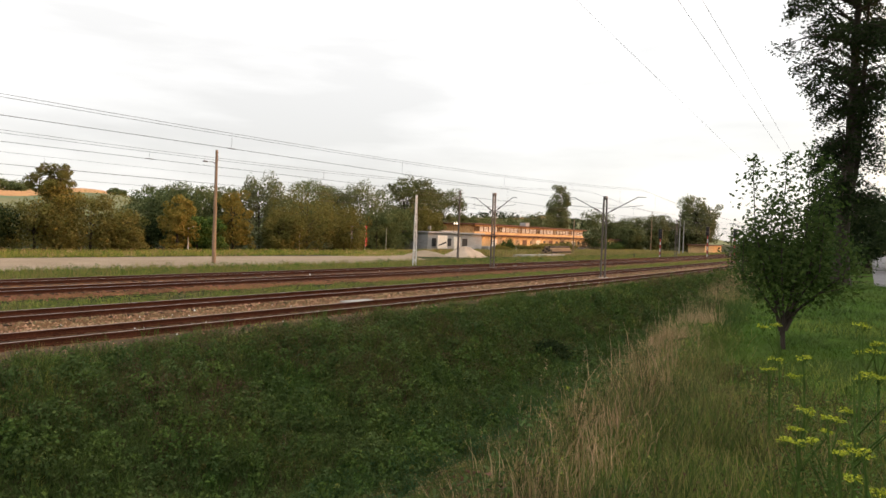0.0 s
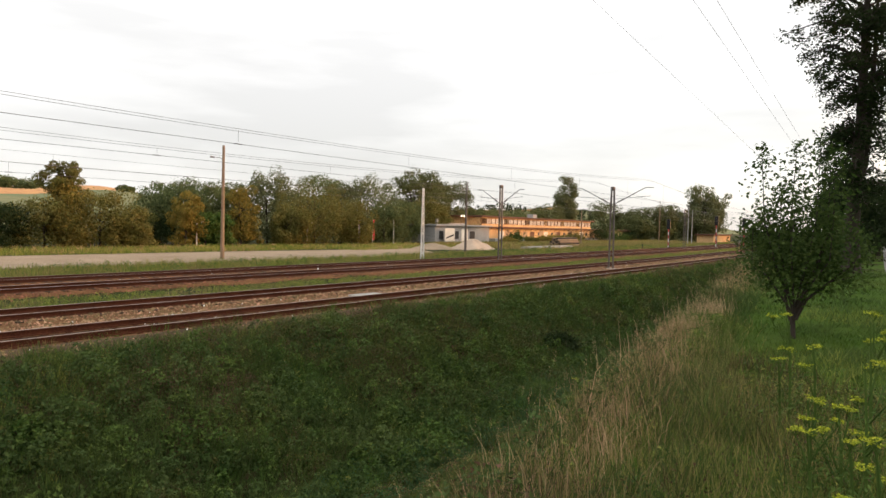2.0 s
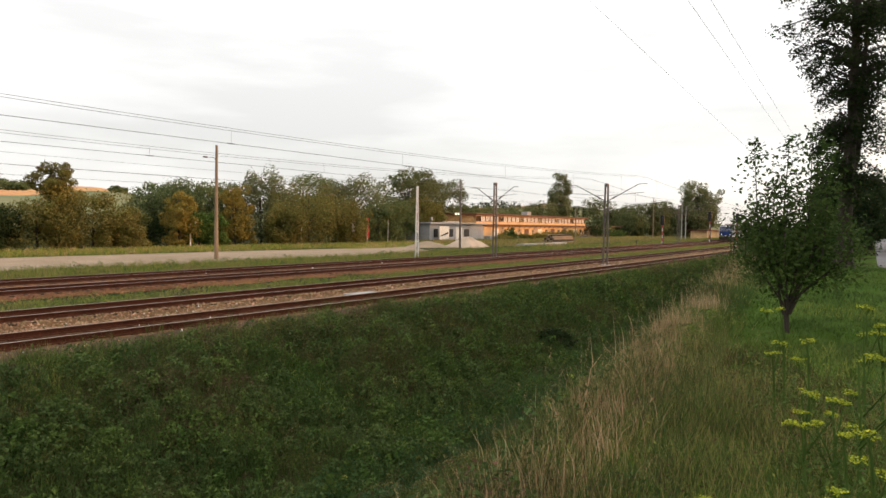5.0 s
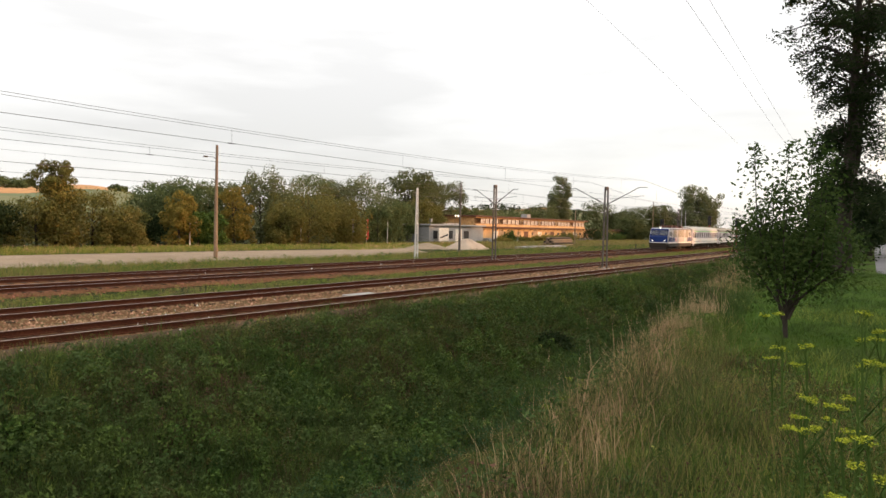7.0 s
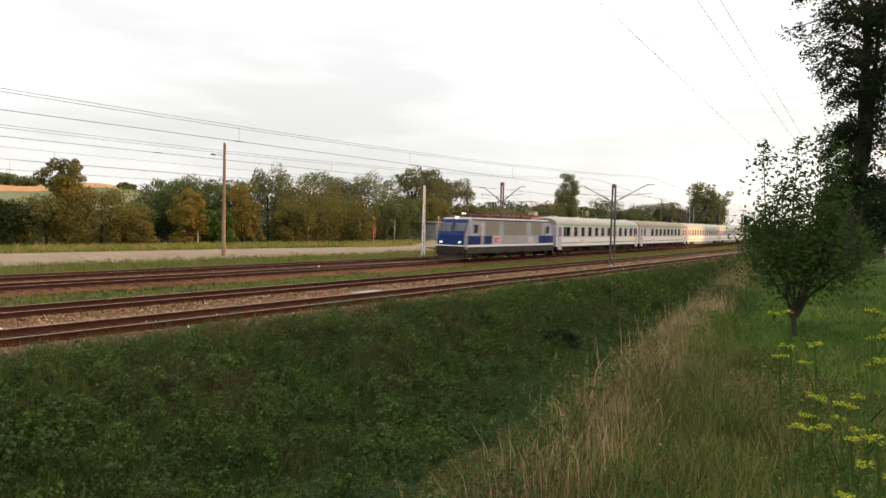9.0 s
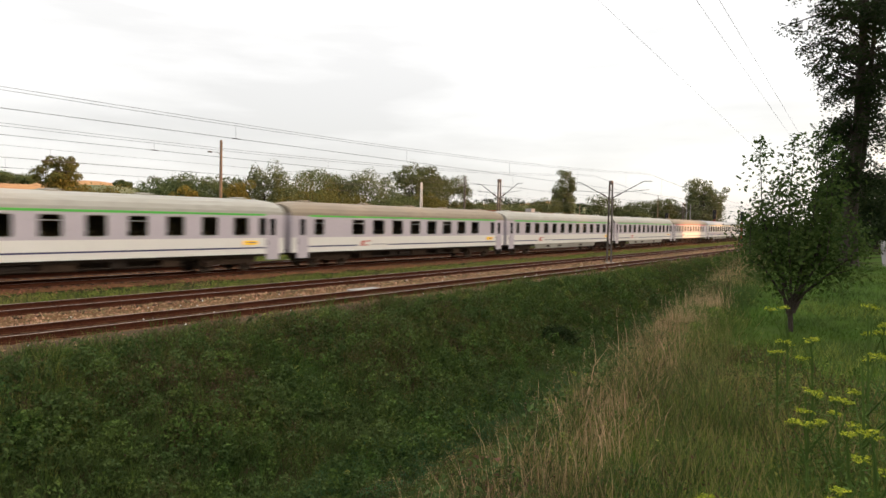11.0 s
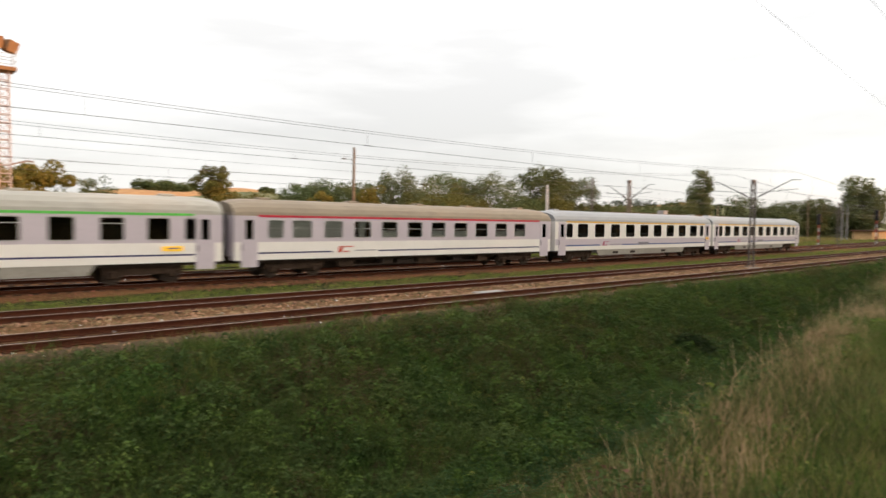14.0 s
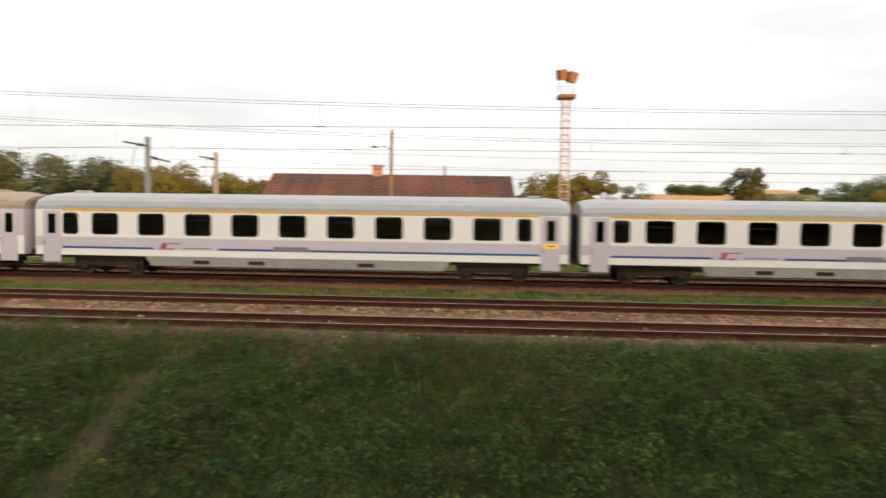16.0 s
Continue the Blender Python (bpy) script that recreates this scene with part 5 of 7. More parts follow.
# ---- poles, lamps, signals ----
def wooden_pole(x, y, top, label, mat_name="wood_pole", fittings=True, r=0.13):
    z0 = float(ground_z(x, y))
    t = thing("pole", label, "pole", "poles beyond the tracks", pose(x, y, z0))
    part("shaft", Shape().tube([(0, 0, 0), (0.02, 0, (top - z0) * 0.5), (0.05, 0, top - z0)], [r * 1.25, r, r * 0.72], 10), M[mat_name], t)
    if fittings:
        hz = top - z0
        part("lamp_arm", Shape().tube([(0, 0, hz - 1.35), (-0.35, 0, hz - 1.15), (-0.75, 0, hz - 1.18)], 0.03, 6), M["mast_steel"], t)
        part("lamp_head", Shape().loft([[(-1.15 + a * q, b * q, hz - 1.25 + c_) for a, b in ((-0.25, -0.1), (0.25, -0.1), (0.25, 0.1), (-0.25, 0.1))] for c_, q in ((0, 0.7), (0.06, 1.0), (0.13, 0.6))]), M["mast_steel"], t)
        for k in range(3):
            part("insulator", Shape().tube([(0.1, 0, hz - 0.25 - k * 0.3), (0.22, 0, hz - 0.25 - k * 0.3)], 0.05, 6), M["insulator"], t)
    return t


wooden_pole(37.5, 52.0, 10.2, "tall wooden lamp pole beside the gravel road", r=0.16)
wooden_pole(69.3, 45.5, 8.8, "leaning wooden pole near the gravel heap", fittings=True, mat_name="mast_steel")
wooden_pole(-4.5, 45.0, 9.1, "wooden pole with insulators beyond the tracks", fittings=True)
wooden_pole(-22.3, 60.0, 8.7, "distant wooden pole by the station house", fittings=True)
wooden_pole(140, 60, 7.5, "grey wooden pole near the warehouse", fittings=False)
wooden_pole(206, 62, 12.5, "thin grey pole by the dark trees", fittings=False)
wooden_pole(178, 46, 10, "grey line-side pole beside the far track", fittings=False, mat_name="concrete")
wooden_pole(186, 47, 9, "weathered post in the verge", fittings=False, mat_name="concrete")


def twin_pole():
    x, y = 51.8, 39.2
    z0 = float(ground_z(x, y))
    t = thing("white_pole", "white double concrete pole between verge and track", "pole", "", pose(x, y, z0))
    for d in (-0.17, 0.17):
        part("leg", Shape().tube([(d * 1.3, 0, 0), (d * 0.5, 0, 7.3)], [0.085, 0.06], 8), M["white_pole"], t)
    for k in range(7):
        part("spacer", Shape().box(-0.17, 0.17, -0.04, 0.04, 0.7 + k, 0.82 + k), M["white_pole"], t)
    part("stub_arm", Shape().tube([(-0.5, 0, 6.8), (0.3, 0, 6.9)], 0.025, 6), M["mast_steel"], t)


twin_pole()


def yard_lamp(x, y, hgt, label):
    z0 = float(ground_z(x, y))
    t = thing("yard_lamp", label, "street lamp", "yard lamps", pose(x, y, z0))
    part("post", Shape().tube([(0, 0, 0), (0, 0, hgt)], [0.10, 0.07], 8), M["white_pole"], t)
    part("arm", Shape().tube([(0, 0, hgt - 0.05), (0.5, -0.1, hgt + 0.12)], 0.035, 6), M["white_pole"], t)
    part("lamp_head", Shape().loft([[(0.75 + a * q, -0.12 + b * q, hgt + 0.1 + c_) for a, b in ((-0.3, -0.1), (0.3, -0.1), (0.3, 0.1), (-0.3, 0.1))] for c_, q in ((0, 0.7), (0.06, 1.0), (0.14, 0.6))]), M["white_pole"], t)


yard_lamp(53.5, 80.0, 3.3, "short concrete yard lamp before the trees")
yard_lamp(73.6, 79.5, 3.6, "short concrete yard lamp by the willows")
yard_lamp(97.0, 80.5, 6.2, "yard lamp post beside the flags")

M["red_cloth"] = mat("red_banner_cloth", (0.42, 0.025, 0.04), (0.36, 0.02, 0.035), 2, 0.8, 0.1)
M["blue_cloth"] = mat("faded_blue_banner_cloth", (0.20, 0.19, 0.26), (0.17, 0.16, 0.23), 2, 0.8, 0.1)
for fx, fy, ft, fm in ((86.4, 80.0, 4.3, "blue_cloth"), (90.3, 80.0, 4.2, "red_cloth")):
    t = thing("banner_flag", "tall narrow " + ("red" if fm[0] == "r" else "faded blue") + " banner on a pole", "flag", "banner flags", pose(fx, fy, -0.5))
    part("pole", Shape().tube([(0, 0, 0), (0, 0, ft + 0.6)], 0.035, 6), M["white_pole"], t)
    b_ = Shape()
    b_.loft([[(0.04, 0.0, z), (0.30, 0.06 * math.sin(z * 2), z), (0.52, 0.10 * math.sin(z * 2 + 1), z), (0.52, 0.10 * math.sin(z * 2 + 1) + 0.012, z), (0.30, 0.06 * math.sin(z * 2) + 0.012, z), (0.04, 0.012, z)] for z in np.linspace(0.9, ft + 0.4, 9)])
    part("banner", b_, M[fm], t)


M["signal_and_gap_black"] = mat("signal_paint_and_gap_black", (0.02, 0.02, 0.022), (0.015, 0.015, 0.016), 3, 0.6, 0.0)
M["signal_red"] = mat("signal_red_band", (0.45, 0.04, 0.03), (0.4, 0.035, 0.03), 3, 0.5, 0.0)


def signal(x, y, hgt, label, face=-1):
    z0 = float(ground_z(x, y))
    t = thing("railway_signal", label, "railway signal", "railway signals", pose(x, y, z0))
    n = 6
    for k in range(n):
        part("mast_band", Shape().tube([(0, 0, hgt * k / n), (0, 0, hgt * (k + 1) / n)], 0.085, 8), M["white_pole"] if k % 2 == 0 else M["signal_red"], t)
    head = Shape()
    head.box(-0.16, 0.16, -0.36, 0.36, hgt - 0.1, hgt + 1.9, 0, 0.05)
    part("signal_head", head, M["signal_and_gap_black"], t)
    for k in range(3):
        part("lens_hood", Shape().tube([(-0.16, 0, hgt + 0.3 + 0.55 * k), (-0.42, 0, hgt + 0.3 + 0.55 * k)], 0.14, 10), M["signal_and_gap_black"], t)
    part("ladder", Shape().box(0.2, 0.24, -0.2, 0.2, 0.2, hgt), M["mast_steel"], t)


signal(133.5, 38.3, 4.1, "line-side signal on a banded mast beyond the tracks")
signal(149.0, 27.0, 4.8, "black signal head on a red and white mast")
signal(152.0, 33.2, 5.0, "second black signal head on a banded mast")
for gx, gy_ in ((200, 33), (215, 40), (232, 36)):
    catenary_mast(gx, gy_ - off(gx), 8.0, (-2.5,), "far grey overhead line mast beyond the signals")


# ---- floodlight tower ----
def light_tower():
    x, y, top = 9.75, 58.0, 15.75
    z0 = float(ground_z(x, y))
    t = thing("floodlight_tower", "tall lattice floodlight tower with platform and lamp boxes", "floodlight tower", "", pose(x, y, z0))
    w = 0.42
    M["lattice"] = mat("weathered_red_white_lattice", (0.60, 0.50, 0.45), (0.50, 0.36, 0.30), 1.2, 0.7, 0.1, metal=0.2)
    for sx in (-1, 1):
        for sy in (-1, 1):
            part("leg", Shape().tube([(sx * w, sy * w, 0), (sx * w * 0.8, sy * w * 0.8, top - 1.4)], 0.032, 6), M["lattice"], t)
    for k in range(22):
        z = 0.4 + k * 0.63
        q = w * (1 - 0.2 * z / top)
        br = Shape()
        for a, b in (((-q, -q), (q, -q)), ((q, -q), (q, q)), ((q, q), (-q, q)), ((-q, q), (-q, -q))):
            br.tube([(*a, z), (*b, z)], 0.035, 4)
            br.tube([(*a, z), (*b, z + 0.63)], 0.018, 4)
        part("bracing", br, M["lattice"], t)
    M["rusty_sheet"] = mat("rust_brown_sheet", (0.30, 0.15, 0.06), (0.22, 0.11, 0.05), 2, 0.7, 0.1)
    part("platform", Shape().box(-0.75, 0.75, -0.75, 0.75, top - 1.45, top - 1.15, 0, 0.03), M["rusty_sheet"], t)
    rl = Shape()
    for z in (top - 0.7, top - 0.2):
        for a, b in (((-0.7, -0.7), (0.7, -0.7)), ((0.7, -0.7), (0.7, 0.7)), ((0.7, 0.7), (-0.7, 0.7)), ((-0.7, 0.7), (-0.7, -0.7))):
            rl.tube([(*a, z), (*b, z)], 0.022, 4)
    for a in ((-0.7, -0.7), (0.7, -0.7), (0.7, 0.7), (-0.7, 0.7)):
        rl.tube([(*a, top - 1.2), (*a, top + 0.1)], 0.025, 4)
    part("railing", rl, M["white_pole"], t)
    for dx, dz, ry in ((-0.45, 0.62, -12), (0.45, 0.42, 14)):
        b = part("floodlight", Shape().box(-0.38, 0.38, -0.42, 0.42, -0.45, 0.45, 0, 0.05), M["rusty_sheet"], t)
        b.matrix_basis = pose(dx, -0.2, top + dz, 10, ry, 20)
    part("arm_lamp", Shape().tube([(w, 0, 7.4), (1.5, 0, 7.75), (1.9, 0, 7.7)], 0.06, 6), M["rusty_sheet"], t)


light_tower()


# ---- station house with tiled roof ----
def station_house():
    x0, x1, y0, y1, eave, ridge = -17.5, 5.4, 56.0, 68.0, 3.9, 7.15
    t = thing("station_house", "long house with a weathered red tiled roof", "house")
    M["plaster"] = mat("old_plaster", (0.45, 0.40, 0.33), (0.38, 0.33, 0.27), 0.8, 0.9, 0.2)
    part("wall", Shape().box(x0 + 0.4, x1 - 0.4, y0 + 0.5, y1 - 0.5, -0.6, eave), M["plaster"], t)
    M["roof_tile"] = mat("weathered_roof_tiles", (0.082, 0.052, 0.044), (0.150, 0.072, 0.040), 0.16, 0.9, 0.3, fine=9, c=(0.085, 0.058, 0.048), island=0.22, spec=0.06)
    ym = (y0 + y1) / 2
    rf = Shape()
    rf.loft([[(x0 - 0.0, y0, eave), (x0, ym, ridge), (x0, y1, eave), (x0, y1, eave - 0.15), (x0, ym, ridge - 0.2), (x0, y0, eave - 0.15)],
             [(x1, y0, eave), (x1, ym, ridge), (x1, y1, eave), (x1, y1, eave - 0.15), (x1, ym, ridge - 0.2), (x1, y0, eave - 0.15)]])
    roof = part("roof", rf, M["roof_tile"], t)
    rows = 22
    for r in range(rows):
        s = Shape()
        a0, a1 = r / rows, (r + 1.15) / rows
        xx = x0
        while xx < x1 - 0.1:
            w = min(random.uniform(0.24, 0.36), x1 - xx)
            j = random.uniform(-0.008, 0.012)
            ya, za, yb, zb = y0 + (ym - y0) * a0, eave + (ridge - eave) * a0, y0 + (ym - y0) * min(a1, 1), eave + (ridge - eave) * min(a1, 1)
            s.add([(xx, ya, za + 0.05 + j), (xx + w - 0.01, ya, za + 0.05 + j), (xx + w - 0.01, yb, zb + 0.012), (xx, yb, zb + 0.012), (xx, ya, za + 0.012), (xx + w - 0.01, ya, za + 0.012)], [(0, 1, 2, 3), (4, 5, 1, 0)])
            xx += w
        part("tile_course", s, M["roof_tile"], roof)["kind"] = "stuff"
    M["brick_pale"] = mat("sunlit_chimney_brick", (0.42, 0.30, 0.19), (0.34, 0.23, 0.15), 3, 0.9, 0.3)
    ch = Shape()
    ch.box(-7.9, -7.0, ym - 0.45, ym + 0.45, ridge - 0.6, ridge + 0.75)
    ch.box(-8.0, -6.9, ym - 0.55, ym + 0.55, ridge + 0.75, ridge + 0.9)
    part("chimney", ch, M["brick_pale"], t)
    part("vent_pipe", Shape().tube([(-1.0, ym, ridge - 0.2), (-1.0, ym, ridge + 0.9)], 0.12, 8), M["concrete"], t)


station_house()


# ---- warehouse and grey workshop ----
def warehouse():
    M["wall_ochre"] = mat("ochre_plaster_wall", (0.68, 0.44, 0.21), (0.52, 0.33, 0.16), 0.25, 0.9, 0.2, c=(0.40, 0.22, 0.10))
    M["wall_grey"] = mat("grey_block_wall", (0.36, 0.35, 0.34), (0.30, 0.29, 0.285), 0.4, 0.9, 0.2)
    M["roof_brown"] = mat("rusty_brown_roofing", (0.150, 0.065, 0.040), (0.105, 0.052, 0.036), 0.4, 0.85, 0.2)
    M["wall_white"] = mat("dirty_white_panel", (0.78, 0.72, 0.64), (0.68, 0.62, 0.54), 0.5, 0.8, 0.1)
    t = thing("warehouse", "long two-storey ochre goods warehouse with a row of upper windows", "building")
    y0 = 80.0
    part("lower_wall", Shape().box(131, 206, y0, y0 + 22, -0.6, 3.05), M["wall_ochre"], t)
    part("canopy", Shape().box(130.4, 206.5, y0 - 0.9, y0 + 3.6, 3.05, 3.40, 0, 0.05), M["roof_brown"], t)
    up = Shape()
    up.box(135, 204, y0 + 4, y0 + 20, 3.3, 4.05)
    up.box(135, 204, y0 + 4, y0 + 20, 5.45, 5.75)
    up.box(135, 204, y0 + 4.6, y0 + 20, 4.0, 5.5)
    part("upper_wall", up, M["wall_ochre"], t)
    part("roof", Shape().box(134, 205, y0 + 3.2, y0 + 21, 5.75, 6.1, 0, 0.05), M["roof_brown"], t)
    for k in range(30):
        x = 136.2 + k * 2.28
        w = part("window", window_frame(2.0, 1.3, 0.02, 0.06, 0.1), M["roof_brown"], t)
        w.matrix_basis = pose(x, y0 + 4.02, 4.75)
        pn = Shape()
        for j in range(3):
            a = -0.87 + 0.58 * j
            pn.add([(a, 0.05, -0.62), (a + 0.55, 0.05, -0.62), (a + 0.55, 0.05, 0.62), (a, 0.05, 0.62)], [(0, 1, 2, 3)])
        part("pane", pn, M["wall_white"] if k % 5 else M["window_glass"], w)
        bar = Shape()
        for j in (1, 2):
            bar.box(-0.875 + 0.583 * j - 0.03, -0.875 + 0.583 * j + 0.03, 0.0, 0.05, -0.62, 0.62)
        part("glazing_bar", bar, M["roof_brown"], w)
    for k in range(9):
        x = 138 + k * 8.1
        d = part("gate", Shape().box(x - 1.2, x + 1.2, y0 - 0.06, y0 + 0.02, -0.2, 2.3, 0, 0.02), M["roof_brown"] if k % 3 else M["wall_white"], t)
        v = part("lower_window", window_frame(1.5, 0.7, 0.02, 0.06, 0.1), M["roof_brown"], t)
        v.matrix_basis = pose(x + 4, y0 - 0.005, 1.7)
        g = Shape()
        g.add([(-0.75, -0.004, -0.35), (0.75, -0.004, -0.35), (0.75, -0.004, 0.35), (-0.75, -0.004, 0.35)], [(0, 1, 2, 3)])
        # flat black quad: the dark room behind is put into its colour
        part("pane", g, M["signal_and_gap_black"], v)
    for k in range(26):
        x = 132 + k * 2.95
        part("canopy_bracket", Shape().tube([(x, y0 - 0.02, 2.45), (x, y0 - 0.8, 3.05)], 0.05, 5), M["roof_brown"], t)
    for k in range(7):
        x = 141 + k * 9.3
        part("wall_patch", Shape().box(x - 1.3, x + 1.1, y0 - 0.015, y0 + 0.01, 0.2 + 0.3 * (k % 3), 2.7 - 0.4 * (k % 2)), M["brick_pale"], t)
    part("loading_dock", Shape().box(131, 206, y0 - 2.4, y0, -0.6, 0.55, 0, 0.03), M["concrete"], t)
    part("roof_box", Shape().box(170, 172.4, y0 + 8, y0 + 10, 6.1, 7.3, 0, 0.04), M["wall_grey"], t)
    e = thing("warehouse_annex", "low ochre annex at the end of the warehouse", "building")
    part("wall", Shape().box(207, 228, y0 - 1, y0 + 12, -0.6, 3.0), M["wall_ochre"], e)
    part("roof", Shape().box(206.6, 228.6, y0 - 2.2, y0 + 13, 3.0, 3.4, 0, 0.05), M["roof_brown"], e)
    for k in range(5):
        # black sheets on the wall; the shade inside each doorway is painted
        part("doorway", Shape().box(209 + k * 4, 210.4 + k * 4, y0 - 1.05, y0 - 0.98, -0.4, 2.2, 0, 0.01), M["signal_and_gap_black"], e)
    g = thing("workshop", "flat-roofed grey workshop with dark openings", "building")
    part("wall", Shape().box(109.0, 130.8, 79.2, 86, -0.6, 3.25), M["wall_grey"], g)
    part("roof", Shape().box(108.6, 131.2, 78.6, 86.5, 3.25, 3.6, 0, 0.05), M["wall_grey"], g)
    part("lean_to", Shape().box(124, 131, 86.2, 92, 3.65, 4.0, 0, 0.03), M["wall_grey"], g)
    for x, w in ((111.2, 1.4), (117.0, 1.5), (123.3, 2.0)):
        # no hole is cut: a black box paints the shade inside
        part("opening", Shape().box(x - w / 2, x + w / 2, 79.1, 79.22, 0.5, 2.2, 0, 0.01), M["signal_and_gap_black"], g)
    part("white_door", Shape().box(118.7, 121.3, 79.05, 79.2, -0.3, 2.6, 0, 0.02), M["wall_white"], g)
    part("chimney_pot", Shape().box(113.5, 114.0, 82, 82.5, 3.6, 4.8), M["concrete"], g)
    s = thing("billboard", "white billboard with a slanted dark bar", "sign", "", pose(110.3, 77.6, -0.5))
    part("panel", Shape().box(0, 3.6, -0.06, 0.06, 0.5, 3.3, 0, 0.02), M["wall_white"], s)
    bar = Shape()
    bar.add([(0.4, -0.07, 1.1), (3.2, -0.07, 1.7), (3.2, -0.07, 2.1), (0.4, -0.07, 1.35)], [(0, 1, 2, 3)])
    part("marking", bar, M["signal_and_gap_black"], s)
    for x in (0.3, 3.3):
        part("post", Shape().tube([(x, 0.1, 0), (x, 0.1, 3.3)], 0.06, 6), M["mast_steel"], s)
    M["lit_lamp"] = mat("lit_yard_lamp", (1.0, 0.9, 0.75), (1.0, 0.9, 0.75), 2, 0.4, 0.0, emit=0.9)
    l_ = thing("floodlight_pair", "pair of lit floodlights on a short bracket", "floodlight", "", pose(118.3, 79.0, 3.6))
    part("bracket", Shape().tube([(0, 0, 0), (0, 0, 1.9), (1.0, 0, 1.9)], 0.06, 6), M["mast_steel"], l_)
    for x in (0.0, 1.0):
        part("lamp", Shape().tube([(x, -0.1, 1.95), (x, -0.25, 1.95)], 0.24, 12), M["lit_lamp"], l_)
    far = thing("shed", "small brown shed beside the far tracks", "building")
    part("wall", Shape().box(212, 236, 47, 52, -0.6, 2.2), M["wall_ochre"], far)
    part("roof", Shape().box(211, 237, 46.4, 52.6, 2.2, 2.5, 0, 0.04), M["roof_brown"], far)


warehouse()


for k, (sx, sy, sh, sr, sk) in enumerate(((139.5, 77.0, 3.0, 1.7, "leaf"), (188.0, 74.0, 4.6, 4.2, "leaf_dark"), (195.0, 74.5, 4.2, 4.0, "leaf"), (147, 76.5, 1.6, 1.8, "leaf_olive"),
                                             (155, 76.0, 2.0, 2.2, "leaf_gold"), (164, 76.5, 1.8, 2.2, "leaf_olive"), (173, 76.0, 2.3, 2.6, "leaf_olive"), (134, 76, 1.5, 2.0, "leaf_gold"), (212, 76, 2.4, 3, "leaf"), (220, 76.5, 3.0, 2.6, "leaf_dark"))):
    bush("leafy shrub growing in front of the warehouse", sx, sy, sh, sr, sk, n=1600, size=0.42, seed=80 + k, group="shrubs by the warehouse")


# ---- yard heaps ----
def heap(name, label, x, y, r, hgt, material, seed):
    rng = np.random.default_rng(seed)
    rs, an = np.linspace(0, 1, 12), np.linspace(0, 2 * np.pi, 37)[:-1]
    R_, A = np.meshgrid(rs, an, indexing="ij")
    k = 1 + 0.12 * np.sin(A * 3 + seed) + 0.06 * np.sin(A * 7)
    Z = hgt * (1 - R_ ** 1.15) * (1 + 0.08 * rng.normal(size=R_.shape) * (R_ > 0.1)) - 0.1 * R_ - 0.45
    V = np.stack([x + np.cos(A) * R_ * r * k, y + np.sin(A) * R_ * r * k, Z], -1).reshape(-1, 3)
    m = len(an)
    f = [(i * m + j, (i + 1) * m + j, (i + 1) * m + (j + 1) % m, i * m + (j + 1) % m) for i in range(11) for j in range(m)]
    return tagged(new(name, quick_mesh(name, V, np.array(f), material)), label, "heap")


M["gravel_pale"] = mat("pale_gravel", (0.44, 0.34, 0.25), (0.35, 0.27, 0.20), 0.8, 0.95, 0.6, fine=14)
heap("gravel_heap", "pale gravel heap beside the yard road", 87.5, 56.0, 3.6, 1.7, M["gravel_pale"], 3)
heap("rubble_heap", "grey rubble heap by the workshop", 82.5, 60.5, 4.0, 0.9, M["dirt_road"], 5)
for k, (lx, ly) in enumerate(((121, 56.5), (127, 57.2))):
    t = thing("log_stack", "stack of orange-brown cut timber", "timber stack", "timber stacks", pose(lx, ly, -0.45))
    for r in range(5):
        for j in range(7 - r):
            part("log", Shape().tube([(-2.6 + random.uniform(-0.3, 0.3), -1.4 + j * 0.42 + r * 0.2, 0.2 + r * 0.36), (2.6 + random.uniform(-0.3, 0.3), -1.4 + j * 0.42 + r * 0.2, 0.2 + r * 0.36)], 0.2, 7), M["bark"] if (r + 2 * j) % 3 == 1 else M["wood_pole"], t)
t = thing("slab_stack", "low stack of pale concrete slabs", "concrete slabs", "", pose(105.5, 51.3, -0.45))
for k in range(3):
    part("slab", Shape().box(-9 + k * 6, -3.5 + k * 6, -0.8, 0.8, 0.05, 0.45, 0, 0.03), M["concrete"], t)
solo("concrete_slab", Shape().box(-0.85, 0.85, -0.5, 0.5, 0, 0.10, 0, 0.02), M["concrete"], "flat pale concrete slab on the ballast", "slab", at=pose(22.4, 20.0, -0.33, 0, 0, -4))
solo("marker_post", Shape().tube([(0, 0, 0), (0, 0, 1.1)], 0.09, 8), M["signal_and_gap_black"], "short black marker post in the verge", "post", at=pose(118, 38.5, -0.45))


# ---- plants ----
def between(n, x0, x1, lo, hi, rng=RNG):
    x = rng.uniform(x0, x1, n)
    a, b = lo(x), hi(x)
    return x, a + (b - a) * rng.random(n)


def path_x(y):
    """Middle of the worn footpath that climbs the embankment."""
    return -7.45 + 0.16 * (y - 11.2) + 0.12 * np.sin(y * 1.7)


def footpath():
    s = Shape()
    rows_ = []
    for y in np.linspace(11.2, 16.0, 26):
        m_, w_ = float(path_x(y)), 0.30 + 0.1 * math.sin(y * 4.1)
        rows_.append([(m_ + d * w_, y, float(ground_z(m_ + d * w_, y)) + h_) for d, h_ in ((-1, -0.03), (-0.9, 0.03), (0, 0.02), (0.9, 0.03), (1, -0.03))])
    s.loft(rows_, caps=False, closed=False)
    M["earth"] = mat("worn_earth", (0.070, 0.050, 0.030), (0.045, 0.038, 0.020), 2.0, 0.95, 0.6, fine=12, c=(0.05, 0.05, 0.022), spec=0.03)
    solo("footpath", s, M["earth"], "worn brown earth footpath up the embankment", kind="structure")


footpath()


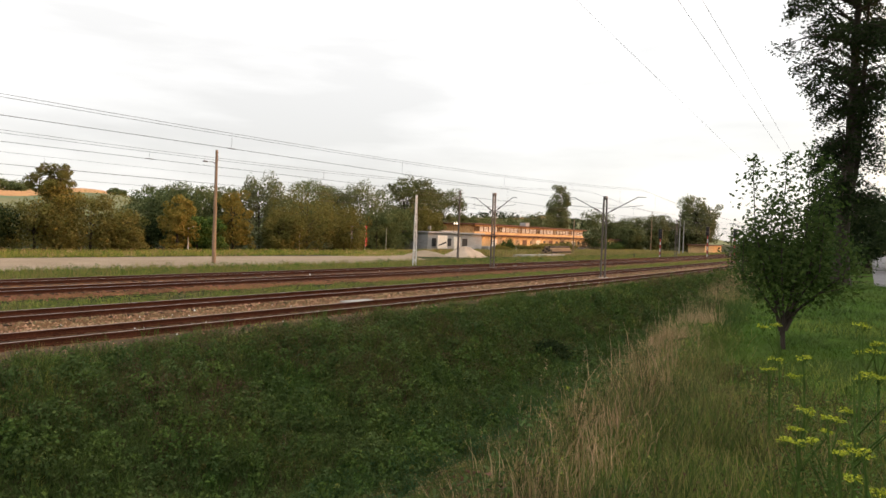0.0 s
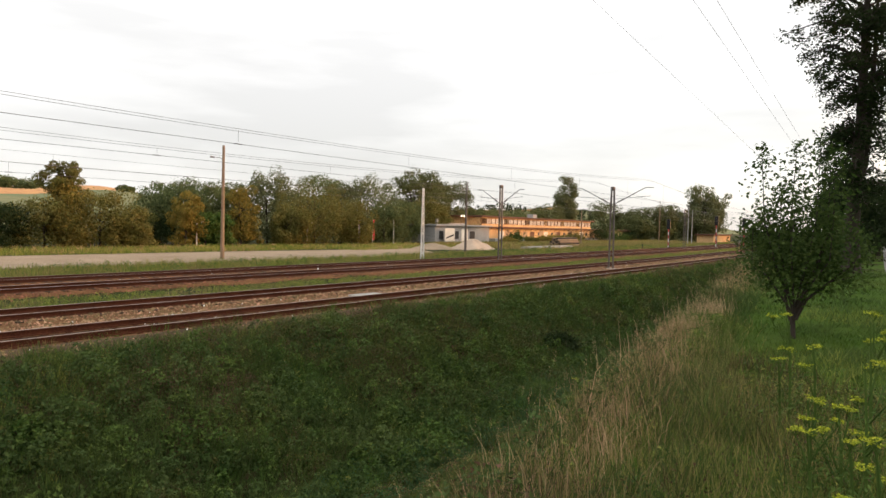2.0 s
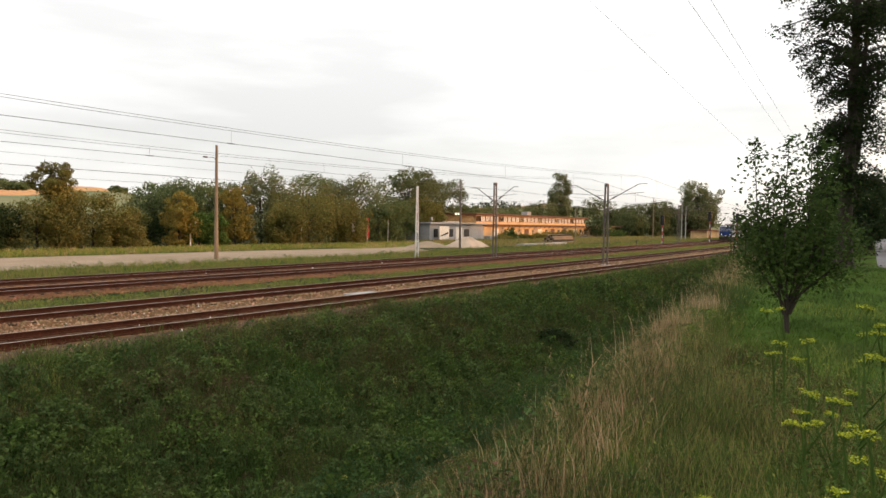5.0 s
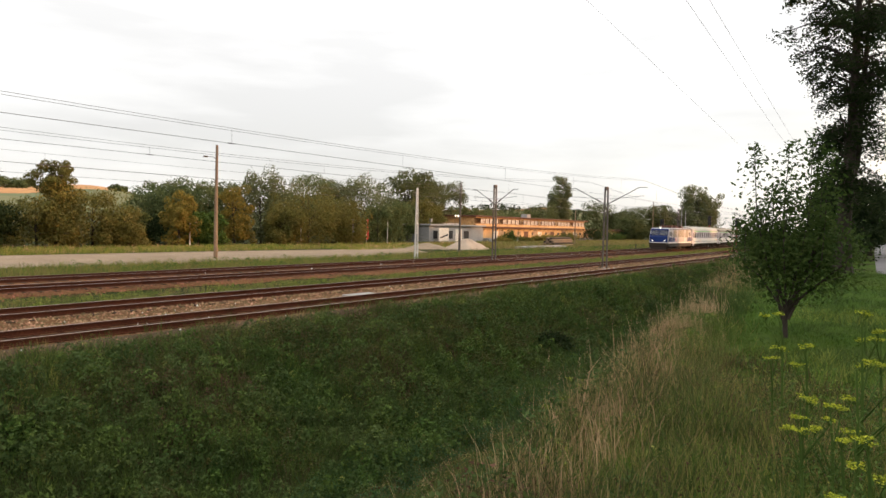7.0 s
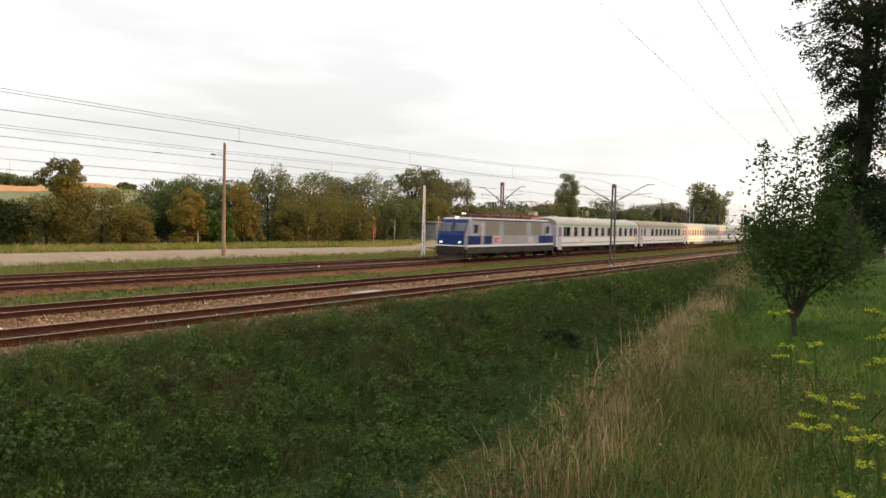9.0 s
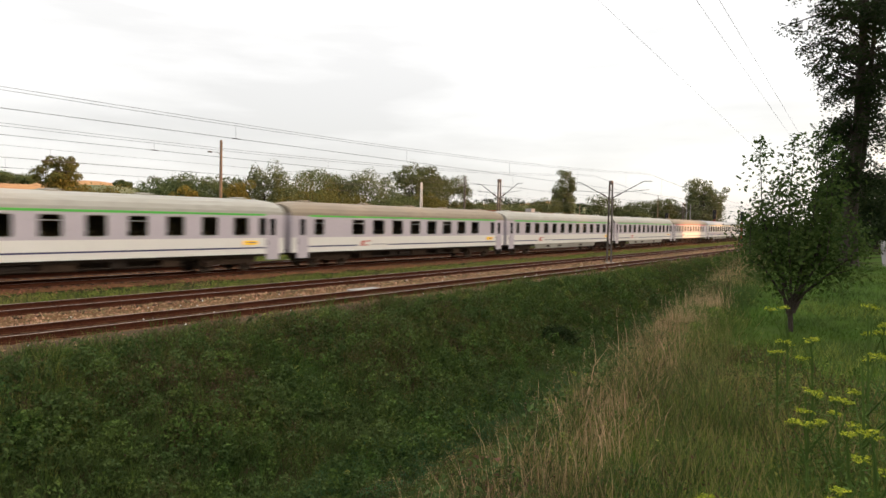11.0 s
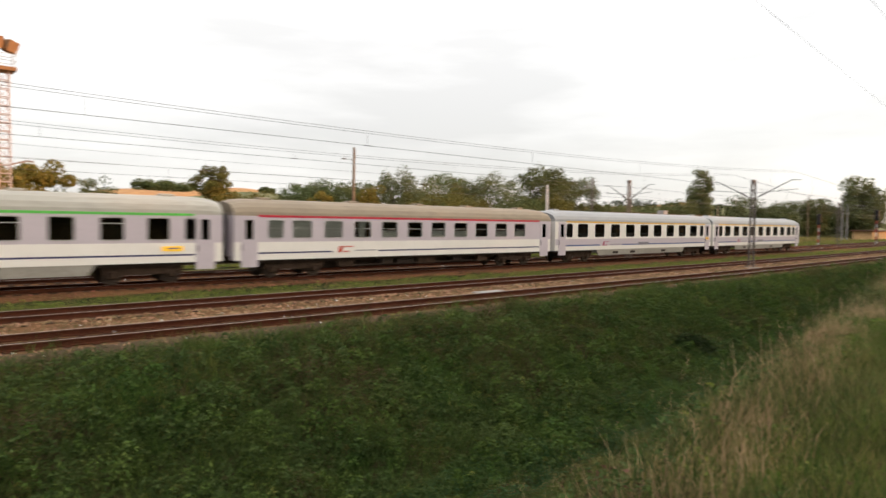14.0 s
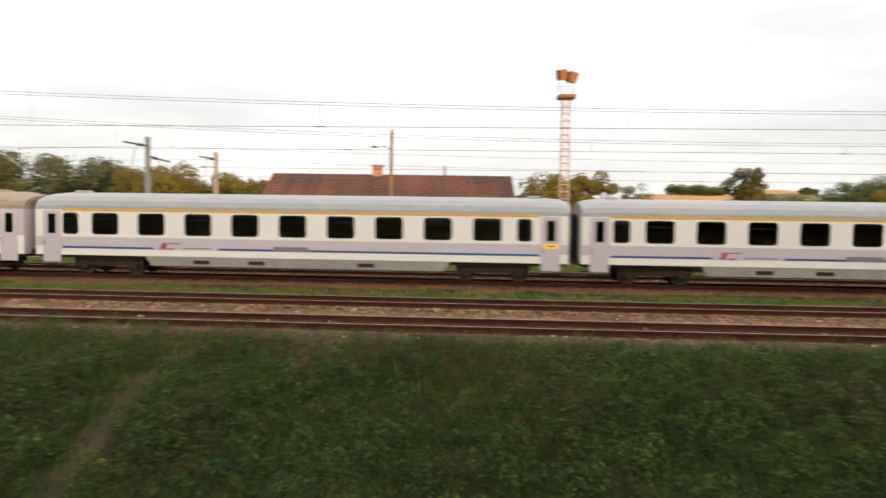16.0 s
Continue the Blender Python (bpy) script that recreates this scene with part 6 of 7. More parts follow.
def patch(x, y, k):
    """Slow noise between 0 and 1 for natural patches."""
    worn = (np.abs(x - path_x(y)) < 0.16 + 0.24 * np.sin(y * 5.3 + x * 3.1 + k)) & (y > 11.2) & (y < 16.2)
    return np.where(worn, -1.0, 0.5 + 0.5 * np.sin(x * 0.55 + k * 1.7 + 1.4 * np.sin(y * 0.6 + k)) * np.sin(y * 0.75 + 1.1 * np.sin(x * 0.38 + k * 2.1)))


def stuff(name, label, arrays, material):
    v = np.concatenate([a[0] for a in arrays])
    o, fs = 0, []
    for a in arrays:
        fs.append(a[1] + o)
        o += len(a[0])
    return tagged(new(name, quick_mesh(name, v, np.concatenate(fs), material)), label, "plants", "", "stuff")


def base_pts(x, y):
    return np.stack([x, y, ground_z(x, y) - 0.02], 1)


def tufts(x, y, per, spread, rng=RNG):
    return np.repeat(x, per) + rng.normal(size=len(x) * per) * spread, np.repeat(y, per) + rng.normal(size=len(x) * per) * spread


toe = lambda x: ditch_y(x) - 0.3
shoulder = lambda x: 15.1 + off(x)
ZONES = ((-17, 34, 1.0, 1.0), (34, 66, 0.36, 1.6), (66, 125, 0.28, 2.6))


def slope_grass(name, label, key, clumps, per, hgt, wid, k, cut, y_lo=toe, y_hi=shoulder, spread=0.1, lean=0.4, zones=ZONES, bent=False):
    arr = []
    for x0, x1, dens, sz in zones:
        x, y = between(int(clumps * dens), x0, x1, y_lo, y_hi)
        keep = patch(x, y, k) > cut
        x, y = x[keep], y[keep]
        hh = np.repeat(RNG.uniform(0.5, 1.3, len(x)) * hgt, per) * RNG.uniform(0.6, 1.15, len(x) * per)
        xx, yy = tufts(x, y, per, spread * sz)
        arr.append(blade_arrays(base_pts(xx, yy), hh, wid * sz, lean, bent=bent))
    stuff(name, label, arr, M[key])



LATTICE = np.random.default_rng(31).random((97, 89))


def drift(x, y, cell, k=0):
    """Smooth value noise between 0 and 1 with the given cell size."""
    u, v = x / cell + 17.3 * k + 400, y / cell + 9.1 * k + 400
    iu, iv = np.floor(u).astype(int), np.floor(v).astype(int)
    fu, fv = u - iu, v - iv
    fu, fv = fu * fu * (3 - 2 * fu), fv * fv * (3 - 2 * fv)
    g = lambda a, b: LATTICE[(iu + a) % 97, (iv + b) % 89]
    return (g(0, 0) * (1 - fu) + g(1, 0) * fu) * (1 - fv) + (g(0, 1) * (1 - fu) + g(1, 1) * fu) * fv


def growth(x, y):
    """Height of the plant cover: bushy mounds with gaps between them."""
    m_ = 0.45 * drift(x, y, 0.55, 1) + 0.35 * drift(x, y, 0.26, 2) + 0.2 * drift(x, y, 1.8, 3)
    return 0.04 + 0.50 * np.clip((m_ - 0.26) / 0.46, 0, 1) ** 1.25


def trodden(x, y):
    """Bare footpath, and a thinner cover beside it."""
    return (np.abs(x - path_x(y)) < 0.30 + 0.30 * drift(x, y, 0.4, 8)) & (y > 10.4) & (y < 16.4) & (RNG.random(len(x)) > 0.3)


def cover(name, label, key, density, size, chosen, y_lo=toe, y_hi=shoulder, zones=ZONES, tall=1.0, slim=0.5):
    """Small leaves filling the mounds wherever this kind of plant grows."""
    arr = []
    for x0, x1, dens, sz in zones:
        width = float(np.mean(y_hi(np.linspace(x0, x1, 9)) - y_lo(np.linspace(x0, x1, 9))))
        x, y = between(int(density * (x1 - x0) * width / sz ** 2.2), x0, x1, y_lo, y_hi)
        keep = chosen(x, y) & ~trodden(x, y)
        x, y = x[keep], y[keep]
        z = ground_z(x, y) + growth(x, y) * tall * RNG.random(len(x)) ** 0.45
        arr.append(leaf_arrays(np.stack([x, y, z], 1), RNG.uniform(0.55, 1.35, len(x)) * size * sz, 0.3, slim, tri=True))
    stuff(name, label, arr, M[key])


def sward(name, label, key, density, hgt, wid, chosen, y_lo=toe, y_hi=shoulder, zones=ZONES, lean=0.45, lift=0.2):
    """Upright grass blades that follow the mounds."""
    arr = []
    for x0, x1, dens, sz in zones:
        width = float(np.mean(y_hi(np.linspace(x0, x1, 9)) - y_lo(np.linspace(x0, x1, 9))))
        x, y = between(int(density * (x1 - x0) * width / sz ** 2.0), x0, x1, y_lo, y_hi)
        keep = chosen(x, y) & ~trodden(x, y)
        x, y = x[keep], y[keep]
        hh = (growth(x, y) * 0.9 + lift) * hgt * RNG.uniform(0.55, 1.25, len(x))
        arr.append(blade_arrays(base_pts(x, y), hh, wid * sz, lean))
    stuff(name, label, arr, M[key])


def slope_plants(name, label, key, count, per, size, rad, hgt, k, cut, y_lo=toe, y_hi=shoulder, zones=ZONES, slim=0.55):
    """Rounded leafy plants, each a dome of leaves with its own height."""
    arr = []
    for x0, x1, dens, sz in zones:
        x, y = between(int(count * dens), x0, x1, y_lo, y_hi)
        keep = patch(x, y, k) > cut
        keep &= ~trodden(x, y)
        x, y = x[keep], y[keep]
        n = len(x)
        r = RNG.uniform(0.5, 1.3, n) * rad * (0.6 + 0.4 * sz)
        hh = RNG.uniform(0.5, 1.3, n) * hgt * (0.7 + 0.3 * sz)
        z = ground_z(x, y)
        th = RNG.uniform(0, 2 * np.pi, (n, per))
        u = RNG.random((n, per)) ** 0.6
        q = np.sqrt(1 - u * u) * RNG.uniform(0.75, 1.1, (n, per))
        P = np.stack([x[:, None] + np.cos(th) * q * r[:, None], y[:, None] + np.sin(th) * q * r[:, None], z[:, None] + u * hh[:, None]], -1).reshape(-1, 3)
        arr.append(leaf_arrays(P, RNG.uniform(0.6, 1.4, len(P)) * size * sz, 0.25 if slim > 0.5 else 0.0, slim, tri=True))
    stuff(name, label, arr, M[key])


kind_a = lambda x, y: drift(x, y, 1.1, 4) * 0.6 + drift(x, y, 0.45, 5) * 0.4 + RNG.normal(0, 0.05, len(x))
kind_b = lambda x, y: drift(x, y, 1.9, 6) * 0.65 + drift(x, y, 0.5, 7) * 0.35 + RNG.normal(0, 0.05, len(x))
up_slope = lambda x, y: np.clip((y - ditch_y(x)) / (shoulder(x) - ditch_y(x)), 0, 1)

cover("weeds", "dense dark green leafy weeds on the embankment", "weed", 420, 0.075, lambda x, y: kind_a(x, y) < 0.53)
cover("weeds", "lighter green leafy weeds on the embankment", "grass", 380, 0.070, lambda x, y: (kind_a(x, y) > 0.50) & (kind_b(x, y) < 0.60), tall=1.05)
cover("weeds", "olive green weed plants on the embankment", "weed_olive", 420, 0.055, lambda x, y: (kind_b(x, y) > 0.56) & (kind_b(x, y) < 0.74), tall=1.1)
cover("weeds", "brown withered weeds on the embankment", "reddish", 560, 0.042, lambda x, y: (kind_b(x, y) * 0.8 + 0.22 * up_slope(x, y) > 0.60), tall=1.15, slim=0.3)
cover("weeds", "bluish green leafy weeds in the ditch", "teal", 900, 0.055, lambda x, y: kind_a(x, y) > 0.40, lambda x: ditch_y(x) - 0.8, lambda x: ditch_y(x) + 1.3, tall=0.7)
cover("weeds", "pale grey-green weed plants in the ditch", "leaf_grey", 320, 0.05, lambda x, y: kind_b(x, y) > 0.62, toe, lambda x: ditch_y(x) + 2.6, tall=1.1)
sward("grass", "rough green grass on the embankment", "weed", 230, 0.95, 0.014, lambda x, y: kind_b(x, y) < 0.62)
sward("grass", "bright grass tufts on the embankment", "grass", 230, 1.05, 0.014, lambda x, y: kind_a(x, y) > 0.50)
sward("grass", "bluish grass in the ditch bottom", "teal", 600, 0.9, 0.012, lambda x, y: kind_b(x, y) > 0.35, lambda x: ditch_y(x) - 0.6, lambda x: ditch_y(x) + 1.2)
below_crest = lambda x: 14.0 + off(x)
SLOPE_FAR = ((-17, 30, 1.0, 1.0), (30, 60, 0.20, 1.4), (60, 110, 0.08, 1.9))
slope_plants("weeds", "rounded dark green weed plants on the embankment", "weed", 1800, 44, 0.090, 0.20, 0.46, 1.6, 0.12, toe, below_crest, SLOPE_FAR)
slope_plants("weeds", "rounded light green weed plants on the embankment", "grass", 1300, 44, 0.085, 0.18, 0.48, 2.9, 0.33, toe, below_crest, SLOPE_FAR)
slope_plants("weeds", "large leafy weed thickets on the embankment", "grass", 300, 100, 0.095, 0.34, 0.66, 0.7, 0.36, toe, below_crest, SLOPE_FAR)
slope_plants("weeds", "large dark weed thickets on the embankment", "weed", 360, 100, 0.095, 0.36, 0.64, 4.2, 0.30, toe, below_crest, SLOPE_FAR)
slope_plants("weeds", "olive weed plants on the embankment", "weed_olive", 800, 46, 0.06, 0.18, 0.46, 4.9, 0.28, toe, below_crest, SLOPE_FAR)
slope_plants("weeds", "yellow-green weed plants on the embankment", "verge", 300, 40, 0.06, 0.16, 0.42, 6.6, 0.5, toe, shoulder, SLOPE_FAR)
slope_plants("weeds", "brown withered plants near the crest", "reddish", 800, 40, 0.045, 0.20, 0.40, 5.7, 0.36, lambda x: 11.6 + off(x), lambda x: 14.7 + off(x), SLOPE_FAR)
slope_grass("weeds", "upright broad-leaved weed clumps on the embankment", "grass", 2300, 15, 0.40, 0.030, 2.3, 0.40, spread=0.075, lean=0.55)
slope_grass("weeds", "dark upright weed clumps on the embankment", "weed", 2300, 15, 0.38, 0.032, 5.1, 0.35, spread=0.08, lean=0.6)
slope_grass("weeds", "sunlit light green tufts on the embankment", "verge", 1500, 12, 0.30, 0.016, 6.6, 0.46, spread=0.09, lean=0.55)
FAR_SLOPE = ((20, 48, 1.0, 1.4), (48, 110, 1.0, 2.3))
sward("grass", "light green grass further along the embankment", "verge", 170, 0.85, 0.014, lambda x, y: kind_a(x, y) > 0.40, lambda x: ditch_y(x) + 1.5, shoulder, FAR_SLOPE)
sward("grass", "fresh grass further along the embankment", "grass", 300, 0.9, 0.016, lambda x, y: kind_b(x, y) < 0.66, lambda x: ditch_y(x) + 0.8, shoulder, FAR_SLOPE)
sward("grass", "thin brownish stalks on the embankment", "reddish", 150, 1.25, 0.009, lambda x, y: kind_b(x, y) + 0.15 * up_slope(x, y) > 0.60)
slope_grass("grass", "dry straw grass along the ballast edge", "mead", 1700, 8, 0.34, 0.014, 7.7, 0.3, lambda x: 13.3 + off(x), lambda x: 15.6 + off(x))
slope_grass("grass", "light green grass along the embankment crest", "verge", 2600, 8, 0.42, 0.013, 2.5, 0.42, lambda x: 12.2 + off(x), lambda x: 15.0 + off(x))
slope_grass("weeds", "tall weeds growing beside the near rail", "grass", 380, 10, 0.55, 0.02, 8.2, 0.45, lambda x: 14.4 + off(x), lambda x: 15.9 + off(x))

# dry bank below the lawn
BANK = ((1.2, 16, 1.0, 1.0), (16, 36, 0.55, 1.5), (36, 70, 0.35, 2.4))
crest_lo, crest_hi = (lambda x: edge_y(x) - 0.50), (lambda x: edge_y(x) + 0.40)
low_lo, low_hi = (lambda x: edge_y(x) + 0.25), (lambda x: ditch_y(x) + 0.1)
rough_lo = lambda x: np.where(x < 6.0, -1.6, np.minimum(edge_y(x) - 0.75 + 0.35 * np.sin(x * 2.1), -1.6 + (x - 6.0) * 1.2))
NEAR = ((1.6, 7.5, 1.0, 1.0), (7.5, 15.0, 0.5, 1.35))
slope_grass("dry_grass", "tall straw-coloured dry grass along the bank's crest", "dry", 1500, 7, 0.30, 0.0045, 1.9, 0.30, crest_lo, crest_hi, 0.16, 0.45, BANK, True)
slope_grass("dry_grass", "fine straw stalks lower on the bank", "dry", 320, 6, 0.36, 0.005, 4.9, 0.45, low_lo, lambda x: edge_y(x) + 0.6 * (ditch_y(x) - edge_y(x)), 0.2, 0.6, BANK, True)
slope_grass("dry_grass", "reddish dry stalks on the bank", "reddish", 2000, 6, 0.38, 0.005, 3.6, 0.30, crest_lo, lambda x: edge_y(x) + 2.6, 0.25, 0.5, BANK)
slope_grass("grass", "olive meadow grass along the bank's crest", "mead", 1500, 8, 0.22, 0.006, 2.8, 0.2, lambda x: edge_y(x) - 0.8, crest_hi, 0.2, 0.5, BANK)
sward("grass", "green meadow grass on the bank", "weed", 500, 0.62, 0.009, lambda x, y: kind_a(x, y) < 0.60, lambda x: edge_y(x) - 1.0, low_hi, BANK, 0.6)
sward("grass", "fresh green blades on the bank", "grass", 420, 0.62, 0.009, lambda x, y: kind_a(x, y) > 0.48, lambda x: edge_y(x) - 1.0, low_hi, BANK, 0.6)
cover("weeds", "ragged olive weeds on the bank", "weed_olive", 1400, 0.045, lambda x, y: kind_b(x, y) > 0.44, low_lo, low_hi, BANK, 0.75, 0.35)
cover("weeds", "withered brown weeds on the bank", "reddish", 900, 0.036, lambda x, y: kind_b(x, y) < 0.46, crest_lo, low_hi, BANK, 0.75, 0.3)
cover("weeds", "dark green weeds on the bank", "weed", 900, 0.05, lambda x, y: kind_a(x, y) < 0.52, lambda x: edge_y(x) - 0.2, low_hi, BANK, 0.65)
cover("weeds", "light green weeds on the bank", "grass", 600, 0.045, lambda x, y: kind_a(x, y) > 0.56, lambda x: edge_y(x) - 0.6, low_hi, BANK, 0.65, 0.4)
cover("weeds", "yellowing weeds on the lower bank", "mead", 420, 0.036, lambda x, y: kind_a(x, y) > 0.46, low_lo, low_hi, BANK, 0.85, 0.3)
cover("weeds", "bluish green weeds low on the bank", "teal", 700, 0.045, lambda x, y: kind_b(x, y) > 0.45, lambda x: edge_y(x) + 0.72 * (ditch_y(x) - edge_y(x)), low_hi, BANK, 0.6)

# rough grass between the bank and the mown lawn
rough_hi = lambda x: edge_y(x) - 0.1
sward("grass", "long dark green grass before the lawn", "weed", 1500, 0.42, 0.0075, lambda x, y: kind_a(x, y) < 0.58, rough_lo, rough_hi, NEAR, 0.5, 0.12)
sward("grass", "long fresh green grass before the lawn", "grass", 1600, 0.42, 0.0075, lambda x, y: kind_a(x, y) > 0.36, rough_lo, rough_hi, NEAR, 0.5, 0.12)
sward("grass", "yellowish grass before the lawn", "verge", 800, 0.45, 0.006, lambda x, y: kind_b(x, y) > 0.36, rough_lo, rough_hi, NEAR, 0.5, 0.13)
sward("dry_grass", "scattered straw stalks before the lawn", "mead", 420, 0.62, 0.005, lambda x, y: kind_b(x, y) > 0.42, rough_lo, lambda x: edge_y(x), ((1.8, 8.5, 1.0, 1.0),), 0.45, 0.2)
sward("dry_grass", "reddish stalks before the lawn", "reddish", 380, 0.62, 0.0055, lambda x, y: kind_b(x, y) < 0.54, rough_lo, lambda x: edge_y(x), ((1.8, 8.5, 1.0, 1.0),), 0.4, 0.2)
cover("weeds", "leafy dark weeds before the lawn", "weed", 1300, 0.034, lambda x, y: kind_b(x, y) < 0.50, rough_lo, rough_hi, NEAR, 0.62)
cover("weeds", "light leafy weeds before the lawn", "verge", 700, 0.030, lambda x, y: kind_a(x, y) > 0.50, rough_lo, rough_hi, NEAR, 0.58, 0.35)
cover("weeds", "small bronze weeds before the lawn", "reddish", 500, 0.024, lambda x, y: kind_a(x, y) < 0.45, rough_lo, rough_hi, ((1.8, 8.0, 1.0, 1.0),), 0.5)

# lawn
LAWN_Z = ((2.0, 12, 1.0, 1.0), (12, 34, 0.9, 1.5))
xs = np.concatenate([np.arange(-30, 34, 0.5), [34, 40, 60]])
lawn = grid("lawn", xs, np.linspace(0, 1, 16), M["lawn"], "mown bright green lawn", zf=lambda x, y: 0 * x)
for v_ in lawn.data.vertices:
    x_, f_ = v_.co.x, v_.co.y
    y_ = -9 + (float(edge_y(x_)) - 0.25 + 9) * f_
    v_.co = (x_, y_, float(ground_z(x_, y_)) + 0.012)
slope_grass("lawn_grass", "short mown lawn grass", "lawn", 7000, 7, 0.075, 0.012, 1.1, 0.0, lambda x: -4.0 + 0 * x, lambda x: edge_y(x) - 0.2, 0.07, 0.6, LAWN_Z)

LAWN_X = ((5.0, 13, 1.0, 1.0), (13, 34, 0.5, 1.8))
lawn_hi = lambda x: edge_y(x) - 0.15
sward("lawn_grass", "darker clover patches in the lawn", "weed", 480, 0.30, 0.010, lambda x, y: kind_a(x, y) < 0.50, lambda x: -3.5 + 0 * x, lawn_hi, LAWN_X, 0.8, 0.16)
sward("lawn_grass", "brighter blades in the lawn", "grass", 520, 0.28, 0.010, lambda x, y: kind_b(x, y) > 0.42, lambda x: -3.5 + 0 * x, lawn_hi, LAWN_X, 0.8, 0.16)
sward("lawn_grass", "yellowish tufts towards the rough grass", "verge", 260, 0.42, 0.008, lambda x, y: kind_b(x, y) + 0.10 * (x - 8) / 6 < 0.50, lambda x: -2.5 + 0 * x, lawn_hi, ((5.0, 15, 1.0, 1.0),), 0.7, 0.18)

# verges beyond and between the tracks
FAR = ((-40, 60, 1.0, 1.0), (60, 140, 0.7, 1.5), (140, 230, 0.5, 2.5))
slope_grass("grass", "green grass strip between the tracks", "verge", 5000, 7, 0.24, 0.020, 1.3, 0.18, lambda x: 23.8 + off(x), lambda x: 27.7 + off(x), 0.1, 0.4, FAR)
slope_grass("grass", "yellowing grass between the tracks", "mead", 3400, 7, 0.25, 0.018, 5.3, 0.28, lambda x: 23.2 + off(x), lambda x: 28.2 + off(x), 0.1, 0.4, FAR)
slope_grass("weeds", "small weeds growing in the ballast", "grass", 420, 7, 0.20, 0.018, 3.9, 0.4, lambda x: 18.4 + off(x), lambda x: 20.0 + off(x), 0.1, 0.5, FAR)
slope_grass("grass", "tall green verge beyond the far track", "verge", 5200, 8, 0.55, 0.04, 2.7, 0.1, lambda x: 37.2 + off(x), lambda x: 46.2 + off(x) * 0, 0.15, 0.35, FAR)
slope_plants("weeds", "leafy green clumps in the far verge", "grass", 420, 40, 0.11, 0.4, 0.55, 2.1, 0.35, lambda x: 37.5 + off(x), lambda x: 46 + 0 * x, ((-40, 60, 1.0, 1.0), (60, 140, 0.7, 1.4)))
slope_plants("weeds", "low green clumps between the tracks", "verge", 520, 34, 0.07, 0.25, 0.28, 3.2, 0.4, lambda x: 23.6 + off(x), lambda x: 27.6 + off(x), ((-40, 60, 1.0, 1.0), (60, 140, 0.7, 1.4)))
slope_grass("grass", "yellow-green verge grass along the road", "mead", 3500, 8, 0.65, 0.03, 4.7, 0.35, lambda x: 38.0 + off(x), lambda x: 46.4 + off(x) * 0, 0.15, 0.35, FAR)
slope_grass("meadow", "yellow-green meadow below the tree belt", "verge", 5600, 8, 0.50, 0.06, 3.1, 0.05, lambda x: np.where(x < 66, 66.6, 61.0), lambda x: 80 + 0 * x, 0.2, 0.3, FAR)
slope_grass("meadow", "dry golden meadow stalks", "dry", 1500, 7, 0.6, 0.04, 6.3, 0.4, lambda x: np.where(x < 66, 66.6, 61.0), lambda x: 80 + 0 * x, 0.2, 0.3, FAR)
slope_grass("meadow", "rough yellow verge before the warehouse", "mead", 3000, 8, 0.8, 0.07, 2.0, 0.2, lambda x: 50 + 0 * x, lambda x: 76 + 0 * x, 0.25, 0.3, ((92, 230, 1.0, 1.4),))


# seed heads above the dry bank
def seed_heads(n):
    arr = []
    x, y = between(n, 3.6, 30, lambda x: edge_y(x) - 0.7, lambda x: edge_y(x) + 0.9)
    for xa, ya in zip(x, y):
        z = float(ground_z(xa, ya))
        hgt = random.uniform(0.4, 0.72)
        a = random.uniform(0, 6.28)
        ln = random.uniform(0.1, 0.35)
        top = np.array([xa + math.cos(a) * ln, ya + math.sin(a) * ln, z + hgt])
        arr.append(blade_arrays(np.array([[xa, ya, z]]), hgt, 0.006, ln / hgt, bent=True))
        P = top + np.random.default_rng(int(abs(xa * 991))).normal(size=(26, 3)) * [0.007, 0.007, 0.035]
        arr.append(leaf_arrays(P, 0.011, 0.0, 0.4))
    stuff("seed_heads", "pale nodding seed heads of dry grass", arr, M["dry"])


seed_heads(330)


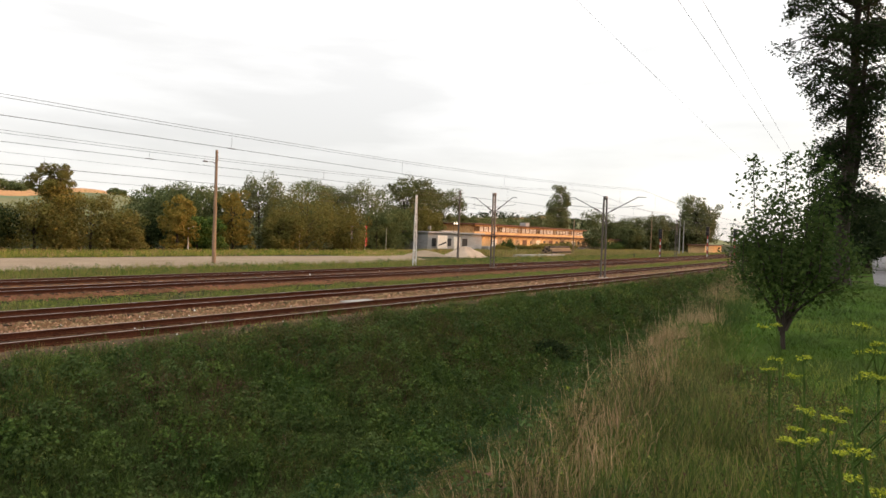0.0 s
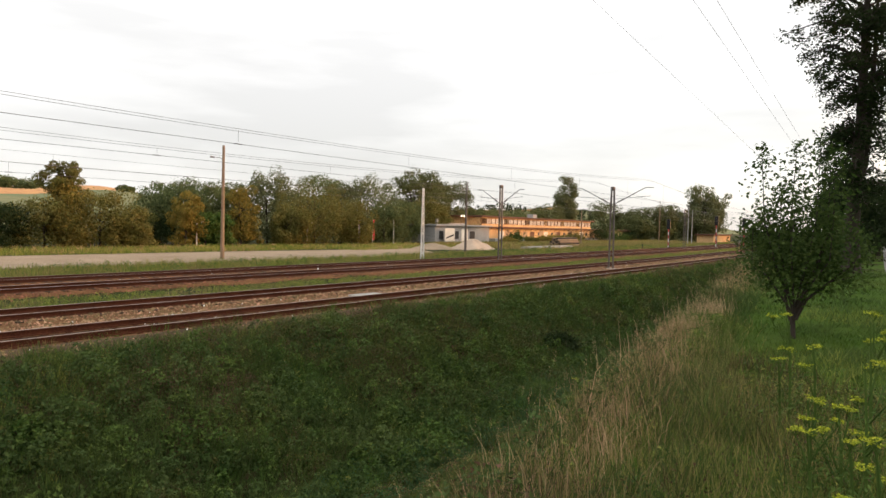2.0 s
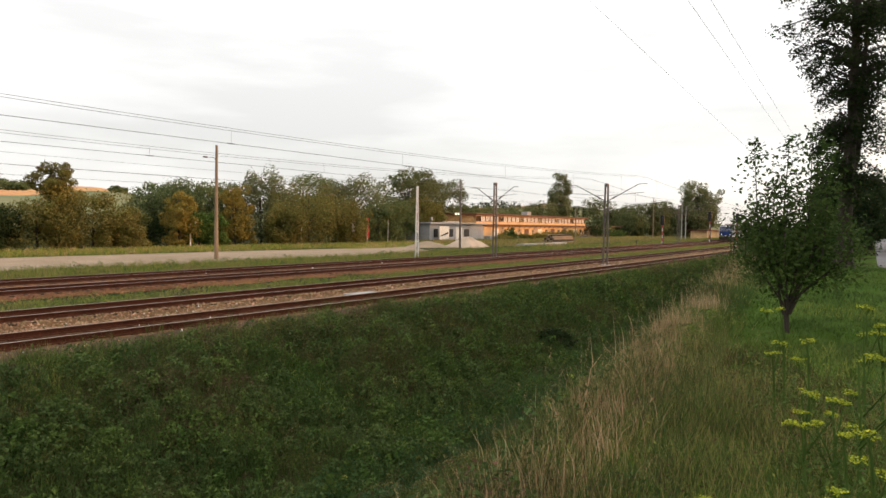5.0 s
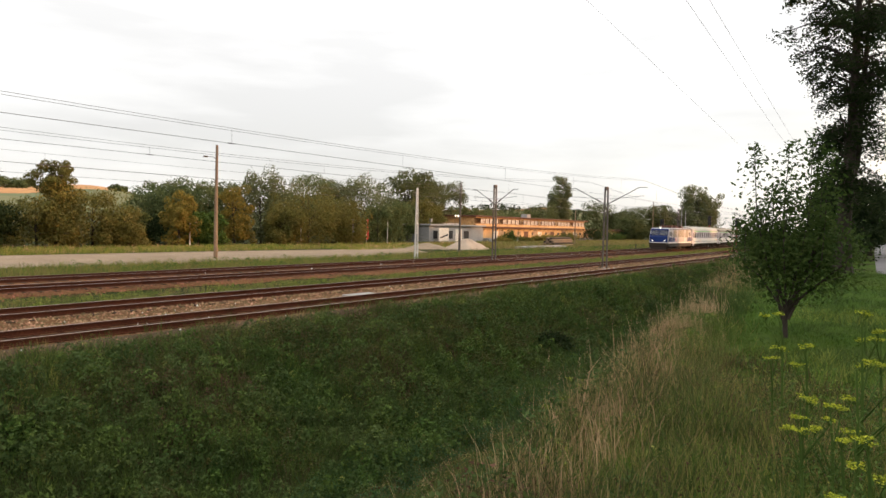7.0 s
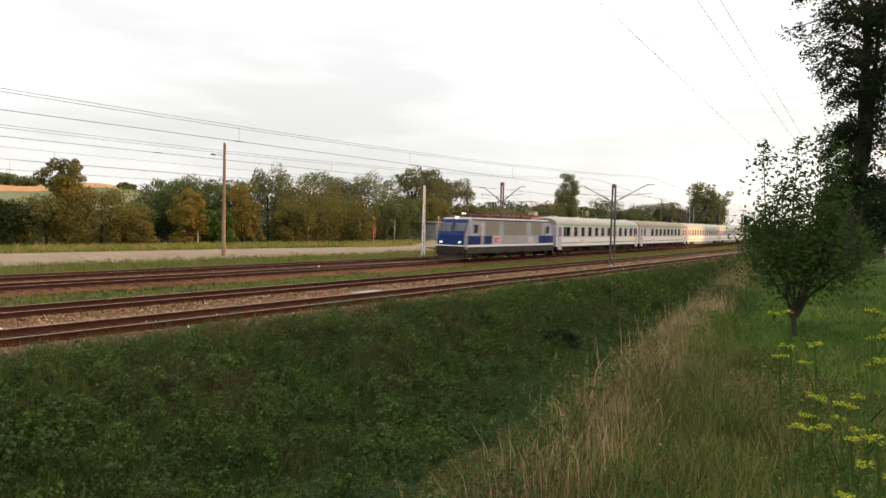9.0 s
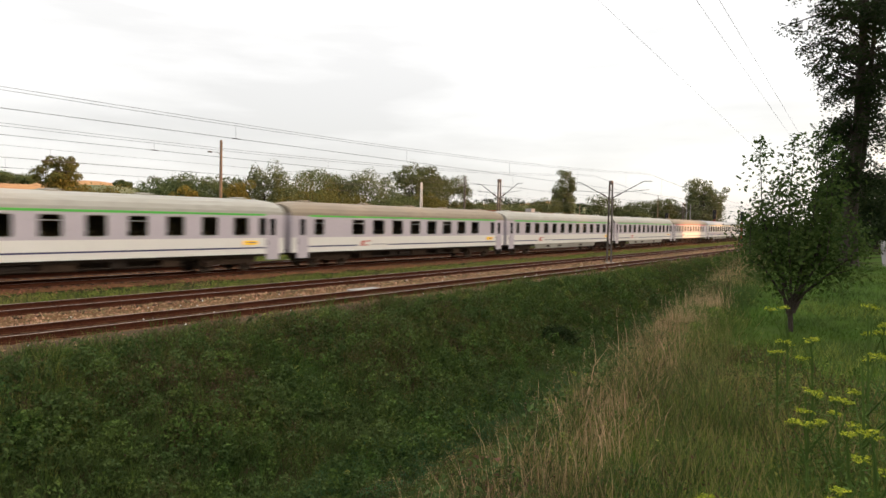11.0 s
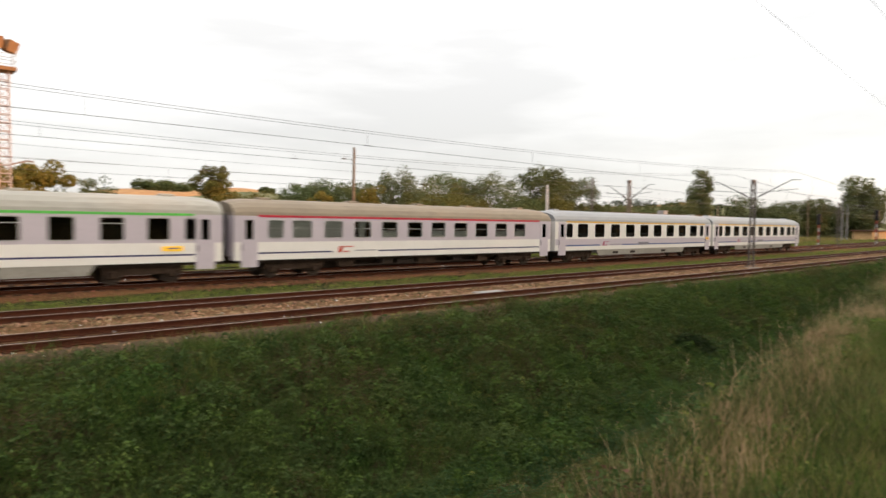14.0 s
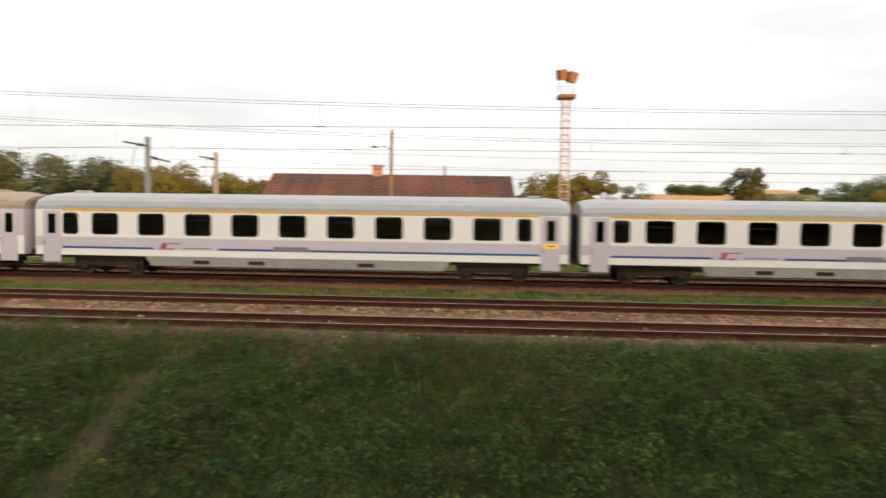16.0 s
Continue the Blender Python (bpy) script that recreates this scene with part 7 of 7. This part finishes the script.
def umbel_plant(x, y, top, label, n_heads, seed):
    rng = np.random.default_rng(seed)
    z0 = float(ground_z(x, y))
    t = thing("yellow_umbel_plant", label, "wild plant", "yellow umbel plants", pose(x, y, z0))
    st = Shape()
    hgt = top - z0
    st.tube([(0, 0, 0), (0.02, 0.01, hgt * 0.5), (0.0, 0.03, hgt * 0.95)], [0.011, 0.009, 0.005], 5)
    for k in range(n_heads):
        a = rng.uniform(0, 6.28)
        r = 0.05 if k == 0 else rng.uniform(0.08, 0.26)
        hz = hgt * (1.0 if k == 0 else rng.uniform(0.62, 1.0))
        c_ = Vector((math.cos(a) * r, math.sin(a) * r, hz))
        zb = hz - 0.22 - r * 0.5
        st.tube([(0.01, 0.01, max(zb, 0.1)), (c_.x * 0.6, c_.y * 0.6, zb + (hz - zb) * 0.55), tuple(c_ - Vector((0, 0, 0.05)))], [0.006, 0.005, 0.003], 4)
        w = rng.uniform(0.03, 0.058)
        P = []
        for j in range(11):
            b, q = rng.uniform(0, 6.28), w * rng.random() ** 0.5
            e = c_ + Vector((math.cos(b) * q, math.sin(b) * q, rng.normal() * 0.006))
            st.tube([tuple(c_ - Vector((0, 0, 0.05))), tuple(e)], 0.0016, 3)
            P += [(e.x + rng.normal() * 0.010, e.y + rng.normal() * 0.010, e.z + rng.normal() * 0.004) for _ in range(9)]
        v, f = leaf_arrays(np.array(P), 0.014, 0.6, 0.9, rng)
        part("flower_umbel", quick_mesh("flower_umbel", v, f, M["flower"]), None, t)["kind"] = "stuff"
    part("stem", st, M["grass"], t)
    P = rng.normal(size=(110, 3)) * [0.10, 0.10, hgt * 0.2] + [0, 0, hgt * 0.35]
    v, f = leaf_arrays(P, 0.05, 0.2, 0.22, rng)
    part("leaves", quick_mesh("leaves", v, f, M["grass"]), None, t)


UMBELS = ((5.6, 0.64, 2.33, 2), (5.2, 0.43, 2.17, 2), (5.55, 0.70, 2.08, 2), (4.6, 0.40, 1.94, 4), (4.4, 0.22, 1.93, 4), (5.0, 0.10, 2.44, 4), (4.4, 0.10, 2.22, 4),
          (3.9, 0.14, 1.90, 3), (4.2, 0.36, 1.84, 2), (5.4, 0.0, 2.30, 4), (3.6, 0.02, 2.0, 4), (3.4, 0.12, 1.76, 4), (3.2, 0.80, 1.60, 2), (3.25, 0.58, 1.66, 2), (9.0, 4.27, 0.22, 6), (10.0, 4.24, 0.45, 6), (9.4, 4.0, 0.35, 5), (8.6, 4.1, 0.3, 5))
for k, (ux, uy, ut, un) in enumerate(UMBELS):
    umbel_plant(ux, uy, ut, "wild plant with flat yellow flower umbels" if uy < 2 else "low yellow-flowering weed on the bank", un, 60 + k)

# ballast stones
def stones(n, x0, x1, lo, hi, size):
    x, y = between(n, x0, x1, lo, hi)
    c_ = np.stack([x, y, ground_z(x, y) + 0.045], 1)
    s = RNG.uniform(0.5, 1.3, n)[:, None] * size
    d = np.array([[1, 0, -0.4], [-0.5, 0.86, -0.4], [-0.5, -0.86, -0.4], [0.1, 0.1, 0.7]])
    a = RNG.uniform(0, 6.28, n)
    ca, sa = np.cos(a), np.sin(a)
    V = []
    for p in d:
        q = p + RNG.normal(size=(n, 3)) * 0.22
        V.append(c_ + np.stack([q[:, 0] * ca - q[:, 1] * sa, q[:, 0] * sa + q[:, 1] * ca, q[:, 2]], 1) * s)
    v = np.stack(V, 1).reshape(-1, 3)
    i = np.arange(n)[:, None] * 4
    return v, np.concatenate([i + [0, 1, 3], i + [1, 2, 3], i + [2, 0, 3]], 0)


st = [stones(15000, -16, 40, lambda x: 17.75 + off(x), lambda x: 20.65 + off(x), 0.055), stones(4500, 40, 110, lambda x: 17.75 + off(x), lambda x: 20.65 + off(x), 0.08),
      stones(3000, -16, 60, lambda x: 22.5 + off(x), lambda x: 23.4 + off(x), 0.05), stones(2600, -16, 60, lambda x: 14.9 + off(x), lambda x: 15.7 + off(x), 0.045)]
stuff("ballast_stones", "loose pale and brown ballast stones between the sidings", st, M["stone"])
st = [stones(3500, -20, 70, lambda x: 27.9 + off(x), lambda x: 29.0 + off(x), 0.055), stones(2200, 0, 110, lambda x: 31.0 + off(x), lambda x: 33.5 + off(x), 0.06)]
stuff("ballast_stones", "reddish ballast stones beside the main track", st, M["stone_red"])
st = [stones(330, -16, 60, lambda x: 15.0 + off(x), lambda x: 20.6 + off(x), 0.05), stones(260, 10, 80, lambda x: 31.2 + off(x), lambda x: 37.4 + off(x), 0.075)]
stuff("ballast_stones", "scattered bright limestone pieces", st, M["white"])

motions()
